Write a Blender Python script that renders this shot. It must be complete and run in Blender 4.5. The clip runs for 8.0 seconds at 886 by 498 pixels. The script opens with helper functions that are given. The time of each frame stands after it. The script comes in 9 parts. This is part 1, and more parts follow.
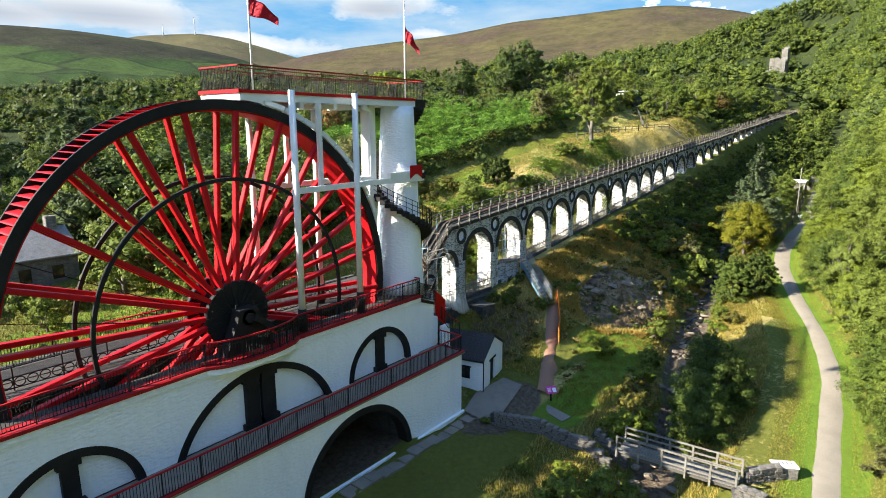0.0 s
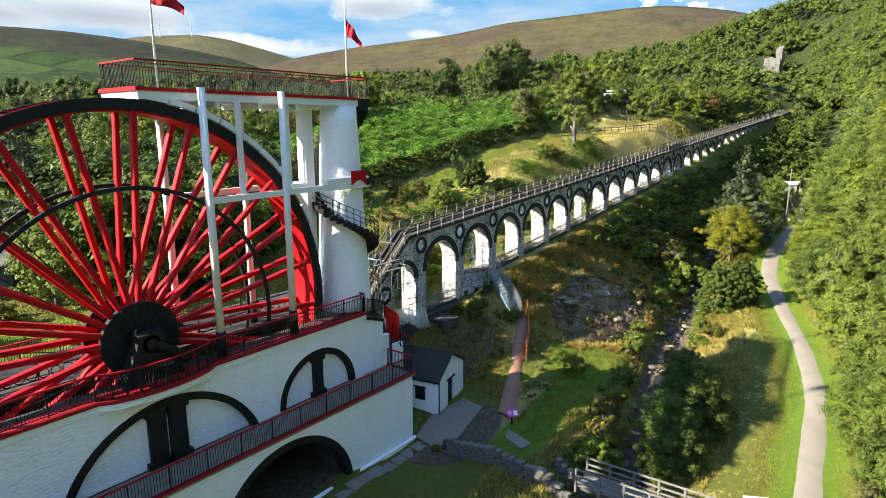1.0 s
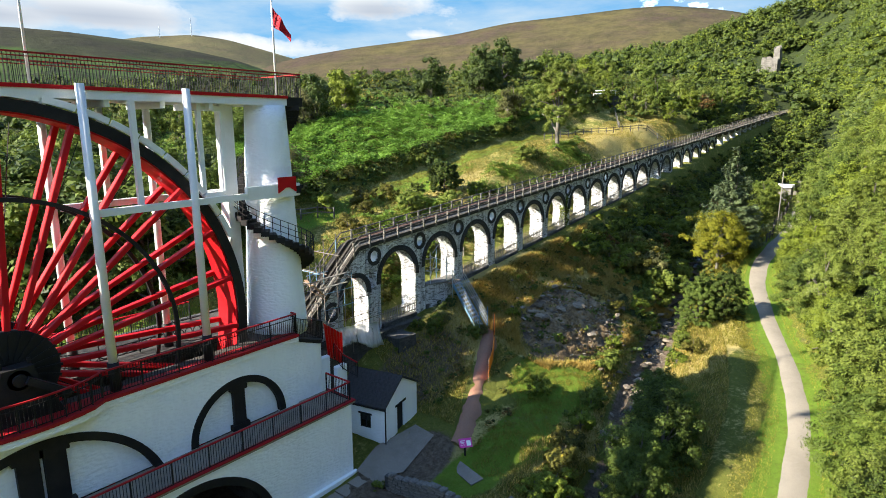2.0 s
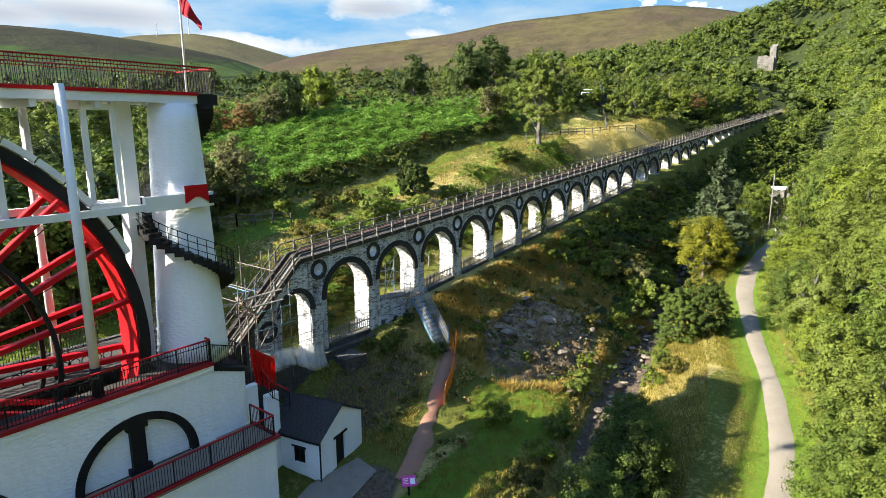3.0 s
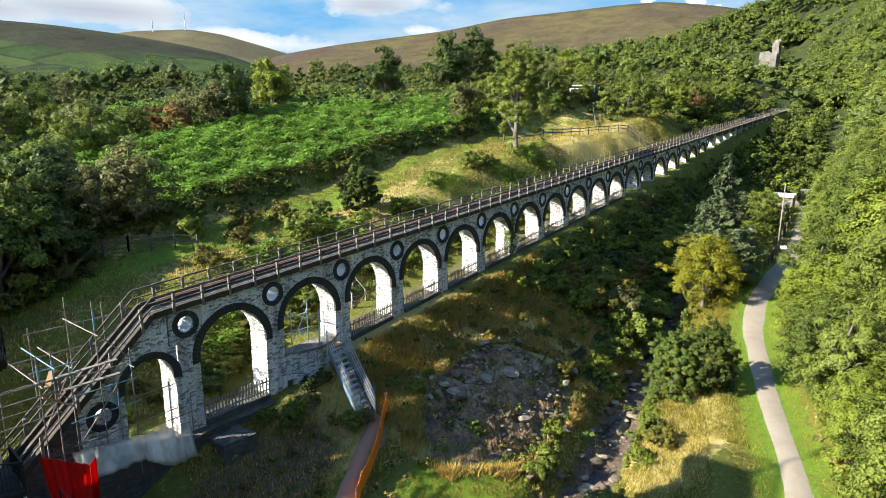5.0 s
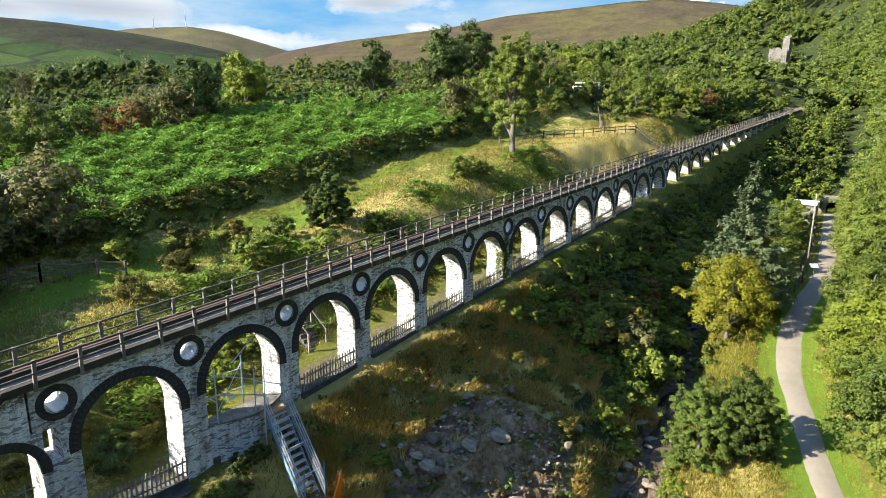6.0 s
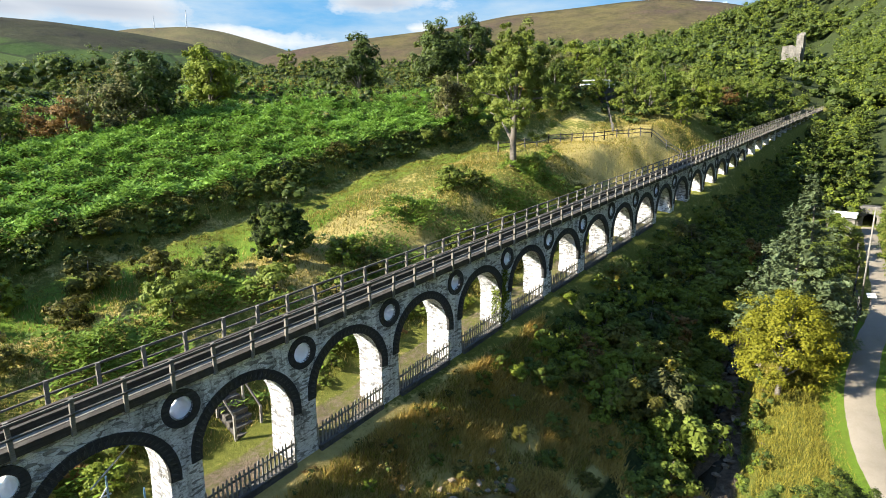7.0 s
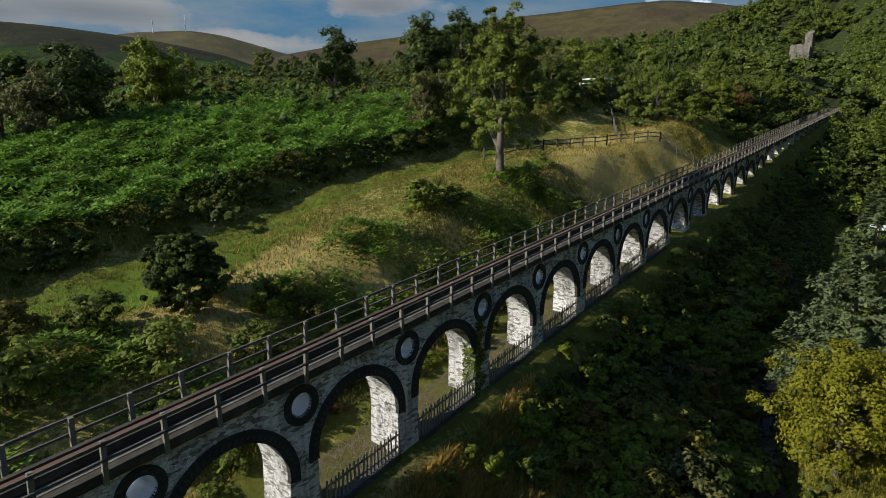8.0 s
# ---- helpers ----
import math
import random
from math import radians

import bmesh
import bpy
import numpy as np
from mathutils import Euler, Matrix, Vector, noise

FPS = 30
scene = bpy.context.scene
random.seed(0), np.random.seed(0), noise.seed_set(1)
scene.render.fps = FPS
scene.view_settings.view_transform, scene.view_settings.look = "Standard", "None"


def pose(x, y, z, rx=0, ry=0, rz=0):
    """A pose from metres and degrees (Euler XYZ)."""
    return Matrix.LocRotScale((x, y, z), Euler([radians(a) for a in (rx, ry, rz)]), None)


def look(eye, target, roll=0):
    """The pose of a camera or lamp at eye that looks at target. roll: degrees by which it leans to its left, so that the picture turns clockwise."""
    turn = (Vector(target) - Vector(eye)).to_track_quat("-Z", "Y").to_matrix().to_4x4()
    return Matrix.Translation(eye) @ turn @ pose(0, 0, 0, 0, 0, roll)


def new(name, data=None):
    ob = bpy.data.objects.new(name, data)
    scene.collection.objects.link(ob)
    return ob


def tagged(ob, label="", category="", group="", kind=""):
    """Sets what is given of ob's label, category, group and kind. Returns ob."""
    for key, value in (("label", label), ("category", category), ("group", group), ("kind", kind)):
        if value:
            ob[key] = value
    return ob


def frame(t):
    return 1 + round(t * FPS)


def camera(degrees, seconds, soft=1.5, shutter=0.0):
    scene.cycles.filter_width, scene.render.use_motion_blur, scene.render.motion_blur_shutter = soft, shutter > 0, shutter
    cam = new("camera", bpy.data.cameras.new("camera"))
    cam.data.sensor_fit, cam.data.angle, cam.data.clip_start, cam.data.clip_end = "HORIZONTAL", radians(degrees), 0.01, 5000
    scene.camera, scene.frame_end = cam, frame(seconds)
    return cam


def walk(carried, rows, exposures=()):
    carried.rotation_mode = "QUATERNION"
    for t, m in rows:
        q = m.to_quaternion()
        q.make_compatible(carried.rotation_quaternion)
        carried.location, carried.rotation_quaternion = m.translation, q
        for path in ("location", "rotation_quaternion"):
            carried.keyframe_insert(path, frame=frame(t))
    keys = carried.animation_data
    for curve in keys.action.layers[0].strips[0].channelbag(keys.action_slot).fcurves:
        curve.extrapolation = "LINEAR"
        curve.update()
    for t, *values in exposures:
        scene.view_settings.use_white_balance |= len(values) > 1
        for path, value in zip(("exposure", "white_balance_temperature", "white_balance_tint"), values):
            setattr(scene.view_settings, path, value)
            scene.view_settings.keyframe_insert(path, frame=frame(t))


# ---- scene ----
cam = camera(73.7, 8.0, soft=0.9)
PATH = [
    (0, (-41.45, -30.653, 19.469), (-39.914, -29.44, 19.061), -0),
    (0.5, (-39.055, -30.823, 19.482), (-37.515, -29.615, 19.075), -0.1),
    (1, (-36.602, -31.056, 19.509), (-35.062, -29.846, 19.103), -0.1),
    (1.5, (-34.068, -31.248, 19.545), (-32.528, -30.038, 19.14), -0.1),
    (1.7, (-32.992, -31.328, 19.547), (-31.453, -30.116, 19.143), -0.1),
    (3, (-26.126, -31.482, 19.663), (-24.585, -30.274, 19.256), -0),
    (3.5, (-23.348, -31.137, 19.706), (-21.806, -29.93, 19.298), -0),
    (4, (-20.579, -30.56, 19.812), (-19.037, -29.353, 19.403), -0),
    (4.5, (-17.757, -29.64, 19.866), (-16.215, -28.434, 19.455), 0.1),
    (4.7, (-16.588, -29.137, 19.913), (-15.045, -27.933, 19.5), 0.1),
    (5.8, (-8.867, -25.338, 20.427), (-7.328, -24.133, 20.004), 0.2),
    (6, (-7.287, -24.49, 20.454), (-5.749, -23.283, 20.031), 0.2),
    (6.5, (-3.033, -21.914, 20.565), (-1.496, -20.708, 20.142), 0.2),
    (7, (1.342, -19.268, 20.674), (2.877, -18.057, 20.252), 0.2),
    (7.5, (5.684, -16.808, 20.763), (7.217, -15.594, 20.347), -0.1),
    (8, (10.008, -15.203, 20.747), (11.544, -13.989, 20.334), -0),
]
walk(cam, [(t, look(eye, target, roll)) for t, eye, target, roll in PATH],
     exposures=[(0, 1.84), (7.2, 1.84), (7.5, 1.45), (7.75, 0.88), (8, 0.26)])

# ---- light ----
SUN_TRAVEL = Vector((0.815, -0.579, 0.0)).normalized()
SUN_ELEV = 30.2
sun_data = bpy.data.lights.new("sun", "SUN")
sun_data.energy, sun_data.angle, sun_data.color = 5.0, radians(0.55), (1.0, 0.91, 0.76)
sun = new("sun", sun_data)
sun.matrix_world = look((0, 0, 300), (SUN_TRAVEL.x, SUN_TRAVEL.y, 300 - math.tan(radians(SUN_ELEV))))

world = bpy.data.worlds.new("world")
scene.world = world
world.use_nodes = True
wn = world.node_tree
wn.nodes.clear()
sky = wn.nodes.new("ShaderNodeTexSky")
sky.sky_type, sky.sun_disc = "NISHITA", False
sky.sun_elevation = radians(SUN_ELEV)
sky.sun_rotation = math.atan2(-SUN_TRAVEL.x, -SUN_TRAVEL.y)
sky.air_density, sky.dust_density, sky.ozone_density = 1.0, 0.1, 3.5
bg = wn.nodes.new("ShaderNodeBackground")
bg.inputs["Strength"].default_value = 0.125
wo = wn.nodes.new("ShaderNodeOutputWorld")
wn.links.new(sky.outputs[0], bg.inputs[0])
wn.links.new(bg.outputs[0], wo.inputs[0])


# ---- node helpers ----
class Mat:
    """A node material with short calls for its graph."""

    def __init__(self, name, rough=0.8, metal=0.0, spec=0.4):
        self.m = bpy.data.materials.new(name)
        self.m.use_nodes = True
        self.t = self.m.node_tree
        self.t.nodes.clear()
        self.out = self.t.nodes.new("ShaderNodeOutputMaterial")
        self.b = self.t.nodes.new("ShaderNodeBsdfPrincipled")
        self.b.inputs["Roughness"].default_value = rough
        self.b.inputs["Metallic"].default_value = metal
        self.b.inputs["Specular IOR Level"].default_value = spec
        self.t.links.new(self.b.outputs[0], self.out.inputs[0])
        self.co = None

    def node(self, kind):
        return self.t.nodes.new(kind)

    def link(self, a, b):
        self.t.links.new(a, b)

    def coord(self):
        if self.co is None:
            self.co = self.node("ShaderNodeTexCoord").outputs["Object"]
        return self.co

    def noise(self, scale, detail=4.0, rough=0.6, stretch=None, distort=0.0):
        n = self.node("ShaderNodeTexNoise")
        n.inputs["Scale"].default_value = scale
        n.inputs["Detail"].default_value = detail
        n.inputs["Roughness"].default_value = rough
        n.inputs["Distortion"].default_value = distort
        v = self.coord()
        if stretch:
            mp = self.node("ShaderNodeMapping")
            mp.inputs["Scale"].default_value = stretch
            self.link(v, mp.inputs[0])
            v = mp.outputs[0]
        self.link(v, n.inputs["Vector"])
        return n.outputs[0]

    def voronoi(self, scale, feature="F1", stretch=None):
        n = self.node("ShaderNodeTexVoronoi")
        n.feature = feature
        n.inputs["Scale"].default_value = scale
        v = self.coord()
        if stretch:
            mp = self.node("ShaderNodeMapping")
            mp.inputs["Scale"].default_value = stretch
            self.link(v, mp.inputs[0])
            v = mp.outputs[0]
        self.link(v, n.inputs["Vector"])
        return n

    def channel(self, colour):
        sep = self.node("ShaderNodeSeparateColor")
        self.link(colour, sep.inputs[0])
        return sep.outputs[0]

    def ramp(self, value, stops):
        r = self.node("ShaderNodeValToRGB")
        self.link(value, r.inputs[0])
        el = r.color_ramp.elements
        while len(el) < len(stops):
            el.new(0.5)
        for e, (p, c) in zip(el, stops):
            e.position = p
            e.color = (*c, 1.0) if isinstance(c, tuple) else (c, c, c, 1.0)
        return r.outputs[0]

    def mix(self, fac, a, b, mode="MIX"):
        n = self.node("ShaderNodeMix")
        n.data_type, n.blend_type = "RGBA", mode
        for value, i in ((fac, 0), (a, 6), (b, 7)):
            if isinstance(value, (int, float)):
                n.inputs[i].default_value = value if i == 0 else (value, value, value, 1)
            elif isinstance(value, tuple):
                n.inputs[i].default_value = (*value, 1.0)
            else:
                self.link(value, n.inputs[i])
        return n.outputs[2]

    def math(self, op, a, b=0.0):
        n = self.node("ShaderNodeMath")
        n.operation = op
        for i, value in enumerate((a, b)):
            if isinstance(value, (int, float)):
                n.inputs[i].default_value = value
            else:
                self.link(value, n.inputs[i])
        return n.outputs[0]

    def island(self):
        return self.node("ShaderNodeNewGeometry").outputs["Random Per Island"]

    def random(self):
        return self.node("ShaderNodeObjectInfo").outputs["Random"]

    def attribute(self, name):
        n = self.node("ShaderNodeAttribute")
        n.attribute_name = name
        return n

    def color(self, c):
        if isinstance(c, tuple):
            self.b.inputs["Base Color"].default_value = (*c, 1.0)
        else:
            self.link(c, self.b.inputs["Base Color"])
        return self

    def bump(self, height, strength=0.5, distance=0.02):
        n = self.node("ShaderNodeBump")
        n.inputs["Strength"].default_value = strength
        n.inputs["Distance"].default_value = distance
        self.link(height, n.inputs["Height"])
        self.link(n.outputs[0], self.b.inputs["Normal"])
        return self

    def roughness(self, v):
        self.link(v, self.b.inputs["Roughness"])
        return self


# ---- materials ----
def worn_paint(name, base, dirt, rough=0.45, scale=1.3, amount=0.35, spec=0.35):
    m = Mat(name, rough, 0.0, spec)
    big = m.ramp(m.noise(scale, 5, 0.65), [(0.35, 0.0), (0.75, 1.0)])
    fine = m.ramp(m.noise(18, 3, 0.7), [(0.45, 0.0), (0.8, 1.0)])
    fac = m.math("MULTIPLY", m.math("ADD", big, m.math("MULTIPLY", fine, 0.5)), amount)
    m.color(m.mix(fac, base, dirt))
    m.bump(m.noise(25, 3), 0.15, 0.01)
    return m.m


def whitewash():
    """Limewashed rubble stone: courses under thick paint, streaks and bare damp patches."""
    m = Mat("whitewash", 0.75, 0.0, 0.3)
    courses = m.voronoi(6.4, "SMOOTH_F1", (0.7, 0.7, 1.5))
    joint = m.ramp(courses.outputs["Distance"], [(0.25, 1.0), (0.62, 0.0)])
    streak = m.ramp(m.noise(1.1, 5, 0.7, (1.0, 1.0, 0.16)), [(0.42, 0.0), (0.8, 1.0)])
    blotch = m.ramp(m.noise(0.35, 5, 0.6), [(0.4, 0.0), (0.75, 1.0)])
    base = m.mix(m.math("MULTIPLY", blotch, 0.4), (0.90, 0.93, 0.96), (0.82, 0.86, 0.90))
    base = m.mix(m.math("MULTIPLY", streak, 0.3), base, (0.66, 0.69, 0.72))
    m.color(base)
    h = m.math("ADD", joint, m.math("MULTIPLY", m.noise(9, 5, 0.7), 0.9))
    m.bump(h, 0.55, 0.035)
    return m.m


def stone(name, tone_a, tone_b, lime, lime_at=0.55, scale=2.6, joints=0.22, bare=0.0):
    """Coursed slate rubble with remains of old limewash; bare is the share of stones that have lost it."""
    m = Mat(name, 0.88, 0.0, 0.25)
    v = m.voronoi(2.3 * scale, "F1", (0.5, 0.5, 1.5))
    edge = m.voronoi(2.3 * scale, "DISTANCE_TO_EDGE", (0.5, 0.5, 1.5))
    tone = m.mix(v.outputs["Color"], tone_a, tone_b)
    tone = m.mix(m.ramp(m.noise(14, 4, 0.7), [(0.35, 0.0), (0.75, 0.6)]), tone, tone_a)
    lime_fac = m.ramp(m.math("ADD", m.math("MULTIPLY", m.noise(0.8, 6, 0.75), 0.5), m.math("MULTIPLY", m.noise(7, 5, 0.85), 0.5)), [(lime_at - 0.035, 0.0), (lime_at + 0.05, 1.0)])
    kept = m.ramp(m.math("SUBTRACT", m.channel(v.outputs["Color"]), bare), [(0.0, 0.25), (0.1, 1.0)])
    tone = m.mix(m.math("MULTIPLY", m.math("MULTIPLY", lime_fac, kept), 0.9), tone, lime)
    tone = m.mix(m.math("MULTIPLY", m.random(), 0.3), tone, tone_a)
    run = m.ramp(m.noise(1.5, 5, 0.75, (1.0, 1.0, 0.14)), [(0.48, 0.0), (0.68, 0.6)])
    tone = m.mix(run, tone, tuple(0.6 * c for c in tone_a))
    gap = m.ramp(edge.outputs["Distance"], [(0.0, 0.0), (0.07, 1.0)])
    m.color(m.mix(gap, m.mix(joints, tone, (0.05, 0.048, 0.045)), tone))
    m.bump(m.math("ADD", gap, m.math("MULTIPLY", m.noise(11, 5, 0.75), 0.9)), 0.9, 0.05)
    return m.m


def timber(name, a, b, lichen=(0.3, 0.31, 0.27)):
    m = Mat(name, 0.85, 0.0, 0.25)
    grain = m.noise(7, 5, 0.7, (0.15, 3.0, 3.0))
    tone = m.mix(m.ramp(grain, [(0.3, 0.0), (0.7, 1.0)]), a, b)
    tone = m.mix(m.ramp(m.noise(1.6, 5, 0.7), [(0.5, 0.0), (0.72, 0.55)]), tone, lichen)
    tone = m.mix(m.math("MULTIPLY", m.random(), 0.35), tone, b)
    m.color(tone)
    m.bump(grain, 0.4, 0.02)
    return m.m


def leaf(name, dark, light, accent, spread=0.9, shine=0.6):
    """Leaves: tone by the leaf, by the clump and by the plant."""
    m = Mat(name, shine, 0.0, 0.14)
    light = tuple(min(0.5, 1.5 * c * k) for c, k in zip(light, (1.34, 0.97, 0.78)))
    dark = tuple(c * k for c, k in zip(dark, (0.40, 0.34, 0.32)))
    accent = tuple(min(0.5, 1.35 * c) for c in accent)
    clump = m.ramp(m.noise(0.55, 3, 0.6), [(0.33, 0.0), (0.67, 1.0)])
    stand = m.ramp(m.noise(0.14, 2, 0.5), [(0.36, 0.0), (0.64, 1.0)])
    v = m.math("ADD", m.math("MULTIPLY", m.island(), 0.5), m.math("MULTIPLY", clump, 0.2 * spread))
    v = m.math("ADD", v, m.math("MULTIPLY", stand, 0.26 * spread))
    v = m.math("ADD", v, m.math("MULTIPLY", m.random(), 0.3))
    tone = m.ramp(v, [(0.12, dark), (0.68, light), (0.9, light), (1.12, accent)])
    m.color(tone)
    tr = m.node("ShaderNodeBsdfTranslucent")
    m.link(tone, tr.inputs[0])
    mx = m.node("ShaderNodeMixShader")
    mx.inputs[0].default_value = 0.3
    m.link(m.b.outputs[0], mx.inputs[1])
    m.link(tr.outputs[0], mx.inputs[2])
    m.link(mx.outputs[0], m.out.inputs[0])
    return m.m


WHITE = whitewash()
WHITE_PAINT = worn_paint("white_paint", (0.82, 0.83, 0.82), (0.5, 0.5, 0.47), 0.4, 0.9, 0.3)
RED = worn_paint("red_paint", (0.50, 0.004, 0.010), (0.22, 0.006, 0.008), 0.55, 0.8, 0.45, 0.2)
DARK_RED = worn_paint("dark_red_paint", (0.36, 0.010, 0.016), (0.13, 0.012, 0.012), 0.55, 1.4, 0.5, 0.2)
BLACK = worn_paint("black_paint", (0.010, 0.010, 0.012), (0.035, 0.033, 0.03), 0.6, 1.1, 0.5, 0.2)
STONE_V = stone("viaduct_stone", (0.055, 0.054, 0.052), (0.30, 0.296, 0.285), (0.93, 0.95, 0.97), 0.44, 3.0, 0.5, 0.16)
STONE_RING = stone("slate_voussoir", (0.03, 0.03, 0.031), (0.085, 0.083, 0.08), (0.24, 0.24, 0.225), 0.6, 3.2)
STONE_W = stone("garden_wall_stone", (0.12, 0.112, 0.10), (0.32, 0.30, 0.265), (0.40, 0.40, 0.36), 0.6)
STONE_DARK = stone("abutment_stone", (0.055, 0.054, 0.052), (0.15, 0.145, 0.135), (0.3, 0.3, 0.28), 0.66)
TIMBER = timber("weathered_timber", (0.034, 0.031, 0.028), (0.115, 0.106, 0.094), (0.22, 0.22, 0.2))
TIMBER_DARK = timber("tarred_timber", (0.018, 0.016, 0.014), (0.062, 0.055, 0.046), (0.12, 0.115, 0.1))
TIMBER_POST = timber("bleached_post_timber", (0.085, 0.077, 0.065), (0.21, 0.195, 0.165))
TIMBER_PALE = timber("grey_timber", (0.11, 0.10, 0.088), (0.26, 0.245, 0.215))
STEEL = worn_paint("galvanised_steel", (0.42, 0.45, 0.47), (0.25, 0.23, 0.2), 0.4, 2.0, 0.5)
TUBE = worn_paint("rusty_tube", (0.20, 0.19, 0.18), (0.16, 0.10, 0.06), 0.6, 2.0, 0.8)
BLUE_STEEL = worn_paint("blue_scaffold_paint", (0.10, 0.25, 0.36), (0.3, 0.3, 0.3), 0.45, 2.0, 0.5)


# ---- mesh helpers ----
def box(bm, x0, x1, y0, y1, z0, z1):
    v = [bm.verts.new((x, y, z)) for z in (z0, z1) for y in (y0, y1) for x in (x0, x1)]
    for f in ((0, 2, 3, 1), (4, 5, 7, 6), (0, 1, 5, 4), (2, 6, 7, 3), (0, 4, 6, 2), (1, 3, 7, 5)):
        bm.faces.new([v[i] for i in f])


def bar(bm, p, q, w, h, up=(0, 0, 1)):
    """A straight bar of section w x h from p to q."""
    p, q = Vector(p), Vector(q)
    d = (q - p).normalized()
    up = Vector(up)
    if abs(d.dot(up)) > 0.98:
        up = Vector((1, 0, 0))
    s = d.cross(up).normalized() * (w / 2)
    u = s.cross(d).normalized() * (h / 2)
    v = [bm.verts.new(e + a * s + b * u) for e in (p, q) for a, b in ((-1, -1), (1, -1), (1, 1), (-1, 1))]
    for f in ((0, 3, 2, 1), (4, 5, 6, 7), (0, 1, 5, 4), (1, 2, 6, 5), (2, 3, 7, 6), (3, 0, 4, 7)):
        bm.faces.new([v[i] for i in f])


def tube(bm, p, q, r0, r1=None, n=8, caps=True):
    p, q = Vector(p), Vector(q)
    r1 = r0 if r1 is None else r1
    d = (q - p).normalized()
    s = d.cross(Vector((0, 0, 1)) if abs(d.z) < 0.95 else Vector((1, 0, 0))).normalized()
    u = s.cross(d)
    rings = []
    for e, r in ((p, r0), (q, r1)):
        rings.append([bm.verts.new(e + (s * math.cos(2 * math.pi * i / n) + u * math.sin(2 * math.pi * i / n)) * r) for i in range(n)])
    for i in range(n):
        j = (i + 1) % n
        f = bm.faces.new((rings[0][i], rings[0][j], rings[1][j], rings[1][i]))
        f.smooth = n > 6
    if caps:
        bm.faces.new(rings[0][::-1])
        bm.faces.new(rings[1])


def prism(bm, outline, y0, y1):
    """The outline, points (x, z), drawn out from y0 to y1."""
    a = [bm.verts.new((x, y0, z)) for x, z in outline]
    b = [bm.verts.new((x, y1, z)) for x, z in outline]
    n = len(outline)
    bm.faces.new(a)
    bm.faces.new(b[::-1])
    for i in range(n):
        j = (i + 1) % n
        bm.faces.new((a[i], b[i], b[j], a[j]))


def arc_band(bm, cx, cz, r0, r1, a0, a1, y0, y1, n=24):
    """A band between two radii, in the upright plane, drawn out from y0 to y1; angles in degrees from +x towards +z."""
    full = abs(a1 - a0) > 359.9
    rows = []
    for i in range(n + (0 if full else 1)):
        t = radians(a0 + (a1 - a0) * i / n)
        c, s = math.cos(t), math.sin(t)
        rows.append([bm.verts.new((cx + r * c, y, cz + r * s)) for r, y in ((r0, y0), (r1, y0), (r1, y1), (r0, y1))])
    m = len(rows)
    for i in range(m if full else m - 1):
        a, b = rows[i], rows[(i + 1) % m]
        for k in range(4):
            l = (k + 1) % 4
            bm.faces.new((a[k], a[l], b[l], b[k]))
    if not full:
        bm.faces.new(rows[0])
        bm.faces.new(rows[-1][::-1])


def mesh_of(name, bm, material, fix=True):
    if fix:
        bmesh.ops.recalc_face_normals(bm, faces=bm.faces[:])
    me = bpy.data.meshes.new(name)
    bm.to_mesh(me)
    bm.free()
    me.materials.append(material)
    return me


def thing(name, at, label, category, group="", kind=""):
    ob = new(name)
    ob.location = at
    ob.empty_display_size = 0.2
    return tagged(ob, label, category, group, kind)


def part(name, bm, material, parent, label="", fix=True):
    """Links a bmesh, given in the world's metres, as one mesh under a thing or part."""
    ob = new(name, bm if isinstance(bm, bpy.types.Mesh) else mesh_of(name, bm, material, fix))
    ob.parent = parent
    top, off = parent, Vector((0, 0, 0))
    while top is not None:
        off += top.location
        top = top.parent
    ob.location = -off if not isinstance(bm, bpy.types.Mesh) else (0, 0, 0)
    return tagged(ob, label)


def solo(name, bm, material, label, category, group="", kind="", fix=True):
    return tagged(new(name, mesh_of(name, bm, material, fix)), label, category, group, kind)


def raw_mesh(name, verts, faces, material, smooth=False):
    me = bpy.data.meshes.new(name)
    me.from_pydata(verts, [], faces)
    me.materials.append(material)
    if smooth:
        me.polygons.foreach_set("use_smooth", [True] * len(me.polygons))
    me.update()
    return me


# ---- the lie of the land: heights along the valley (x) at stations across it (y) ----
def along(x, *knots):
    return np.interp(x, knots[0::2], knots[1::2])


def stream_y(x):
    return along(x, -60, -24, -20, -22, -7, -20, 4, -18.6, 10, -16.6, 25, -14, 40, -11.8, 48, -10, 60, -8.5, 80, -7, 110, -5.5, 177, -5)


def stream_z(x):
    return along(x, -60, -6, -20, -4.4, -7, -3.7, 4, -2.7, 10, -2.3, 25, -1.5, 40, -0.6, 48, 0, 60, 1.5, 80, 5, 110, 10, 177, 19, 260, 34, 420, 82)


def path_y(x):
    return along(x, -60, -33, -20, -31, -3, -29.0, 5, -28.35, 12, -27.7, 17, -26.55, 21, -25.5, 24, -24.45, 27.5, -23.2, 33, -21.6, 37, -20.45, 41, -19.35, 44, -18.8, 48, -18.4, 54, -18.4, 62, -18.8, 68, -18.6, 74, -18.2, 88, -16.9, 105, -15.4, 130, -14, 200, -10, 420, -10)


def path_z(x):
    return along(x, -60, -3, -20, -1.9, -3, -1.2, 8, -0.5, 14, 0.2, 22, 0.9, 30, 1.5, 33.6, 1.8, 40, 2.2, 46, 2.9, 54, 3.9, 62, 4.7, 80, 5.3, 105, 6.0, 130, 9.5, 177, 21, 200, 26.5, 260, 40, 420, 90)


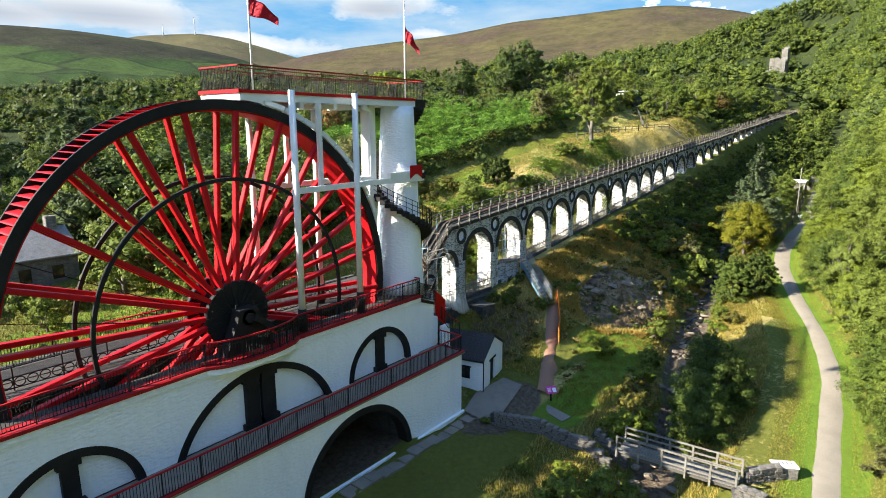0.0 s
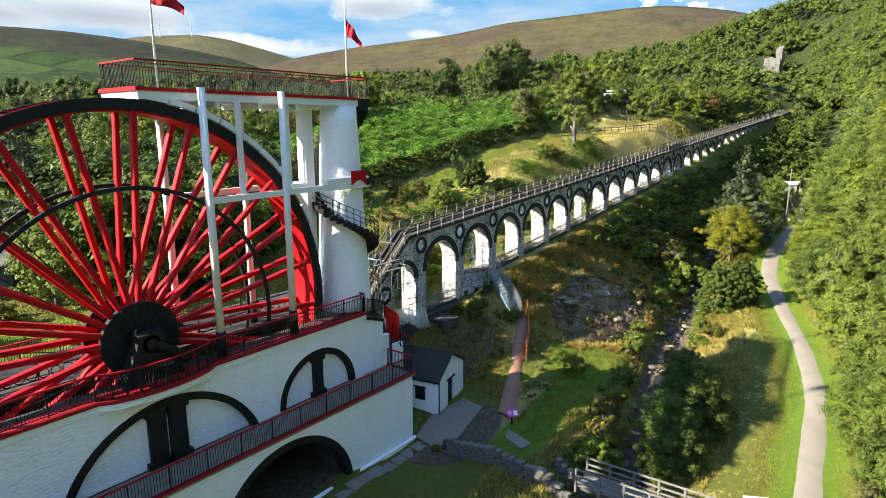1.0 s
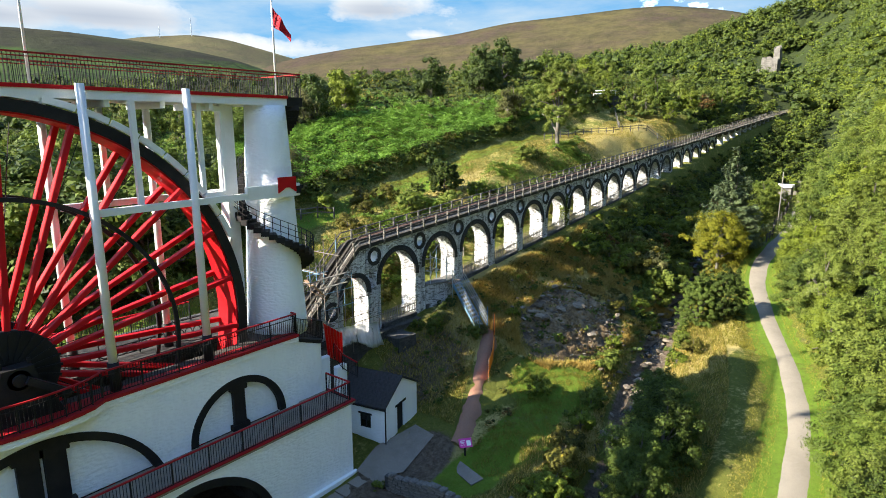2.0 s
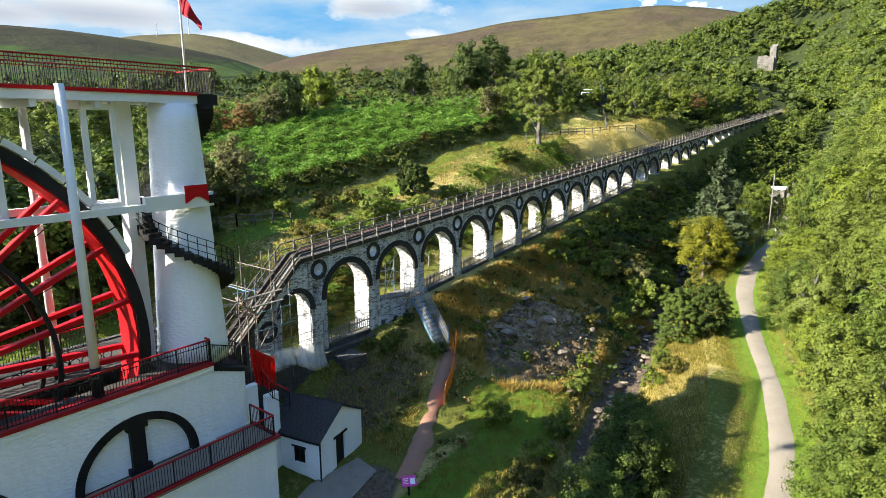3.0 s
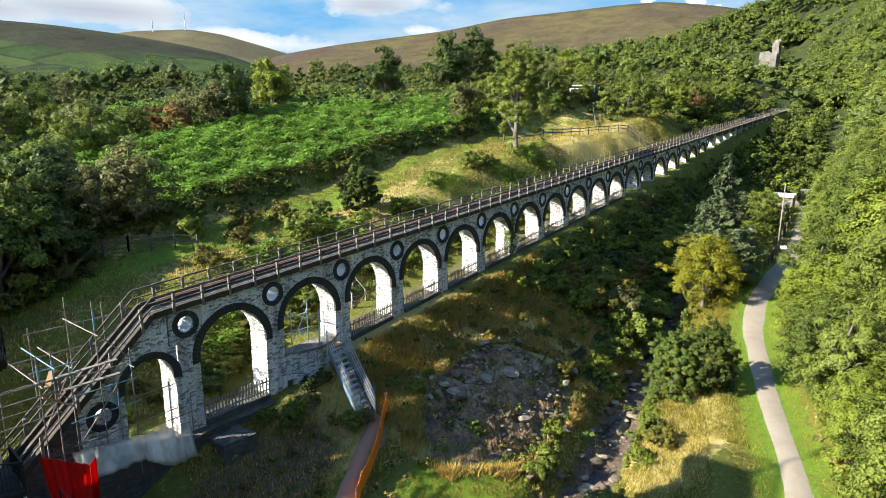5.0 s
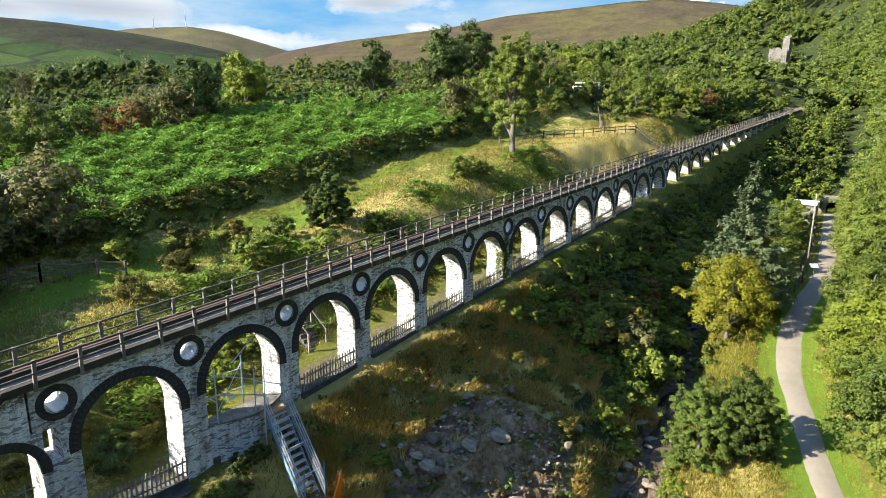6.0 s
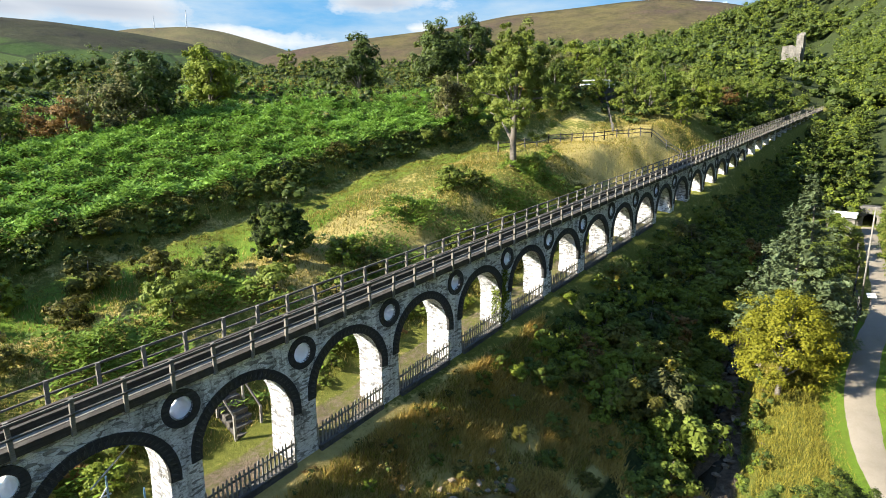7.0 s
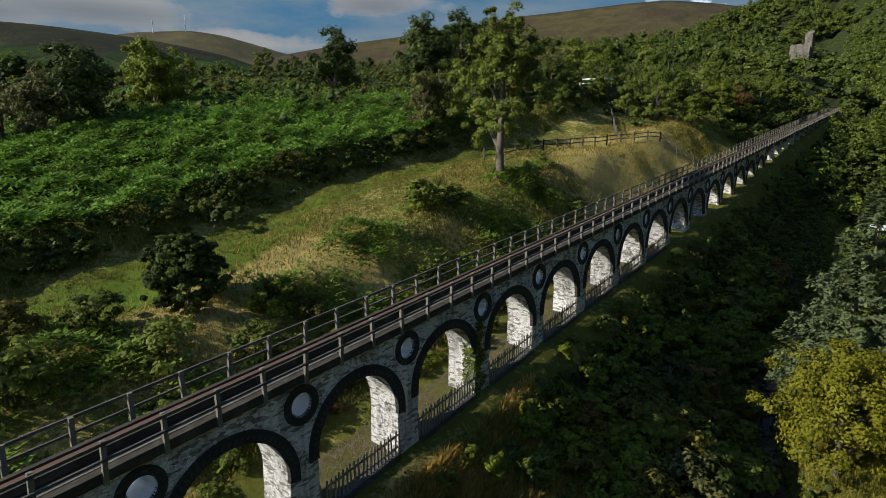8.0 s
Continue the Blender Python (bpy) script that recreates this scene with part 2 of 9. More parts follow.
def foot_z(x):
    return along(x, -60, -1.3, -9, -0.9, -7, 0.4, -2, 3.2, 3.5, 3.7, 6, 4.2, 11, 5.6, 17, 6.25, 27, 7.35, 40, 8.85, 60, 10.95, 80, 13.2, 100, 15.7, 130, 19, 177, 23.5, 260, 36, 420, 80)


def meadow_z(x):
    return along(x, -60, 3, -30, 4, -12, 6, 0, 8.4, 5, 9.6, 24, 11.9, 42, 15.3, 52, 16.6, 76, 18.6, 104, 22.5, 177, 29, 260, 37, 420, 62)


def far_x(x):
    return np.clip(x, -60, 420)


def ground(x, y, rough=True):
    x, y = np.asarray(x, float), np.asarray(y, float)
    xc = far_x(x)
    ys, zs, yp, zp, zv, zm = stream_y(xc), stream_z(xc), path_y(xc), path_z(xc), foot_z(xc), meadow_z(xc)
    z25 = along(xc, -60, -1.5, -9, -1.1, -2, -0.5, 5, 1.2, 12, 2.8, 18, 3.9, 30, 4.8, 50, 7.3, 80, 10.8, 110, 14.3, 177, 22.5, 260, 35.5, 420, 81)
    z50 = along(xc, -60, -1.6, -9, -1.2, -2, -0.9, 5, 0.1, 12, 1.5, 18, 2.7, 30, 2.6, 50, 4.3, 80, 8, 110, 12, 177, 21, 260, 35, 420, 82)
    z80 = along(xc, -60, -1.9, -9, -1.6, -2, -1.4, 5, -0.9, 12, -0.4, 18, 0.2, 30, 0.6, 50, 1.8, 80, 5.6, 110, 10.5, 177, 20, 260, 34.5, 420, 82)
    up = along(xc, -60, 0.0, -10, 0.1, 15, 1.0, 420, 1.0)

    def west(low, high):
        return low + (high - low) * up
    es = along(xc, 60, 1.0, 100, 1.1, 130, 1.4, 200, 1.9, 260, 2.1)
    stations = [
        (yp - 900, zp + 230 * es), (yp - 130, zp + 88 * es), (yp - 60, zp + 52 * es), (yp - 25, zp + 24 * es), (yp - 10, zp + 8.5 * es), (yp - 4, zp + 1.5),
        (yp - 1.7, zp + 0.1), (yp + 1.7, zp), (yp + 0.35 * (ys - yp), zp + 0.1), (yp + 0.72 * (ys - yp), 0.6 * zp + 0.4 * zs + 0.2), (ys - 1.7, zs + 0.45), (ys - 1.0, zs), (ys + 1.0, zs), (ys + 1.7, zs + 0.6),
        (0.8 * ys, z80), (0.5 * ys, z50), (0.25 * ys, z25), (-1.0 + 0 * x, zv - 0.15), (-0.1 + 0 * x, zv), (0.3 + 0 * x, zv + 0.12), (2.3 + 0 * x, zv + 0.2), (4.6 + 0 * x, zv + 0.75),
        (11.0 + 0 * x, zm - 0.3), (20.6 + 0 * x, zm + west(0.3, 0.9)), (22.6 + 0 * x, zm + west(0.6, 3.0)), (40.0 + 0 * x, zm + west(1.5, 6.2)), (80.0 + 0 * x, zm + west(6, 9)), (150.0 + 0 * x, zm + west(15, 10)), (300 + 0 * x, zm + west(36, 15)), (900 + 0 * x, zm + west(40, 30))]
    z = np.full(np.broadcast(x, y).shape, np.nan)
    z = np.where(y <= stations[0][0], stations[0][1], z)
    for (ya, za), (yb, zb) in zip(stations, stations[1:]):
        t = np.clip((y - ya) / np.maximum(yb - ya, 1e-6), 0, 1)
        s = 0.5 * t + 0.5 * t * t * (3 - 2 * t)
        z = np.where((y >= ya) & (y <= yb), za + (zb - za) * s, z)
    z = np.where(y >= stations[-1][0], stations[-1][1], z)
    z = z - 0.10 * np.maximum(0, x - 430) - 0.2 * np.maximum(0, y - 240)
    z = z + 2.0 * np.exp(-((x - 90) / 13) ** 2 - ((y - 23) / 6) ** 2)
    # the east side curls round and closes the valley
    head = np.clip((x - 276) / 70, 0, 1)
    z = z + 30 * head * head * (3 - 2 * head) * np.clip((95 - y) / 80, 0, 1)
    bend = along(xc, 176, -9, 262, 8, 420, 40)
    z = z + np.clip(0.8 * (bend - y), 0, 34) * np.clip((x - 176) / 40, 0, 1)
    if rough:
        off = np.clip(np.minimum(np.abs(y - yp) - 1.5, np.abs(y + 0.5) - 1.5) / 3.0, 0.08, 1.0)
        w = np.sin(x * 0.71 + 1.3 * np.sin(y * 0.43)) * np.sin(y * 0.83 + 1.1 * np.sin(x * 0.37))
        w2 = np.sin(x * 2.3 + 2 * np.sin(y * 1.1)) * np.sin(y * 2.7 + 1.7 * np.sin(x * 1.3))
        w3 = np.sin(x * 0.11 + 2.1) * np.sin(y * 0.13 + 0.7)
        big = np.clip((np.abs(y) - 30) / 60, 0, 1)
        z = z + off * (0.22 * w + 0.07 * w2) + 2.5 * big * w3
    return z


def gz(x, y):
    return float(ground(x, y))


def spread(a, b, n0, n1, far):
    """Grid lines: even and close between a and b, then wider and wider out to far."""
    near = np.linspace(a, b, n0)
    out = np.geomspace(1.0, far, n1)
    return np.concatenate([(a - out)[::-1], near, b + out])


def ground_material():
    m = Mat("ground_cover", 0.95, 0.0, 0.15)
    at = m.attribute("cover")
    sep = m.node("ShaderNodeSeparateColor")
    m.link(at.outputs["Color"], sep.inputs[0])
    dry, lawn, bare = sep.outputs[0], sep.outputs[1], sep.outputs[2]
    n1, n2, n3 = m.noise(0.35, 6, 0.7), m.noise(3.0, 5, 0.75), m.noise(22, 4, 0.8)
    rough_grass = m.mix(m.ramp(n2, [(0.3, 0.0), (0.7, 1.0)]), (0.055, 0.076, 0.012), (0.14, 0.152, 0.024))
    rough_grass = m.mix(m.ramp(n3, [(0.4, 0.0), (0.75, 0.7)]), rough_grass, (0.24, 0.22, 0.052))
    tan = m.mix(m.ramp(n2, [(0.3, 0.0), (0.75, 1.0)]), (0.33, 0.27, 0.09), (0.50, 0.41, 0.155))
    mown = m.mix(m.ramp(n3, [(0.3, 0.0), (0.7, 1.0)]), (0.075, 0.15, 0.012), (0.15, 0.235, 0.024))
    mown = m.mix(m.ramp(n2, [(0.45, 0.0), (0.75, 0.7)]), mown, (0.18, 0.25, 0.032))
    mown = m.mix(m.ramp(n1, [(0.5, 0.0), (0.7, 0.6)]), mown, (0.12, 0.14, 0.022))
    soil = m.mix(m.ramp(n2, [(0.35, 0.0), (0.7, 1.0)]), (0.060, 0.044, 0.030), (0.20, 0.155, 0.11))
    soil = m.mix(m.ramp(n3, [(0.55, 0.0), (0.7, 0.8)]), soil, (0.24, 0.22, 0.2))

    def edge(v, w):
        return m.ramp(m.math("ADD", v, m.math("MULTIPLY", m.math("SUBTRACT", m.math("ADD", m.math("MULTIPLY", n1, 0.5), m.math("MULTIPLY", n2, 0.5)), 0.5), w)), [(0.42, 0.0), (0.58, 1.0)])
    tone = m.mix(edge(dry, 1.6), rough_grass, tan)
    tone = m.mix(edge(lawn, 1.5), tone, mown)
    tone = m.mix(edge(bare, 1.0), tone, soil)
    # very dark green where open_land is low: woods, scrub and gorge
    dark_floor = m.mix(m.ramp(n2, [(0.35, 0.0), (0.7, 1.0)]), (0.014, 0.024, 0.007), (0.05, 0.065, 0.018))
    tone = m.mix(m.ramp(at.outputs["Alpha"], [(0.3, 0.0), (0.7, 1.0)]), dark_floor, tone)
    m.color(tone)
    m.bump(m.math("ADD", n3, m.math("MULTIPLY", n2, 1.5)), 0.9, 0.12)
    return m.m


def blob(x, y, cx, cy, rx, ry, soft=0.5):
    d = np.sqrt(((x - cx) / rx) ** 2 + ((y - cy) / ry) ** 2)
    return np.clip((1 - d) / soft + 0.5, 0, 1)


def make_ground():
    xs = spread(-48, 112, 230, 26, 1500)
    ys = spread(-46, 62, 166, 26, 1500)
    X, Y = np.meshgrid(xs, ys)
    Z = ground(X, Y)
    verts = np.stack([X, Y, Z], -1).reshape(-1, 3).tolist()
    nx, ny = len(xs), len(ys)
    faces = [(j * nx + i, j * nx + i + 1, (j + 1) * nx + i + 1, (j + 1) * nx + i) for j in range(ny - 1) for i in range(nx - 1)]
    me = raw_mesh("ground", verts, faces, ground_material(), True)
    ys_, yp = stream_y(far_x(X)), path_y(far_x(X))
    dry = 0.36 + 0 * X
    dry = np.maximum(dry, np.where((Y > 8) & (Y < 21) & (X > 4) & (X < 100), 0.45, 0))
    dry = np.maximum(dry, blob(X, Y, 75, 10.5, 15, 5.5) * 0.85)
    dry = np.maximum(dry, blob(X, Y, 73, 7, 15, 4.5) * 0.95)
    dry = np.maximum(dry, blob(X, Y, 25, -5, 9, 4.5) * 0.8)
    dry = np.maximum(dry, blob(X, Y, 30, 11, 10, 4) * 0.7)
    dry = np.maximum(dry, blob(X, Y, 14, -4.5, 15, 5.5) * 0.74)
    dry = np.where((X < 9) & (Y < -5.5) & (Y > -11), 0.3, dry)
    dry = np.maximum(dry, blob(X, Y, 22, -19, 7, 3) * 0.7)
    dry = np.maximum(dry, blob(X, Y, -1, -12, 6, 3) * 0.55)
    dry = np.where((Y > 22), 0.15, dry)
    dry = np.where((X < -6.5) & (Y < -7), 0.12, dry)
    dry = np.maximum(dry, blob(X, Y, 3, -14.5, 6, 2.5) * 0.7)
    lawn = 0.0 * X
    lawn = np.maximum(lawn, np.where((Y < yp + 2.3) & (Y > yp - 2.2) & (X < 60), 0.62, 0))
    lawn = np.maximum(lawn, blob(X, Y, 8.4, -11.6, 5.0, 3.3))
    lawn = np.maximum(lawn, blob(X, Y, 0.5, -13, 4.5, 2.2) * 0.9)
    lawn = np.maximum(lawn, blob(X, Y, -4, -12.5, 4, 1.8) * 0.8)
    lawn = np.maximum(lawn, blob(X, Y, 14, 16, 24, 2.2) * 0.7)
    lawn = np.maximum(lawn, blob(X, Y, -26, 12, 18, 8) * 0.8)
    lawn = np.maximum(lawn, np.where((X > 6) & (X < 62), np.clip(1.0 - np.abs(Y - 18.6) / 2.4, 0, 0.52), 0))
    bare = 0.0 * X
    bare = np.maximum(bare, np.clip(1.5 - np.abs(Y - ys_) / 1.3, 0, 1))
    bare = np.maximum(bare, blob(X, Y, 17.0, -8.3, 7.5, 4.2) * 0.8)
    bare = np.maximum(bare, np.where((X < -9.3) & (Y > -6.6) & (Y < 3.4), 1.0, 0))
    bare = np.maximum(bare, blob(X, Y, -7, -9, 4.5, 2.2) * 0.9)
    bare = np.maximum(bare, np.where((X > -2) & (X < 27) & (Y > -14) & (Y < -1), np.where((X > 9) & (Y > -6.5), 0.22, 0.36), 0))
    bare = np.maximum(bare, blob(X, Y, 2.0, -3.6, 5.5, 2.6) * 0.6)
    bare = np.maximum(bare, np.where((X > -4) & (X < 60) & (Y > 0.2) & (Y < 3.0), 0.52, 0))
    bare = np.maximum(bare, np.where((X > -8) & (X < 60) & (Y > 3.2) & (Y < 7.0), 0.38, 0))
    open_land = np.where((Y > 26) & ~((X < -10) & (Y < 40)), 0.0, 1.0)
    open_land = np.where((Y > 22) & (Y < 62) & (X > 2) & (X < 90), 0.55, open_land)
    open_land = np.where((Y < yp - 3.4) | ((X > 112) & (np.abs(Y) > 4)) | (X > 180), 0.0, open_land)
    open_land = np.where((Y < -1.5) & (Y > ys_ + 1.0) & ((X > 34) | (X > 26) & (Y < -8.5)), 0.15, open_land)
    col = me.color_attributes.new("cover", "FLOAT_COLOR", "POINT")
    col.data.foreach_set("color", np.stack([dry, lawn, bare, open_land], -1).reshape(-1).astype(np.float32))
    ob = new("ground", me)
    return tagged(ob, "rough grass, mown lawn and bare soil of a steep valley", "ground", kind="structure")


make_ground()


def ribbon(name, xs, yc, half, lift, material, label, category, wobble=0.12, cross=5, skirt=0.12):
    """A strip laid on the ground along x."""
    verts, faces = [], []
    rnd = random.Random(5)
    for i, x in enumerate(xs):
        for k in range(cross):
            u = -1 + 2 * k / (cross - 1)
            y = yc(x) + u * (half(x) + (rnd.uniform(-wobble, wobble) if abs(u) == 1 else 0))
            z = float(ground(x, yc(x) + u * half(x), False)) + lift * (1 - u * u * 0.6)
            verts.append((x, y, z if abs(u) < 1 else z - skirt))
    for i in range(len(xs) - 1):
        for k in range(cross - 1):
            a = i * cross + k
            faces.append((a, a + cross, a + cross + 1, a + 1))
    me = raw_mesh(name, verts, [f[::-1] for f in faces], material, True)
    return tagged(new(name, me), label, category, kind="structure")


def gravel(name, a, b, c):
    m = Mat(name, 0.9, 0.0, 0.2)
    n = m.noise(30, 4, 0.8)
    big = m.noise(0.6, 5, 0.7)
    tone = m.mix(m.ramp(n, [(0.35, 0.0), (0.7, 1.0)]), a, b)
    tone = m.mix(m.ramp(big, [(0.45, 0.0), (0.75, 0.6)]), tone, c)
    m.color(tone)
    m.bump(n, 0.6, 0.03)
    return m.m


GRAVEL = gravel("path_gravel", (0.19, 0.168, 0.132), (0.285, 0.252, 0.202), (0.155, 0.136, 0.103))
RED_EARTH = gravel("red_earth", (0.24, 0.125, 0.08), (0.37, 0.20, 0.135), (0.20, 0.13, 0.09))
FLAGS = gravel("concrete_yard", (0.18, 0.155, 0.125), (0.29, 0.255, 0.21), (0.12, 0.105, 0.085))

ribbon("path", np.arange(-60, 105, 0.5), lambda x: sum(float(path_y(x + d)) for d in (-2, -1, 0, 1, 2)) / 5, lambda x: float(along(x, 5, 1.0, 12, 0.97, 27, 0.95, 36, 1.05, 42, 1.2, 50, 1.3, 70, 1.2)), 0.07, GRAVEL, "pale gravel footpath with worn edges along the stream", "path", 0.05)
ribbon("red_path", np.arange(-3.0, 9.8, 0.4), lambda x: float(along(x, -3, -10.2, 0.4, -8.75, 6.8, -5.7, 9.6, -4.3)), lambda x: 0.8, 0.22, RED_EARTH, "narrow trodden path of red earth", "path", 0.18, skirt=0.3)


# ---- far hills and clouds, all round a point in the valley ----
EYE0 = Vector((-15, -26, 20))
HEAD = math.atan2(1.213, 1.536)
FOCAL = 784 / math.tan(radians(73.7 / 2))


PITCH = math.atan(219 / FOCAL)


def skyline(px, py):
    """Bearing and rise per metre of a place on the skyline, given in the plane of the lens."""
    v = 441 - py
    ahead = FOCAL * math.cos(PITCH) + v * math.sin(PITCH)
    side = px - 784
    up = v * math.cos(PITCH) - FOCAL * math.sin(PITCH)
    return HEAD - math.atan2(side, ahead), up / math.hypot(ahead, side)


def hill_material(name, a, b, c, fields=None):
    """Open hill: broad patches, finer tufts and, lower down, fields with dark hedges."""
    m = Mat(name, 1.0, 0.0, 0.05)
    n1, n2, n3 = m.noise(0.0035, 6, 0.65), m.noise(0.02, 6, 0.7), m.noise(0.09, 4, 0.8)
    tone = m.mix(m.ramp(n1, [(0.40, 0.0), (0.60, 1.0)]), a, b)
    tone = m.mix(m.ramp(n2, [(0.42, 0.0), (0.68, 0.85)]), tone, c)
    tone = m.mix(m.ramp(n3, [(0.35, 0.0), (0.8, 0.5)]), tone, tuple(1.5 * k for k in a))
    if fields:
        v = m.voronoi(0.0075, "F1", (1.0, 1.0, 0.0))
        e = m.voronoi(0.0075, "DISTANCE_TO_EDGE", (1.0, 1.0, 0.0))
        grass = m.mix(v.outputs["Color"], fields[0], fields[1])
        grass = m.mix(m.ramp(e.outputs["Distance"], [(0.02, 0.0), (0.05, 1.0)]), (0.02, 0.028, 0.012), grass)
        grass = m.mix(m.ramp(n2, [(0.5, 0.0), (0.62, 0.9)]), grass, (0.03, 0.045, 0.016))
        z = m.node("ShaderNodeSeparateXYZ")
        m.link(m.coord(), z.inputs[0])
        low = m.ramp(m.math("MULTIPLY", m.math("ADD", z.outputs[2], m.math("MULTIPLY", n1, 120.0)), 0.0025), [(fields[2] - 0.02, 0.0), (fields[2] + 0.02, 1.0)])
        tone = m.mix(low, grass, tone)
    m.color(tone)
    m.bump(n2, 0.6, 12)
    return m.m


def hill(name, crest, near, far, base, material, label):
    """A hill whose crest follows the knots of the skyline."""
    knots = sorted(skyline(*k) for k in crest)
    bs = np.linspace(knots[0][0], knots[-1][0], 160)
    rise = np.interp(bs, [k[0] for k in knots], [k[1] for k in knots])
    for _ in range(2):
        rise = np.convolve(np.pad(rise, 3, mode="edge"), np.ones(7) / 7, "valid")
    verts, faces = [], []
    rows = 30
    for t, r in zip(bs, rise):
        low = (base - EYE0.z) / near
        for k in range(rows + 1):
            s = k / rows
            d = near + (far - near) * s
            w = noise.noise(Vector((d * 0.004, t * 14, 3.1))) + 0.5 * noise.noise(Vector((d * 0.011, t * 40, 1.7)))
            e = low + (r - low) * s ** 0.8 * (1 + 0.09 * w * (1 - s))
            verts.append((EYE0.x + d * math.cos(t), EYE0.y + d * math.sin(t), EYE0.z + e * d))
        verts.append((EYE0.x + far * 1.15 * math.cos(t), EYE0.y + far * 1.15 * math.sin(t), base))
    n = rows + 2
    for i in range(len(bs) - 1):
        for k in range(n - 1):
            a = i * n + k
            faces.append((a, a + n, a + n + 1, a + 1))
    me = raw_mesh(name, verts, [f[::-1] for f in faces], material, True)
    return tagged(new(name, me), label, "hill", kind="structure")


# heather tones; the third, dark one paints in the hill's shadowed mottles
MOOR = hill_material("moor_heather", (0.078, 0.066, 0.028), (0.050, 0.033, 0.031), (0.026, 0.027, 0.014))
MOOR_FAR = hill_material("moor_bleached_grass", (0.105, 0.092, 0.045), (0.06, 0.05, 0.034), (0.062, 0.066, 0.032))
PASTURE = hill_material("hill_pasture", (0.026, 0.024, 0.017), (0.036, 0.041, 0.019), (0.018, 0.018, 0.014), ((0.022, 0.044, 0.012), (0.048, 0.074, 0.020), 0.52))

hill("hill_heather", [(330, 175), (400, 148), (455, 118), (510, 100), (614, 82), (700, 71), (800, 58), (900, 36), (1040, 20), (1100, 12), (1180, 5), (1280, 12), (1354, 24), (1424, 60), (1500, 150)], 500, 1900, 15, MOOR, "broad moorland hill with heather and bleached grass")
hill("hill_mast", [(0, 95), (140, 76), (240, 61), (340, 57), (400, 66), (470, 86), (530, 104), (640, 140)], 1300, 2900, 15, MOOR_FAR, "distant rounded moor with bleached grass")
hill("hill_pasture", [(-900, 10), (-400, 25), (0, 41), (104, 50), (224, 66), (330, 84), (415, 103), (520, 140), (640, 180)], 420, 1500, 10, PASTURE, "green pasture hillside with hedges and heather top")


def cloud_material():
    """Blue evening sky with broken cloud, far behind everything; open higher up. Alpha scales the added fill glow."""
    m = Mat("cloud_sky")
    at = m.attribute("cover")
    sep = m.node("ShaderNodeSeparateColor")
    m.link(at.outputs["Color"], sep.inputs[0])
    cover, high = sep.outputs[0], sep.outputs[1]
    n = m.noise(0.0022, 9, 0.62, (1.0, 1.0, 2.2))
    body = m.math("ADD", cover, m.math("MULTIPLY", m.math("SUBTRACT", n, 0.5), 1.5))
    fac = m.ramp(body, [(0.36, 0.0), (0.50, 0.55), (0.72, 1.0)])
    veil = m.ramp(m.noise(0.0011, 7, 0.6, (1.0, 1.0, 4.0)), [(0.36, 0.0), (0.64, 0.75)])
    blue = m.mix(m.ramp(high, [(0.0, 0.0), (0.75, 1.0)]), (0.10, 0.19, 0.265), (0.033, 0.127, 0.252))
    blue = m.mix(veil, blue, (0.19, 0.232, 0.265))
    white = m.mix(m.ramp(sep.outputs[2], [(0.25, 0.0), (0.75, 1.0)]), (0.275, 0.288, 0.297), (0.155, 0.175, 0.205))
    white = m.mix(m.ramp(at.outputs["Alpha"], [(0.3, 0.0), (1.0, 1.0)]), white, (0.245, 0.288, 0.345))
    # alpha makes the clouds out of view glow as fill light
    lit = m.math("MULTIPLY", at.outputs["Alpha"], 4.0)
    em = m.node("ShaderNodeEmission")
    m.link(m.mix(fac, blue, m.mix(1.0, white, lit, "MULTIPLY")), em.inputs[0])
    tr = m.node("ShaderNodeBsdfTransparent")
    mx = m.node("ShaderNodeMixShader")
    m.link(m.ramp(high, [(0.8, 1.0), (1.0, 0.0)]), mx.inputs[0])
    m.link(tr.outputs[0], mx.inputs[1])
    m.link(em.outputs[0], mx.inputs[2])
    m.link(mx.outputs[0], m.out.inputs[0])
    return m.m


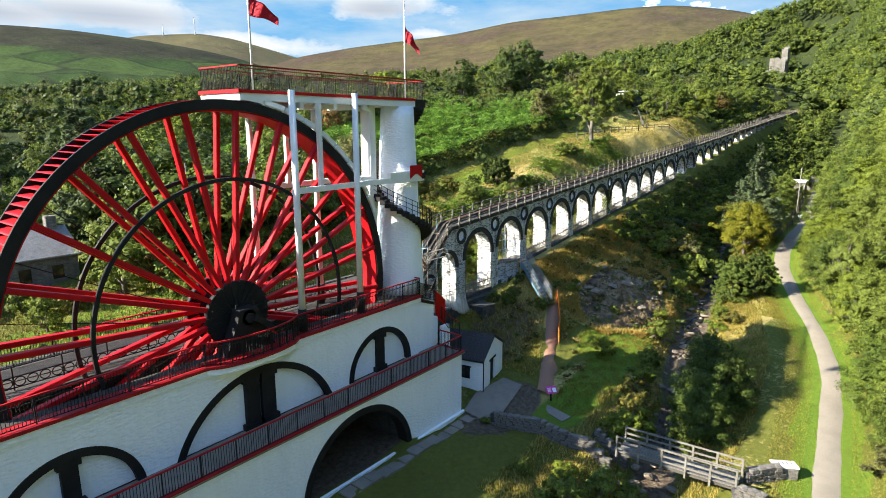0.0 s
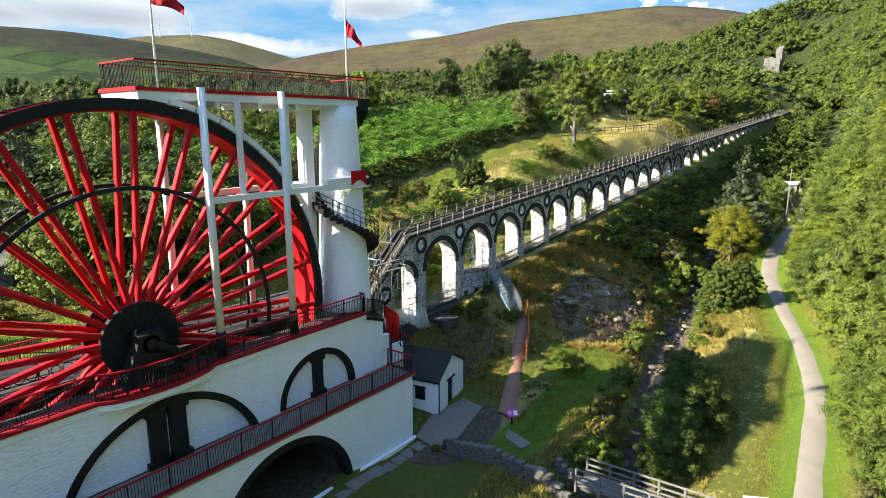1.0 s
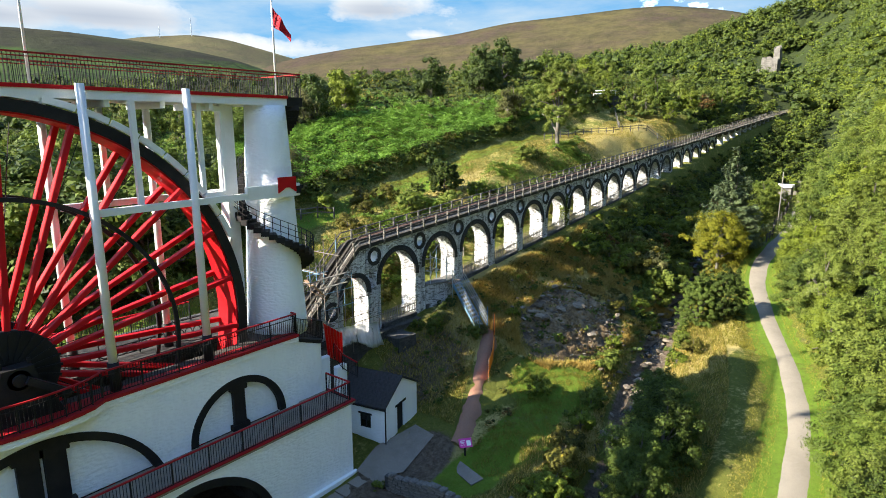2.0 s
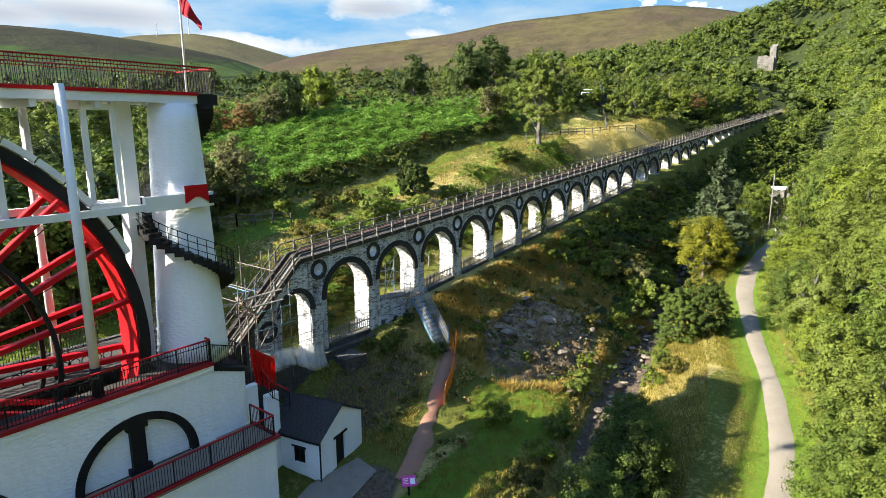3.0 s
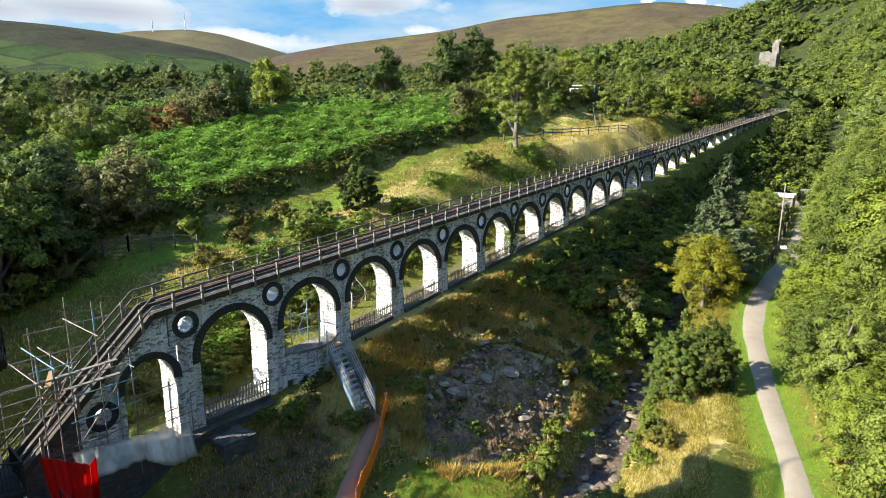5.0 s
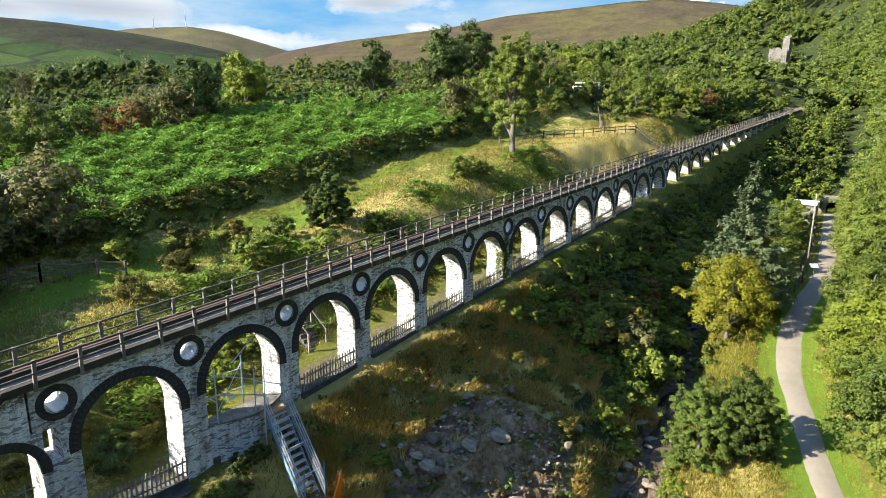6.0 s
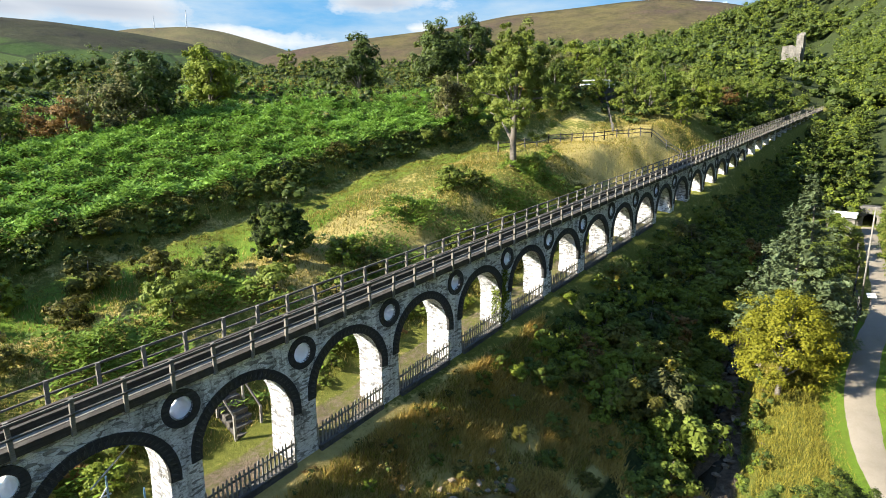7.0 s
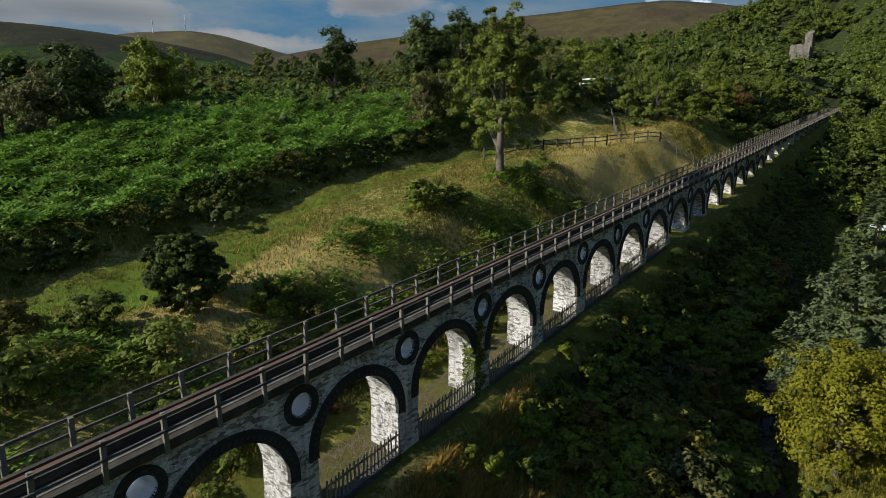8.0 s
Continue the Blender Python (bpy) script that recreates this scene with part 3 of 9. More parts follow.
def make_clouds():
    """Banks of cloud by bearing and height: middle, half widths and darkness of the underside; plus fill clouds out of
    view.
    """
    banks = [(170, 12, 0.15, 0.034), (-60, 4, 0.12, 0.03), (670, 4, 0.078, 0.028), (500, 80, 0.10, 0.012), (755, 56, 0.03, 0.007), (400, 60, 0.06, 0.006)]
    banks = [(*skyline(x, y), w, h) for x, y, w, h in banks]
    n, rows = 360, 48
    t = np.linspace(0, 2 * math.pi, n + 1)[:, None] + 0 * np.zeros((1, rows + 1))
    e = np.radians(np.linspace(-1, 22, rows + 1))[None, :] + 0 * t
    R = 4200
    co = np.stack([R * np.cos(e) * np.cos(t), R * np.cos(e) * np.sin(t), R * np.sin(e)], -1).reshape(-1, 3)
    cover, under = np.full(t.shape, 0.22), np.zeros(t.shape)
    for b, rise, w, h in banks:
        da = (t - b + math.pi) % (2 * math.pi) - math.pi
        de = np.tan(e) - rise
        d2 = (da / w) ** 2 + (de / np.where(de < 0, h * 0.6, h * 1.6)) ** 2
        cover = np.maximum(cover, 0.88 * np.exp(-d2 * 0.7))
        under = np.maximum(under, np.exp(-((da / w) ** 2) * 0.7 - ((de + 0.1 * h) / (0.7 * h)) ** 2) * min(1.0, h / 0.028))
    # invented cloud cover outside the view, there to carry the fill glow
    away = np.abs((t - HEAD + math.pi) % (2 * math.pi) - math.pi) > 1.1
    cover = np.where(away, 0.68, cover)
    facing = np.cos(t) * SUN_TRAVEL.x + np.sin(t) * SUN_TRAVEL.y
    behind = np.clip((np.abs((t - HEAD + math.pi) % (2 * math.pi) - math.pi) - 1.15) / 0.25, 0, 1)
    # up to eightfold glow, added to lighten the shaded white walls
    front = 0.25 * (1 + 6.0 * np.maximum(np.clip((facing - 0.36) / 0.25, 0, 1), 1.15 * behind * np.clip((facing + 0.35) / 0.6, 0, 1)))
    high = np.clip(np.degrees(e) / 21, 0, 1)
    m = rows + 1
    faces = [(i * m + k, i * m + k + 1, (i + 1) * m + k + 1, (i + 1) * m + k) for i in range(n) for k in range(rows)]
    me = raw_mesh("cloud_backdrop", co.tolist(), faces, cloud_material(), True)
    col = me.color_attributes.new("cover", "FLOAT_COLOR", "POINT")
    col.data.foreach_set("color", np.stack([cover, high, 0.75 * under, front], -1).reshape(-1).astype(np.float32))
    return tagged(new("cloud_backdrop", me), "broken white and grey clouds low in a blue sky, with added bright fill clouds out of view", "clouds", kind="structure")


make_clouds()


# ---- the viaduct ----
BAY, RISE, THICK, PIER = 5.38, 0.073, 1.55, 1.22
ARCHES = 18


def eye_line(x):
    """Height of the round openings' centres."""
    return 9.9 + RISE * x


def holed_prism(bm, x0, x1, zb, zt0, zt1, cx, cz, r, y0, y1, n=20):
    """A block, top sloping from zt0 to zt1, with a round hole through it."""
    def rim(t):
        c, s = math.cos(t), math.sin(t)
        k = 1e9
        if c > 1e-6:
            k = min(k, (x1 - cx) / c)
        if c < -1e-6:
            k = min(k, (x0 - cx) / c)
        slope = (zt1 - zt0) / (x1 - x0)
        den = s - slope * c
        if den > 1e-6:
            k = min(k, (zt0 + slope * (cx - x0) - cz) / den)
        if s < -1e-6:
            k = min(k, (zb - cz) / s)
        return cx + k * c, cz + k * s
    angs = sorted({2 * math.pi * i / n for i in range(n)} | {math.atan2(z - cz, x - cx) % (2 * math.pi) for x, z in ((x0, zb), (x1, zb), (x0, zt0), (x1, zt1))})
    rows = []
    for t in angs:
        ox, oz = rim(t)
        ix, iz = cx + r * math.cos(t), cz + r * math.sin(t)
        rows.append([bm.verts.new((x, y, z)) for x, z, y in ((ix, iz, y0), (ox, oz, y0), (ox, oz, y1), (ix, iz, y1))])
    m = len(rows)
    for i in range(m):
        a, b = rows[i], rows[(i + 1) % m]
        for k in range(4):
            l = (k + 1) % 4
            bm.faces.new((a[k], a[l], b[l], b[k]))


def voussoirs(name, cx, cz, r0, r1, a0, a1, n, parent, mesh_cache, proud=0.05):
    """Ring of separate slate stones on the face of an arch."""
    key = (r0, r1, n, a0, a1)
    if key not in mesh_cache:
        step = radians((a1 - a0) / n)
        bm = bmesh.new()
        g = 0.012
        h = [(r0, -step / 2 + g / r0), (r1, -step / 2 + g / r1), (r1, step / 2 - g / r1), (r0, step / 2 - g / r0)]
        prism(bm, [(r * math.cos(t), r * math.sin(t)) for r, t in h], -proud, 0.12)
        mesh_cache[key] = mesh_of(name, bm, STONE_RING)
    for i in range(n):
        t = a0 + (a1 - a0) * (i + 0.5) / n
        ob = new(name, mesh_cache[key])
        ob.parent = parent
        ob.matrix_basis = Matrix.Translation(Vector((cx, 0, cz)) - parent_origin(parent)) @ Matrix.Rotation(-radians(t), 4, "Y")


def parent_origin(ob):
    off = Vector((0, 0, 0))
    while ob is not None:
        off += ob.location
        ob = ob.parent
    return off


VIADUCT = thing("viaduct", (0, 0.7, 0), "long stone viaduct of round arches with flaking limewash", "viaduct")
RING_CACHE = {}
MORTAR = worn_paint("old_mortar", (0.06, 0.058, 0.055), (0.12, 0.115, 0.105), 0.9, 3.0, 0.6, 0.1)


def crown(x, x0, x1):
    """Top of an arch's masonry: the deck line, lower next to the blocks with the round openings."""
    return eye_line(x) + 0.86 if x0 + 0.9 < x < x1 - 0.9 else eye_line(x0 if x < (x0 + x1) / 2 else x1) - 0.98


def make_viaduct():
    v = VIADUCT
    r = (BAY - PIER) / 2
    for i in range(ARCHES + 1):
        x = i * BAY
        zb = min(gz(x - 0.6, 0.2), gz(x + 0.6, 0.2)) - 0.6
        bm = bmesh.new()
        zc = eye_line(x)
        spring = zc - 2.25 + RISE * BAY / 2
        low = eye_line(x - BAY / 2) - 2.25
        # the shaft, a little battered
        q = [(x - PIER / 2 - 0.06, zb), (x - PIER / 2, low), (x + PIER / 2, low), (x + PIER / 2 + 0.06, zb)]
        prism(bm, q, 0.0, THICK)
        part("pier", bm, STONE_V, v, "limewash flaking off slate rubble" if i == 0 else "")
    for i in range(ARCHES):
        x0, x1 = i * BAY, (i + 1) * BAY
        cx = (x0 + x1) / 2
        cz = eye_line(cx) - 2.25
        bm = bmesh.new()
        n = 20
        cut = math.acos((r + PIER / 2 - 0.9) / r)
        turns = sorted([math.pi * k / n for k in range(n + 1)] + [cut, math.pi - cut])
        for ta, tb in zip(turns, turns[1:]):
            if tb - ta < 1e-6:
                continue
            xa, za = cx - r * math.cos(ta), cz + r * math.sin(ta)
            xb, zb = cx - r * math.cos(tb), cz + r * math.sin(tb)
            mid = (xa + xb) / 2
            if x0 + 0.9 < mid < x1 - 0.9:
                ta_, tb_ = eye_line(xa) + 0.86, eye_line(xb) + 0.86
            else:
                ta_ = tb_ = crown(mid, x0, x1)
            prism(bm, [(xa, za), (xb, zb), (xb, tb_), (xa, ta_)], 0.0, THICK)
        prism(bm, [(x0, cz - RISE * BAY), (cx - r, cz - RISE * BAY), (cx - r, cz), (cx - r, crown(cx - r, x0, x1)), (x0, crown(x0, x0, x1))], 0.0, THICK)
        prism(bm, [(cx + r, cz), (x1, cz), (x1, crown(x1, x0, x1)), (cx + r, crown(cx + r, x0, x1))], 0.0, THICK)
        bmesh.ops.remove_doubles(bm, verts=bm.verts[:], dist=0.002)
        part("arch", bm, STONE_V, v)
        if i < 8:
            bm = bmesh.new()
            arc_band(bm, cx, cz, r - 0.01, r + 0.38, -6, 186, -0.03, 0.12, 40)
            ring = part("arch_ring", bm, MORTAR, v, "dark slate arch ring")
            voussoirs("voussoir", cx, cz, r - 0.015, r + 0.41, -6, 186, 34, ring, RING_CACHE, 0.06)
        else:
            bm = bmesh.new()
            arc_band(bm, cx, cz, r - 0.015, r + 0.41, -6, 186, -0.055, 0.12, 40)
            part("arch_ring", bm, STONE_RING, v)
    for i in range(ARCHES + 1):
        x = i * BAY
        zc = eye_line(x)
        bm = bmesh.new()
        x0, x1 = x - 0.9, x + 0.9
        if i == 0:
            x0 = x - 0.9
        holed_prism(bm, x0, x1, zc - 0.98, eye_line(x0) + 0.86, eye_line(x1) + 0.86, x, zc, 0.44, 0.0, THICK)
        part("spandrel", bm, STONE_V, v)
        bm = bmesh.new()
        arc_band(bm, x, zc, 0.44, 0.72, 0, 360, -0.05, 0.1, 28)
        part("oculus_ring", bm, STONE_RING, v, "ring of slate round an open eye")
        bm = bmesh.new()
        arc_band(bm, x, zc, 0.405, 0.445, -105, 60, 0.11, THICK - 0.02, 18)
        part("oculus_lining", bm, WHITE, v, "limewashed lining of the round opening")


make_viaduct()


def make_far_viaduct():
    """Past the arches: plain piers that carry the timber duct up to the end."""
    x0 = ARCHES * BAY
    n = 15
    for i in range(1, n + 1):
        x = x0 + i * 5.2
        zt = eye_line(x) + 0.86
        zb = min(gz(x, 0.2), zt - 1.2) - 0.5
        bm = bmesh.new()
        box(bm, x - 0.55, x + 0.55, 0.0, THICK, zb, zt)
        part("pier", bm, STONE_V, VIADUCT)
    bm = bmesh.new()
    prism(bm, [(x0 + 0.6, eye_line(x0 + 0.6) + 0.35), (x0 + 0.6, eye_line(x0 + 0.6) + 0.86), (x0 + n * 5.2, eye_line(x0 + n * 5.2) + 0.86), (x0 + n * 5.2, eye_line(x0 + n * 5.2) + 0.35)], 0.1, THICK - 0.1)
    part("beam", bm, TIMBER, VIADUCT)


make_far_viaduct()


def ramp_top(x):
    """Underside line of the timber deck: level slope along the arches, steep stair at the wheel end."""
    return eye_line(x) + 0.86 if x > -1.7 else eye_line(-1.7) + 0.86 - (-1.7 - x) * 0.915


def make_ramp_end():
    """The end block that falls to the wheel, with one small arch and a low round opening."""
    v = VIADUCT
    cx, r, cz = -2.05, 1.28, 7.35
    n = 16
    base = 3.9
    bm = bmesh.new()
    # legs, then the crown in strips over the small arch
    prism(bm, [(cx + r, base), (-0.61, base), (-0.61, cz), (cx + r, cz)], 0.0, THICK)
    prism(bm, [(-3.45, base), (cx - r, base), (cx - r, cz), (-3.45, cz)], 0.0, THICK)
    prism(bm, [(-3.45, cz), (cx - r, cz), (cx - r, ramp_top(cx - r)), (-3.45, ramp_top(-3.45))], 0.0, THICK)

    def top(x):
        return ramp_top(x) if x < -0.899 else eye_line(0) - 0.98
    for k in range(n):
        xa, za = cx - r * math.cos(math.pi * k / n), cz + r * math.sin(math.pi * k / n)
        xb, zb = cx - r * math.cos(math.pi * (k + 1) / n), cz + r * math.sin(math.pi * (k + 1) / n)
        if xb > -0.9:
            prism(bm, [(xa, za), (xb, zb), (xb, eye_line(0) - 0.98), (xa, eye_line(0) - 0.98)], 0.0, THICK)
        else:
            prism(bm, [(xa, za), (xb, zb), (xb, top(xb)), (xa, top(xa))], 0.0, THICK)
    prism(bm, [(cx + r, cz), (-0.61, cz), (-0.61, eye_line(0) - 0.98), (cx + r, eye_line(0) - 0.98)], 0.0, THICK)
    bmesh.ops.remove_doubles(bm, verts=bm.verts[:], dist=0.002)
    part("small_arch", bm, STONE_V, v)
    bm = bmesh.new()
    arc_band(bm, cx, cz, r - 0.01, r + 0.31, -6, 186, -0.03, 0.12, 30)
    ring = part("arch_ring", bm, MORTAR, v)
    voussoirs("voussoir", cx, cz, r - 0.015, r + 0.34, -6, 186, 22, ring, RING_CACHE, 0.06)
    bm = bmesh.new()
    holed_prism(bm, -5.4, -3.45, 4.6, ramp_top(-5.4), ramp_top(-3.45), -4.4, 6.55, 0.42, 0.0, THICK)
    part("spandrel", bm, STONE_V, v)
    bm = bmesh.new()
    prism(bm, [(-9.2, base), (-5.4, base), (-5.4, ramp_top(-5.4)), (-9.2, max(base + 0.05, ramp_top(-9.2)))], 0.0, THICK)
    prism(bm, [(-5.4, base), (-3.45, base), (-3.45, 4.6), (-5.4, 4.6)], 0.0, THICK)
    part("end_wall", bm, STONE_DARK, v, "dark stone end wall")
    bm = bmesh.new()
    arc_band(bm, -4.4, 6.55, 0.42, 0.72, 0, 360, -0.06, 0.1, 28)
    part("oculus_ring", bm, STONE_RING, v)


make_ramp_end()


def make_duct():
    """Timber deck, the two handrails with their posts, and the rods that run along the middle."""
    d = thing("timber_duct", (0, 0.7, 11), "weathered timber rod duct with post and rail fences on the viaduct", "walkway")
    x_end = ARCHES * BAY + 78
    xs = [-9.0, -1.7, 20, 45, 70, 95, x_end]
    for y, w, h, z, nm in ((-0.02, 0.34, 0.3, 0.15, "edge_beam"), (1.57, 0.34, 0.3, 0.15, "edge_beam"), (0.52, 0.16, 0.22, 0.5, "rail_beam"), (1.1, 0.16, 0.22, 0.5, "rail_beam")):
        bm = bmesh.new()
        for a, b in zip(xs, xs[1:]):
            bar(bm, (a, y, ramp_top(a) + z), (b, y, ramp_top(b) + z), w, h)
        bmesh.ops.remove_doubles(bm, verts=bm.verts[:], dist=0.04)
        part(nm, bm, TIMBER_DARK, d)
    for y0, y1, nm in ((0.1, 0.44, "walk_board"), (1.18, 1.5, "walk_board")):
        bm = bmesh.new()
        for a, b in zip(xs, xs[1:]):
            yc = (y0 + y1) / 2
            bar(bm, (a, yc, ramp_top(a) + 0.29), (b, yc, ramp_top(b) + 0.29), y1 - y0, 0.06)
        bmesh.ops.remove_doubles(bm, verts=bm.verts[:], dist=0.03)
        part(nm, bm, TIMBER_POST if y0 < 1 else TIMBER_DARK, d, "worn walking boards")
    bm = bmesh.new()
    for a, b in zip(xs, xs[1:]):
        bar(bm, (a, 0.81, ramp_top(a) + 0.12), (b, 0.81, ramp_top(b) + 0.12), 1.2, 0.05)
    bmesh.ops.remove_doubles(bm, verts=bm.verts[:], dist=0.03)
    part("floor", bm, TIMBER_DARK, d, "dark decking")
    rod = bmesh.new()
    bar(rod, (-1.0, 0.81, ramp_top(-1.0) + 0.52), (x_end, 0.81, ramp_top(x_end) + 0.52), 0.16, 0.16)
    part("rod", rod, RUST, d, "rusty red connecting rod")
    post = bmesh.new()
    bar(post, (0, 0, -0.1), (0, 0, 1.12), 0.11, 0.13)
    pm = mesh_of("post", post, TIMBER_POST)
    x = -8.6
    k = 0
    while x < x_end:
        for y in (-0.2, 1.75):
            ob = new("post", pm)
            ob.parent = d
            ob.location = Vector((x, y, ramp_top(x) + 0.04)) - d.location
            ob.rotation_euler = (radians(((k * 37) % 7 - 3) * 0.7), radians(((k * 53) % 9 - 4) * 0.6), 0)
            k += 1
        x += 1.59
    for y in (-0.27, 1.82):
        for z, h in ((1.1, 0.09), (0.66, 0.07)):
            bm = bmesh.new()
            for a, b in zip(xs, xs[1:]):
                bar(bm, (a, y, ramp_top(a) + z), (b, y, ramp_top(b) + z), 0.06, h)
            bmesh.ops.remove_doubles(bm, verts=bm.verts[:], dist=0.03)
            part("handrail", bm, TIMBER, d)


RUST = worn_paint("rusty_iron", (0.13, 0.055, 0.035), (0.06, 0.045, 0.04), 0.8, 2.5, 0.7)
make_duct()


# ---- the wheel ----
HX, HZ, R = -24.5, 9.62, 11.15
YF, YB = -3.2, -1.35


def make_wheel():
    w = thing("water_wheel", (HX, (YF + YB) / 2, HZ), "huge red and black breastshot water wheel with timber spokes", "water wheel")
    for y0, y1 in ((YF - 0.06, YF + 0.06), (YB - 0.06, YB + 0.06)):
        bm = bmesh.new()
        arc_band(bm, HX, HZ, R - 0.5, R, 0, 360, y0, y1, 168)
        part("rim", bm, BLACK, w, "black painted shroud ring")
    bm = bmesh.new()
    arc_band(bm, HX, HZ, R - 0.58, R - 0.5, 0, 360, YF + 0.02, YB - 0.02, 168)
    part("sole", bm, RED, w, "red inner lining of the rim")
    bm = bmesh.new()
    n = 168
    t = 0.0
    lip = [(R - 0.51, -0.012), (R - 0.48, 0.012), (R - 0.3, 0.03), (R - 0.005, 0.21), (R - 0.02, 0.17), (R - 0.33, -0.01)]
    prism(bm, [(0 - rr * math.sin(a * 0.16), rr * math.cos(a * 0.16)) for rr, a in lip], YF + 0.05 - (YF + YB) / 2, YB - 0.05 - (YF + YB) / 2)
    bucket = mesh_of("bucket", bm, RED)
    for i in range(n):
        ob = new("bucket", bucket)
        ob.parent = w
        ob.rotation_euler = (0, 2 * math.pi * i / n, 0)
    spoke = []
    bm = bmesh.new()
    bar(bm, (0, 0, 1.2), (0, 0, R - 0.55), 0.34, 0.24, (1, 0, 0))
    bmesh.ops.bevel(bm, geom=bm.edges[:], offset=0.03, segments=1, affect="EDGES")
    sm = mesh_of("spoke", bm, RED)
    for i in range(24):
        for y, lean in ((YF + 0.05, 0), (YB - 0.05, 0)):
            ob = new("spoke", sm)
            ob.parent = w
            yy = y - (YF + YB) / 2
            ob.matrix_basis = Matrix.Translation((0, yy * 1.0, 0)) @ Matrix.Rotation(2 * math.pi * (i + 0.28) / 24, 4, "Y") @ Matrix.Rotation(radians(0.0), 4, "X")
    for y in (YF - 0.12, YB + 0.04):
        bm = bmesh.new()
        arc_band(bm, HX, HZ, 7.08, 7.27, 0, 360, y - 0.03, y + 0.11, 120)
        part("stay_ring", bm, BLACK, w, "thin black iron ring bolted to the spokes")
    for y, s in ((YF - 0.02, -1), (YB + 0.02, 1)):
        bm = bmesh.new()
        tube(bm, (HX, y - 0.16, HZ), (HX, y + 0.16, HZ), 1.82, 1.82, 48)
        hub = part("hub", bm, BLACK, w, "black iron hub rosette")
        bm = bmesh.new()
        for i in range(24):
            a = 2 * math.pi * (i + 0.28) / 24
            c, sn = math.sin(a), math.cos(a)
            bar(bm, (HX + 0.5 * c, y + s * 0.19, HZ + 0.5 * sn), (HX + 1.9 * c, y + s * 0.19, HZ + 1.78 * sn), 0.12, 0.05, (0, 1, 0))
            tube(bm, (HX + 1.62 * c, y + s * 0.22, HZ + 1.62 * sn), (HX + 1.62 * c, y + s * 0.28, HZ + 1.62 * sn), 0.05, 0.05, 6)
        part("spoke_socket", bm, BLACK, hub)
    bm = bmesh.new()
    tube(bm, (HX, YF - 1.15, HZ), (HX, YB + 1.0, HZ), 0.42, 0.42, 20)
    tube(bm, (HX, YF - 1.3, HZ), (HX, YF - 1.0, HZ), 0.26, 0.26, 16)
    part("axle", bm, BLACK, w, "greasy iron axle")
    for i in range(24):
        bm = bmesh.new()
        a = 2 * math.pi * (i + 0.28) / 24
        b = a + 0.36
        tube(bm, (HX + 1.2 * math.sin(a), YF + 0.1, HZ + 1.2 * math.cos(a)), (HX + 10.3 * math.sin(b), YB - 0.1, HZ + 10.3 * math.cos(b)), 0.022, 0.022, 4)
        part("tie_rod", bm, BLACK, w, "thin iron tie rod" if i == 0 else "")


make_wheel()


# ---- the wheel's masonry ----
LOWER_TOP, UPPER_TOP, FLOOR = 3.5, 7.75, 7.85
WHEEL_HOUSE = thing("wheel_house", (-24, -3, -1.4), "whitewashed stone wheel case on two levels with black arch bands", "wheel house")


def arch_wall(bm, x0, x1, z0, z1, y0, y1, arches, n=22):
    """A wall with arched openings (cx, r, spring) through it, reaching down to z0."""
    edges = [x0]
    for cx, r, sp in arches:
        a, b = edges[-1], cx - r
        if b - a > 1e-3:
            box(bm, a, b, y0, y1, z0, z1)
        for k in range(n):
            xa, za = cx - r * math.cos(math.pi * k / n), sp + r * math.sin(math.pi * k / n)
            xb, zb = cx - r * math.cos(math.pi * (k + 1) / n), sp + r * math.sin(math.pi * (k + 1) / n)
            prism(bm, [(xa, za), (xb, zb), (xb, z1), (xa, z1)], y0, y1)
        edges.append(cx + r)
    if x1 - edges[-1] > 1e-3:
        box(bm, edges[-1], x1, y0, y1, z0, z1)


UPPER_ARCHES = [(-43.5, 4.9, 1.9), (-33.6, 2.75, 3.1), (-24.2, 4.95, 1.6), (-14.95, 2.6, 3.55)]


PAVING = gravel("dark_paving", (0.035, 0.033, 0.03), (0.095, 0.088, 0.078), (0.03, 0.03, 0.027))


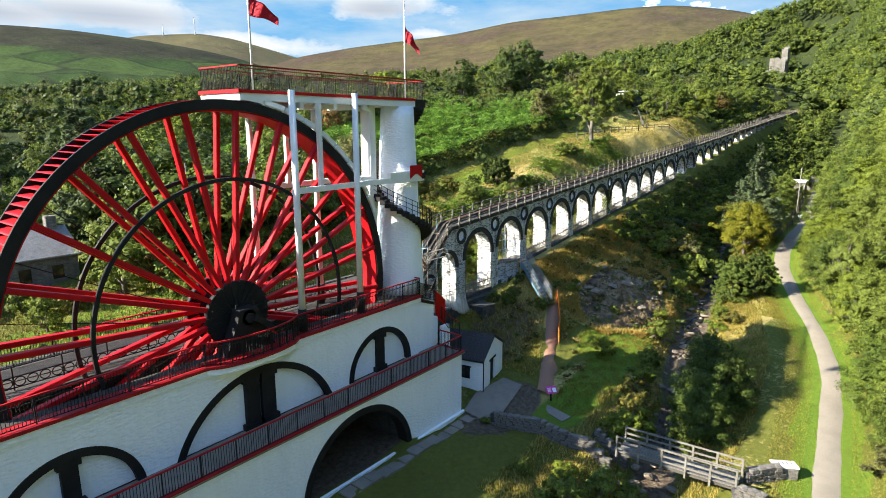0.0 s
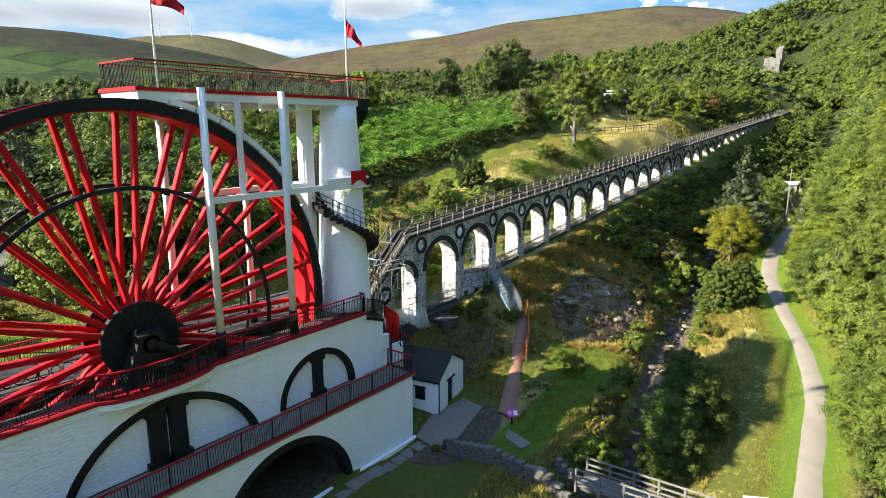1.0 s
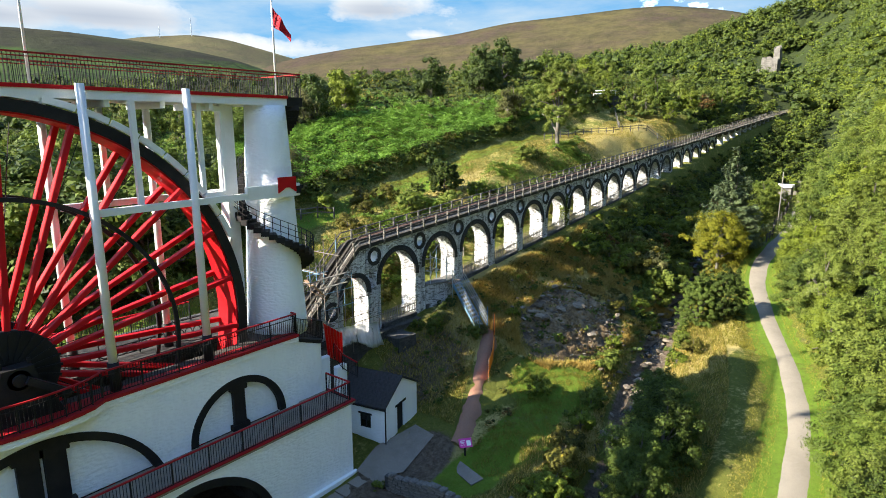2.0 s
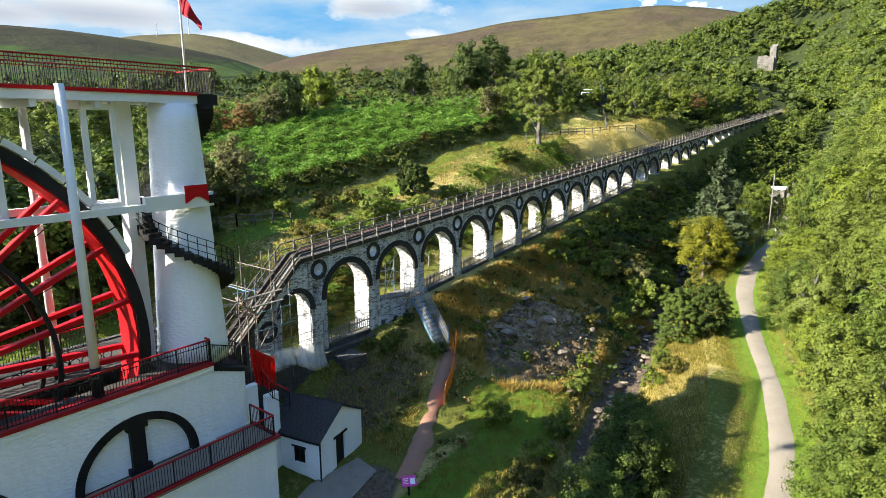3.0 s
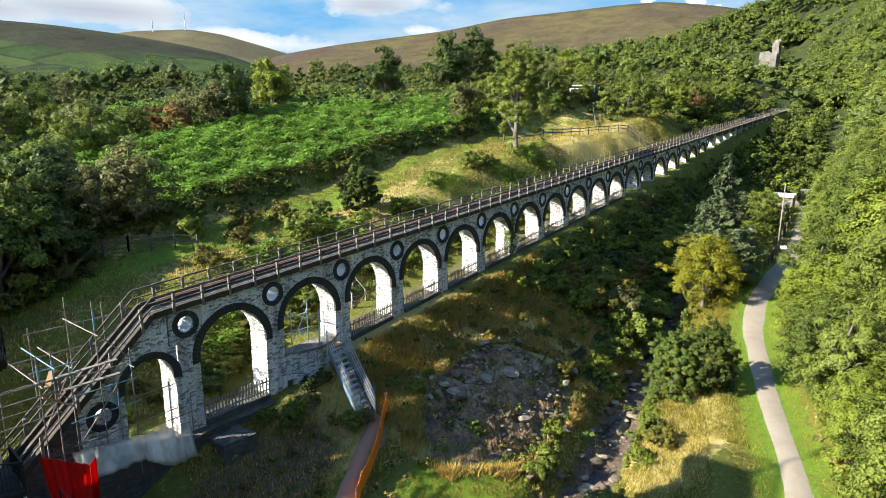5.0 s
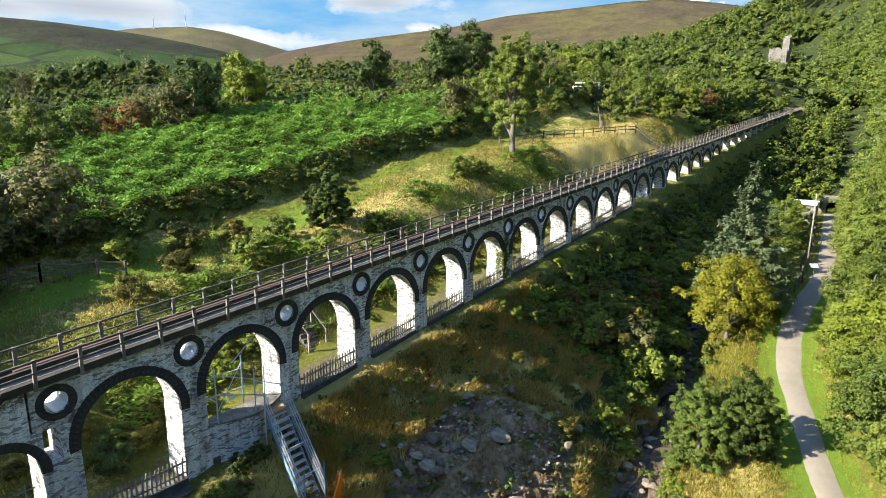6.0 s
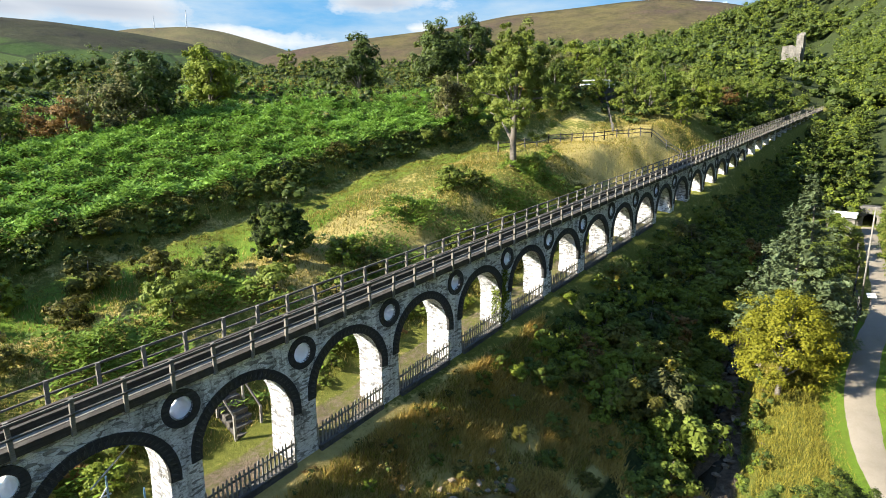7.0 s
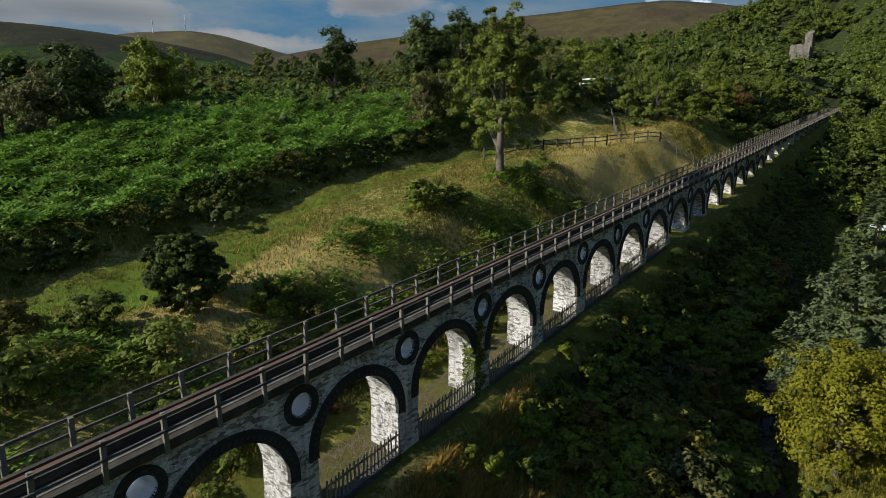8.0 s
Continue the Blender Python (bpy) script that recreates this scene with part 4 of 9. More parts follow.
def make_masonry():
    h = WHEEL_HOUSE
    # lower wall
    bm = bmesh.new()
    arch_wall(bm, -60, -9.0, -2.2, LOWER_TOP - 0.12, -6.75, -6.0, [(-44, 4.2, -1.5), (-31.5, 4.2, -1.5), (-19.05, 4.15, -1.5)])
    part("lower_wall", bm, WHITE, h, "whitewashed rubble wall with open arches")
    bm = bmesh.new()
    box(bm, -9.75, -9.0, -6.0, -3.0, -2.2, LOWER_TOP - 0.12)
    part("end_wall", bm, WHITE, h)
    for cx in (-44, -31.5, -19.05):
        bm = bmesh.new()
        arc_band(bm, cx, -1.5, 4.1, 4.5, -4, 184, -6.82, -5.98, 40)
        part("arch_band", bm, BLACK, h, "black painted arch band")
    bm = bmesh.new()
    box(bm, -60, -8.8, -6.9, -4.4, LOWER_TOP - 0.12, LOWER_TOP)
    part("terrace", bm, FLAGS, h, "stone flagged terrace")
    bm = bmesh.new()
    box(bm, -60, -8.85, -7.0, -6.78, -2.2, -1.05)
    part("plinth", bm, WHITE, h)
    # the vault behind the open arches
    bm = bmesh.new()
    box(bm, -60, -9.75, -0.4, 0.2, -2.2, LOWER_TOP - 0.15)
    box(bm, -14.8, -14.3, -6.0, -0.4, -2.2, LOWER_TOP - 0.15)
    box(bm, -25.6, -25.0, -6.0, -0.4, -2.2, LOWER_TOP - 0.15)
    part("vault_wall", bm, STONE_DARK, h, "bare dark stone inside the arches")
    # upper wall with blind arches
    bm = bmesh.new()
    arch_wall(bm, -60, -11.1, LOWER_TOP - 0.3, UPPER_TOP - 0.25, -4.5, -4.2, UPPER_ARCHES)
    part("upper_wall", bm, WHITE, h, "whitewashed upper wall")
    bm = bmesh.new()
    box(bm, -60, -11.12, -4.26, -3.4, LOWER_TOP - 0.02, UPPER_TOP - 0.3)
    part("blind_panel", bm, WHITE, h, "recessed whitewashed panels in the arches")
    bm = bmesh.new()
    outline = [(-11.1, -4.3)] + [(-9.5 + 0.9 * math.cos(radians(t)), -3.35 + 0.95 * math.sin(radians(t))) for t in range(-90, 1, 10)] + [(-8.6, 1.2), (-11.1, 1.2)]
    prism_z(bm, outline, LOWER_TOP - 0.3, 7.3)
    for v in bm.verts:
        if v.co.z > 7:
            v.co.z -= 0.36 * (v.co.x + 11.1)
    part("end_pier", bm, WHITE, h, "recessed whitewashed end with a rounded corner")
    bm = bmesh.new()
    prism_z(bm, [(x + (0.06 if x > -11 else 0), y - (0.06 if y < -3 else 0)) for x, y in outline], 7.31, 7.52)
    for v in bm.verts:
        v.co.z -= 0.36 * (v.co.x + 11.1)
    part("stair_coping", bm, BLACK, h, "black coping falling with the stair")
    for cx, r, sp in UPPER_ARCHES:
        bm = bmesh.new()
        arc_band(bm, cx, sp, r - 0.08, r + 0.3, 0, 180, -4.56, -4.18, 44)
        part("arch_band", bm, BLACK, h, "black painted arch band")
        wide = r > 4
        for dx in ((-0.5, 0.5) if wide else (0,)):
            bm = bmesh.new()
            wd = 0.42 if wide else 0.34
            box(bm, cx + dx - wd, cx + dx + wd, -4.5, -4.2, LOWER_TOP, sp + r - 0.08)
            box(bm, cx + dx - wd - 0.18, cx + dx + wd + 0.18, -4.55, -4.19, LOWER_TOP, LOWER_TOP + 0.3)
            box(bm, cx + dx - wd - 0.14, cx + dx + wd + 0.14, -4.54, -4.19, sp + r - 0.42, sp + r - 0.1)
            part("column", bm, BLACK, h, "black painted column")
    # coping with the bulge in front of the axle
    for nm, z0, z1, y, mat, lab in (("cornice", UPPER_TOP - 0.42, UPPER_TOP - 0.1, -4.6, WHITE, ""), ("kerb", UPPER_TOP - 0.1, UPPER_TOP + 0.06, -4.68, DARK_RED, "dark red kerb")):
        bm = bmesh.new()
        prism_z(bm, [(-60, y), *bulge(y, 10), (-10.95, y), (-10.95, -3.9), (-60, -3.9)], z0, z1)
        part(nm, bm, mat, h, lab)
    bm = bmesh.new()
    box(bm, -60, -9.9, -3.9, YF - 0.15, FLOOR - 0.25, FLOOR - 0.02)
    box(bm, -60, -36.2, YF - 0.15, 3.2, FLOOR - 0.25, FLOOR - 0.02)
    box(bm, -13.1, -9.9, YF - 0.15, 3.2, FLOOR - 0.25, FLOOR - 0.02)
    box(bm, -36.2, -13.1, YB + 0.15, 3.2, FLOOR - 0.25, FLOOR - 0.02)
    part("platform", bm, PAVING, h, "paved platform round the wheel")
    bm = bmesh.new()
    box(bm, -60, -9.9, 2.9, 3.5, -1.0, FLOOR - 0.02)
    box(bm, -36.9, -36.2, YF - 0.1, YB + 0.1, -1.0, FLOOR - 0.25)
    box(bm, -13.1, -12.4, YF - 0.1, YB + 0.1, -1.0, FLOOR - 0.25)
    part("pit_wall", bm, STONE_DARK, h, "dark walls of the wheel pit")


def bulge(y, n):
    """The kerb swells out in front of the axle bearing."""
    pts = []
    for i in range(n + 1):
        t = i / n
        x = -27.2 + 5.6 * t
        pts.append((x, y - 0.75 * math.sin(math.pi * min(1, max(0, t))) ** 0.6))
    return pts


def prism_z(bm, outline, z0, z1):
    a = [bm.verts.new((x, y, z0)) for x, y in outline]
    b = [bm.verts.new((x, y, z1)) for x, y in outline]
    n = len(outline)
    fa = bm.faces.new(a)
    fb = bm.faces.new(b[::-1])
    for i in range(n):
        j = (i + 1) % n
        bm.faces.new((a[i], a[j], b[j], b[i]))
    fa.normal_update()
    fb.normal_update()
    bmesh.ops.triangulate(bm, faces=[fa, fb])


make_masonry()


# ---- railings ----
def railing(name, pts, height, label, bars=0.135, top=DARK_RED, bar_mat=BLACK, top_r=0.045, mid=False):
    """Iron railing along the points (x, y, z of its foot), with rods, posts and a painted handrail."""
    c = Vector(pts[0])
    t = thing(name, c, label, "railing")
    rods, rail, low = bmesh.new(), bmesh.new(), bmesh.new()
    one, stake = bmesh.new(), bmesh.new()
    bar(one, (0, 0, 0.06), (0, 0, height - 0.03), 0.022, 0.022)
    bar(stake, (0, 0, 0), (0, 0, height), 0.05, 0.05)
    one, stake = mesh_of("baluster", one, bar_mat), mesh_of("post", stake, bar_mat)
    feet = []
    for p, q in zip(pts, pts[1:]):
        p, q = Vector(p), Vector(q)
        n = max(1, round((q - p).length / bars))
        for i in range(n):
            e = p.lerp(q, (i + 0.5) / n)
            feet.append(e)
        m = max(1, round((q - p).length / 1.8))
        for i in range(m + 1):
            e = p.lerp(q, i / m)
            ob = new("post", stake)
            ob.parent, ob.location = t, e - c
        bar(rail, p + Vector((0, 0, height)), q + Vector((0, 0, height)), top_r * 2, top_r * 1.5)
        bar(low, p + Vector((0, 0, 0.08)), q + Vector((0, 0, 0.08)), 0.03, 0.04)
        if mid:
            bar(low, p + Vector((0, 0, height * 0.8)), q + Vector((0, 0, height * 0.8)), 0.03, 0.04)
    for e in feet[-300:]:
        ob = new("baluster", one)
        ob.parent, ob.location = t, e - c
    for e in feet[:-300]:
        bar(rods, e + Vector((0, 0, 0.06)), e + Vector((0, 0, height - 0.03)), 0.022, 0.022)
    if len(feet) > 300:
        tagged(part("baluster_row", rods, bar_mat, t), kind="stuff")
    else:
        rods.free()
    part("handrail", rail, top, t, "painted handrail")
    part("bottom_rail", low, bar_mat, t)
    return t


railing("terrace_railing", [(-60, -6.72, LOWER_TOP), (-9.05, -6.72, LOWER_TOP), (-9.05, -4.6, LOWER_TOP)], 1.22, "black terrace railing with a dark red handrail")
bm = bmesh.new()
box(bm, -60, -8.78, -6.92, -6.6, LOWER_TOP, LOWER_TOP + 0.07)
box(bm, -8.95, -8.78, -6.6, -4.4, LOWER_TOP, LOWER_TOP + 0.07)
part("kerb", bm, DARK_RED, WHEEL_HOUSE, "dark red kerb")
railing("platform_railing", [(-60, -4.5, UPPER_TOP + 0.06), *[(x, y + 0.12, UPPER_TOP + 0.06) for x, y in bulge(-4.6, 10)], (-11.0, -4.5, UPPER_TOP + 0.06), (-11.0, -3.6, UPPER_TOP + 0.06)], 1.2, "black platform railing with a dark red handrail bowed before the axle", mid=True)
railing("stair_side_railing", [(-10.9, -4.25, 7.5), (-8.75, -4.1, 6.72), (-8.62, -2.2, 6.66)], 1.15, "black iron railing falling beside the stair to the terrace", top=BLACK, top_r=0.03)
railing("back_railing", [(-60, 2.7, FLOOR), (-13.5, 2.7, FLOOR)], 1.15, "black and red railing behind the wheel", top=RED)


def make_scroll_railing():
    """Low railing beside the wheel with a row of iron rings between its rails."""
    y, x0, x1 = -0.3, -60, -14
    t = thing("scroll_railing", (x0, y, FLOOR), "black iron railing with a row of rings beside the wheel", "railing")
    for z, nm in ((0.12, "bottom_rail"), (0.62, "middle_rail"), (1.1, "handrail")):
        bm = bmesh.new()
        bar(bm, (x0, y, FLOOR + z), (x1, y, FLOOR + z), 0.05, 0.05)
        part(nm, bm, BLACK, t)
    one, stake = bmesh.new(), bmesh.new()
    arc_band(one, 0, 0.37, 0.19, 0.235, 0, 360, -0.02, 0.02, 14)
    bar(stake, (0, 0, 0), (0, 0, 1.12), 0.055, 0.055)
    one, stake = mesh_of("ring", one, BLACK), mesh_of("post", stake, BLACK)
    for i in range(int((x1 - x0) / 0.5)):
        ob = new("ring", one)
        ob.parent, ob.location = t, (0.25 + 0.5 * i, 0, 0)
        if i % 4 == 0:
            ob = new("post", stake)
            ob.parent, ob.location = t, (0.5 * i, 0, 0)


make_scroll_railing()


def make_stair_walls():
    """Low whitewashed walls with a red rail where the stair comes down to the yard."""
    t = thing("stair_wall", (-7.5, -3.4, 1), "low whitewashed stair walls stepping down beside the hut", "wall")
    for x0, x1, y0, y1, z1 in ((-8.55, -7.75, -3.55, -3.2, 5.2), (-7.4, -6.5, -3.75, -3.4, 4.3)):
        bm = bmesh.new()
        box(bm, x0, x1, y0, y1, -1.2, z1)
        bmesh.ops.bevel(bm, geom=bm.edges[:], offset=0.04, segments=1, affect="EDGES")
        part("wall", bm, WHITE, t)
    railing("stair_foot_railing", [(-7.6, -3.75, 5.0), (-7.2, -4.1, 4.2), (-6.4, -4.6, 3.5)], 1.05, "dark red handrail of the stair down to the yard", bars=0.3)


make_stair_walls()


# ---- tower, deck and frame ----
TX, TY = -10.75, -2.4


def make_tower():
    t = thing("stair_tower", (TX, TY, FLOOR), "tall tapering whitewashed stone stair tower", "tower")
    bm = bmesh.new()
    n, k = 40, 14
    rows = []
    for i in range(k + 1):
        s = i / k
        r = 1.78 + (1.12 - 1.78) * s ** 0.92
        rows.append([bm.verts.new((TX + r * math.cos(2 * math.pi * j / n), TY + r * math.sin(2 * math.pi * j / n), FLOOR - 0.3 + (20.75 - FLOOR + 0.3) * s)) for j in range(n)])
    for a, b in zip(rows, rows[1:]):
        for j in range(n):
            f = bm.faces.new((a[j], a[(j + 1) % n], b[(j + 1) % n], b[j]))
            f.smooth = True
    bm.faces.new(rows[-1])
    bm.faces.new(rows[0][::-1])
    part("shaft", bm, WHITE, t)
    # the spiral stair hung on the outside
    rail_pts = []
    m = 66
    for i in range(m):
        s = i / (m - 1)
        z = FLOOR + 0.25 + 12.7 * s
        ang = radians(float(along(z, 8.0, 152, 12.0, -28, 15.3, -208, 20.8, -388)))
        r = 1.80 + (1.12 - 1.80) * (z - FLOOR) / 12.9
        da = 0.17
        c = [(TX + rr * math.cos(a), TY + rr * math.sin(a)) for rr, a in ((r - 0.1, ang - da * 0.6), (r + 0.78, ang - da * 0.6), (r + 0.78, ang + da * 0.6), (r - 0.1, ang + da * 0.6))]
        steps = bmesh.new()
        lo = [steps.verts.new((x, y, z - 0.3)) for x, y in c]
        hi = [steps.verts.new((x, y, z)) for x, y in c]
        steps.faces.new(lo[::-1])
        steps.faces.new(hi)
        for q in range(4):
            steps.faces.new((lo[q], lo[(q + 1) % 4], hi[(q + 1) % 4], hi[q]))
        part("step", steps, BLACK, t, "black stone spiral step" if i == 0 else "")
        rail_pts.append(Vector((TX + (r + 0.78) * math.cos(ang), TY + (r + 0.78) * math.sin(ang), z)))
    rb, rr = bmesh.new(), bmesh.new()
    for p in rail_pts:
        bar(rb, p, p + Vector((0, 0, 1.0)), 0.03, 0.03)
    for h in (0.35, 0.68, 1.0):
        for p, q in zip(rail_pts, rail_pts[1:]):
            bar(rr, p + Vector((0, 0, h)), q + Vector((0, 0, h)), 0.03, 0.035)
    part("stair_railing", rb, BLACK, t)
    part("stair_handrail", rr, BLACK, t)


make_tower()
DZ = 21.25


def make_deck():
    d = thing("viewing_deck", (-17, -2.2, 20.7), "white framed viewing platform high over the wheel with red trim", "platform")
    bm = bmesh.new()
    box(bm, -23.5, -9.9, -3.3, 0.4, DZ - 0.5, DZ - 0.08)
    part("fascia", bm, WHITE_PAINT, d, "white painted fascia boards")
    bm = bmesh.new()
    box(bm, -23.55, -9.85, -3.36, -3.26, DZ - 0.12, DZ + 0.04)
    box(bm, -23.6, -23.5, -3.36, 0.46, DZ - 0.12, DZ + 0.06)
    box(bm, -23.55, -9.85, 0.36, 0.46, DZ - 0.12, DZ + 0.04)
    part("trim", bm, RED, d, "red edge trim")
    bm = bmesh.new()
    box(bm, -23.45, -9.95, -3.25, 0.35, DZ - 0.08, DZ)
    part("floor", bm, TIMBER_PALE, d)
    for x in (-22, -19.5, -17, -14.5):
        bm = bmesh.new()
        box(bm, x - 0.12, x + 0.12, -3.2, 0.3, DZ - 0.8, DZ - 0.5)
        part("joist", bm, WHITE_PAINT, d)
    bm = bmesh.new()
    bar(bm, (0, 0, 0), (0, 0, 1.25), 0.024, 0.024)
    one = mesh_of("baluster", bm, BLACK)
    feet = [(-23.45 + 14.6 * i / 100, y) for y in (-3.24, 0.34) for i in range(101)] + [(x, -3.24 + 3.58 * i / 26) for x in (-23.45, -8.9) for i in range(1, 26)]
    for x, y in feet:
        ob = new("baluster", one)
        ob.parent, ob.location = d, Vector((x, y, DZ)) - d.location
    bm = bmesh.new()
    for y in (-3.24, 0.34):
        bar(bm, (-23.5, y, DZ + 1.25), (-8.85, y, DZ + 1.25), 0.09, 0.07)
        bar(bm, (-23.5, y, DZ + 1.1), (-8.85, y, DZ + 1.1), 0.04, 0.04)
    for x in (-23.45, -8.9):
        bar(bm, (x, -3.28, DZ + 1.25), (x, 0.38, DZ + 1.25), 0.09, 0.07)
    part("handrail", bm, DARK_RED, d, "dark red handrail")
    bm = bmesh.new()
    box(bm, -9.9, -8.8, -3.3, 0.4, DZ - 0.55, DZ - 0.02)
    part("stair_landing", bm, BLACK, d, "black stair landing")


make_deck()


def make_frame():
    f = thing("support_frame", (-18, -2.5, FLOOR), "white painted post and beam frame under the viewing deck", "frame")
    for x, y, r in ((-20.85, -4.05, 0.2), (-16.25, -4.05, 0.2), (-21.3, -0.65, 0.19), (-16.6, -0.65, 0.19)):
        bm = bmesh.new()
        tube(bm, (x, y, FLOOR + 0.9), (x, y, DZ + 0.1), r, r * 0.92, 12)
        post = part("post", bm, WHITE_PAINT, f, "tall round white post")
        bm = bmesh.new()
        tube(bm, (x, y, FLOOR - 0.1), (x, y, FLOOR + 1.3), r + 0.05, r + 0.05, 12)
        part("shoe", bm, BLACK, post, "black iron shoe")
    for x, y in ((-18.6, -3.5), (-18.9, -0.8)):
        bm = bmesh.new()
        bar(bm, (x, y, 16.0), (x, y, DZ - 0.5), 0.24, 0.24)
        part("hanger", bm, WHITE_PAINT, f)
    for y in (-3.95, -0.75):
        bm = bmesh.new()
        bar(bm, (-21.0, y, 15.9), (-10.6, y, 16.0), 0.2, 0.32)
        part("beam", bm, WHITE_PAINT, f, "white cross beam")
    bm = bmesh.new()
    box(bm, -13.3, -9.9, -4.08, -3.78, 15.75, 16.45)
    part("launder_end", bm, WHITE_PAINT, f)
    bm = bmesh.new()
    prism(bm, [(-11.4, 16.85), (-11.4, 15.98), (-11.15, 16.12), (-10.9, 16.26), (-10.65, 16.26), (-10.4, 16.12), (-10.2, 15.98), (-10.2, 16.85)], -4.16, -4.09)
    part("red_panel", bm, RED, f, "red painted panel with an arched lower edge")
    bm = bmesh.new()
    box(bm, -10.16, -9.92, -4.2, -3.9, 15.9, 16.3)
    box(bm, -9.92, -9.74, -4.16, -3.96, 16.14, 16.34)
    part("flood_light", bm, BLACK, f, "small black flood light")
    for x0, x1, y0, y1 in ((-13.28, -12.64, -2.15, -1.4),):
        bm = bmesh.new()
        box(bm, x0, x1, y0, y1, FLOOR, DZ - 0.5)
        part("column", bm, WHITE_PAINT, f, "wide white boxed column")
    for x in (-15.0, -13.75):
        bm = bmesh.new()
        bar(bm, (x, -2.75, 15.95), (x, -2.75, DZ - 0.5), 0.22, 0.22)
        part("hanger", bm, WHITE_PAINT, f)
    for z in (16.1, DZ - 0.75):
        bm = bmesh.new()
        bar(bm, (-15.0, -2.75, z), (-13.75, -2.75, z), 0.2, 0.26)
        part("beam", bm, WHITE_PAINT, f)
    bm = bmesh.new()
    bar(bm, (-15.9, -2.75, 16.75), (-15.0, -2.75, 16.1), 0.2, 0.22)
    part("brace", bm, WHITE_PAINT, f)


make_frame()


FLAG_CLOTH = worn_paint("flag_cloth", (0.56, 0.03, 0.05), (0.40, 0.02, 0.03), 0.8, 1.5, 0.4)


def make_flags():
    for x, y, reach, drop in ((-22.1, -2.45, 1.5, 1.15), (-9.9, -2.4, 0.95, 1.5)):
        t = thing("flag_pole", (x, y, DZ), "white flag pole with a red flag in the wind", "flag", "flag poles on the deck")
        bm = bmesh.new()
        tube(bm, (x, y, DZ), (x, y, DZ + 7.6), 0.065, 0.04, 8)
        part("pole", bm, WHITE_PAINT, t)
        bm = bmesh.new()
        rows = []
        for i in range(13):
            s = i / 12
            for_z = []
            for k in range(7):
                q = k / 6
                out = reach * s
                for_z.append(bm.verts.new((x + 0.62 * out + 0.1 * math.sin(s * 8 + q * 2), y - 0.78 * out + 0.13 * math.sin(s * 9 + q * 1.5), DZ + 4.95 - drop * s ** 1.1 - q * (1.05 - 0.62 * s) - 0.07 * math.sin(s * 7))))
            rows.append(for_z)
        for a, b in zip(rows, rows[1:]):
            for k in range(6):
                bm.faces.new((a[k], b[k], b[k + 1], a[k + 1])).smooth = True
        bmesh.ops.solidify(bm, geom=bm.faces[:], thickness=0.012)
        part("flag", bm, FLAG_CLOTH, t, "rippling red flag")


make_flags()


# ---- plants ----
LEAF_OAK = leaf("leaf_oak", (0.022, 0.05, 0.010), (0.060, 0.115, 0.022), (0.14, 0.15, 0.03))
LEAF_ASH = leaf("leaf_ash", (0.035, 0.068, 0.014), (0.082, 0.142, 0.030), (0.16, 0.19, 0.07))
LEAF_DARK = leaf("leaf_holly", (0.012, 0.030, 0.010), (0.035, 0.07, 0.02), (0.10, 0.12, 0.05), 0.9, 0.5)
LEAF_GREY = leaf("leaf_willow", (0.04, 0.06, 0.025), (0.085, 0.115, 0.05), (0.17, 0.19, 0.1))
LEAF_SALLOW = leaf("leaf_sallow", (0.020, 0.046, 0.012), (0.050, 0.098, 0.022), (0.11, 0.14, 0.045), 0.8)
LEAF_GOLD = leaf("leaf_autumn", (0.06, 0.08, 0.008), (0.105, 0.145, 0.016), (0.17, 0.18, 0.02))
LEAF_LIME = leaf("leaf_lime", (0.045, 0.085, 0.012), (0.088, 0.152, 0.022), (0.16, 0.20, 0.045))
LEAF_RUST = leaf("leaf_rust", (0.05, 0.045, 0.018), (0.105, 0.085, 0.032), (0.17, 0.11, 0.045))
LEAF_PINE = leaf("leaf_spruce", (0.032, 0.064, 0.034), (0.068, 0.122, 0.070), (0.11, 0.155, 0.09))
LEAF_FERN = leaf("leaf_bracken", (0.085, 0.205, 0.034), (0.104, 0.250, 0.050), (0.16, 0.27, 0.075), 0.8)
LEAF_BRAMBLE = leaf("leaf_bramble", (0.05, 0.11, 0.02), (0.085, 0.175, 0.032), (0.15, 0.20, 0.05), 0.9)
LEAF_GORSE = leaf("leaf_gorse", (0.030, 0.050, 0.012), (0.075, 0.095, 0.022), (0.22, 0.17, 0.02))
GRASS_DRY = leaf("grass_dry", (0.21, 0.165, 0.06), (0.30, 0.26, 0.10), (0.36, 0.30, 0.15), 0.6, 0.7)
GRASS_GREEN = leaf("grass_green", (0.10, 0.12, 0.025), (0.13, 0.165, 0.032), (0.2, 0.2, 0.06), 0.6, 0.6)
GRASS_TAWNY = leaf("grass_tawny", (0.19, 0.15, 0.05), (0.24, 0.235, 0.075), (0.36, 0.30, 0.13), 0.7, 0.7)
BARK = timber("bark", (0.06, 0.05, 0.04), (0.17, 0.15, 0.125))


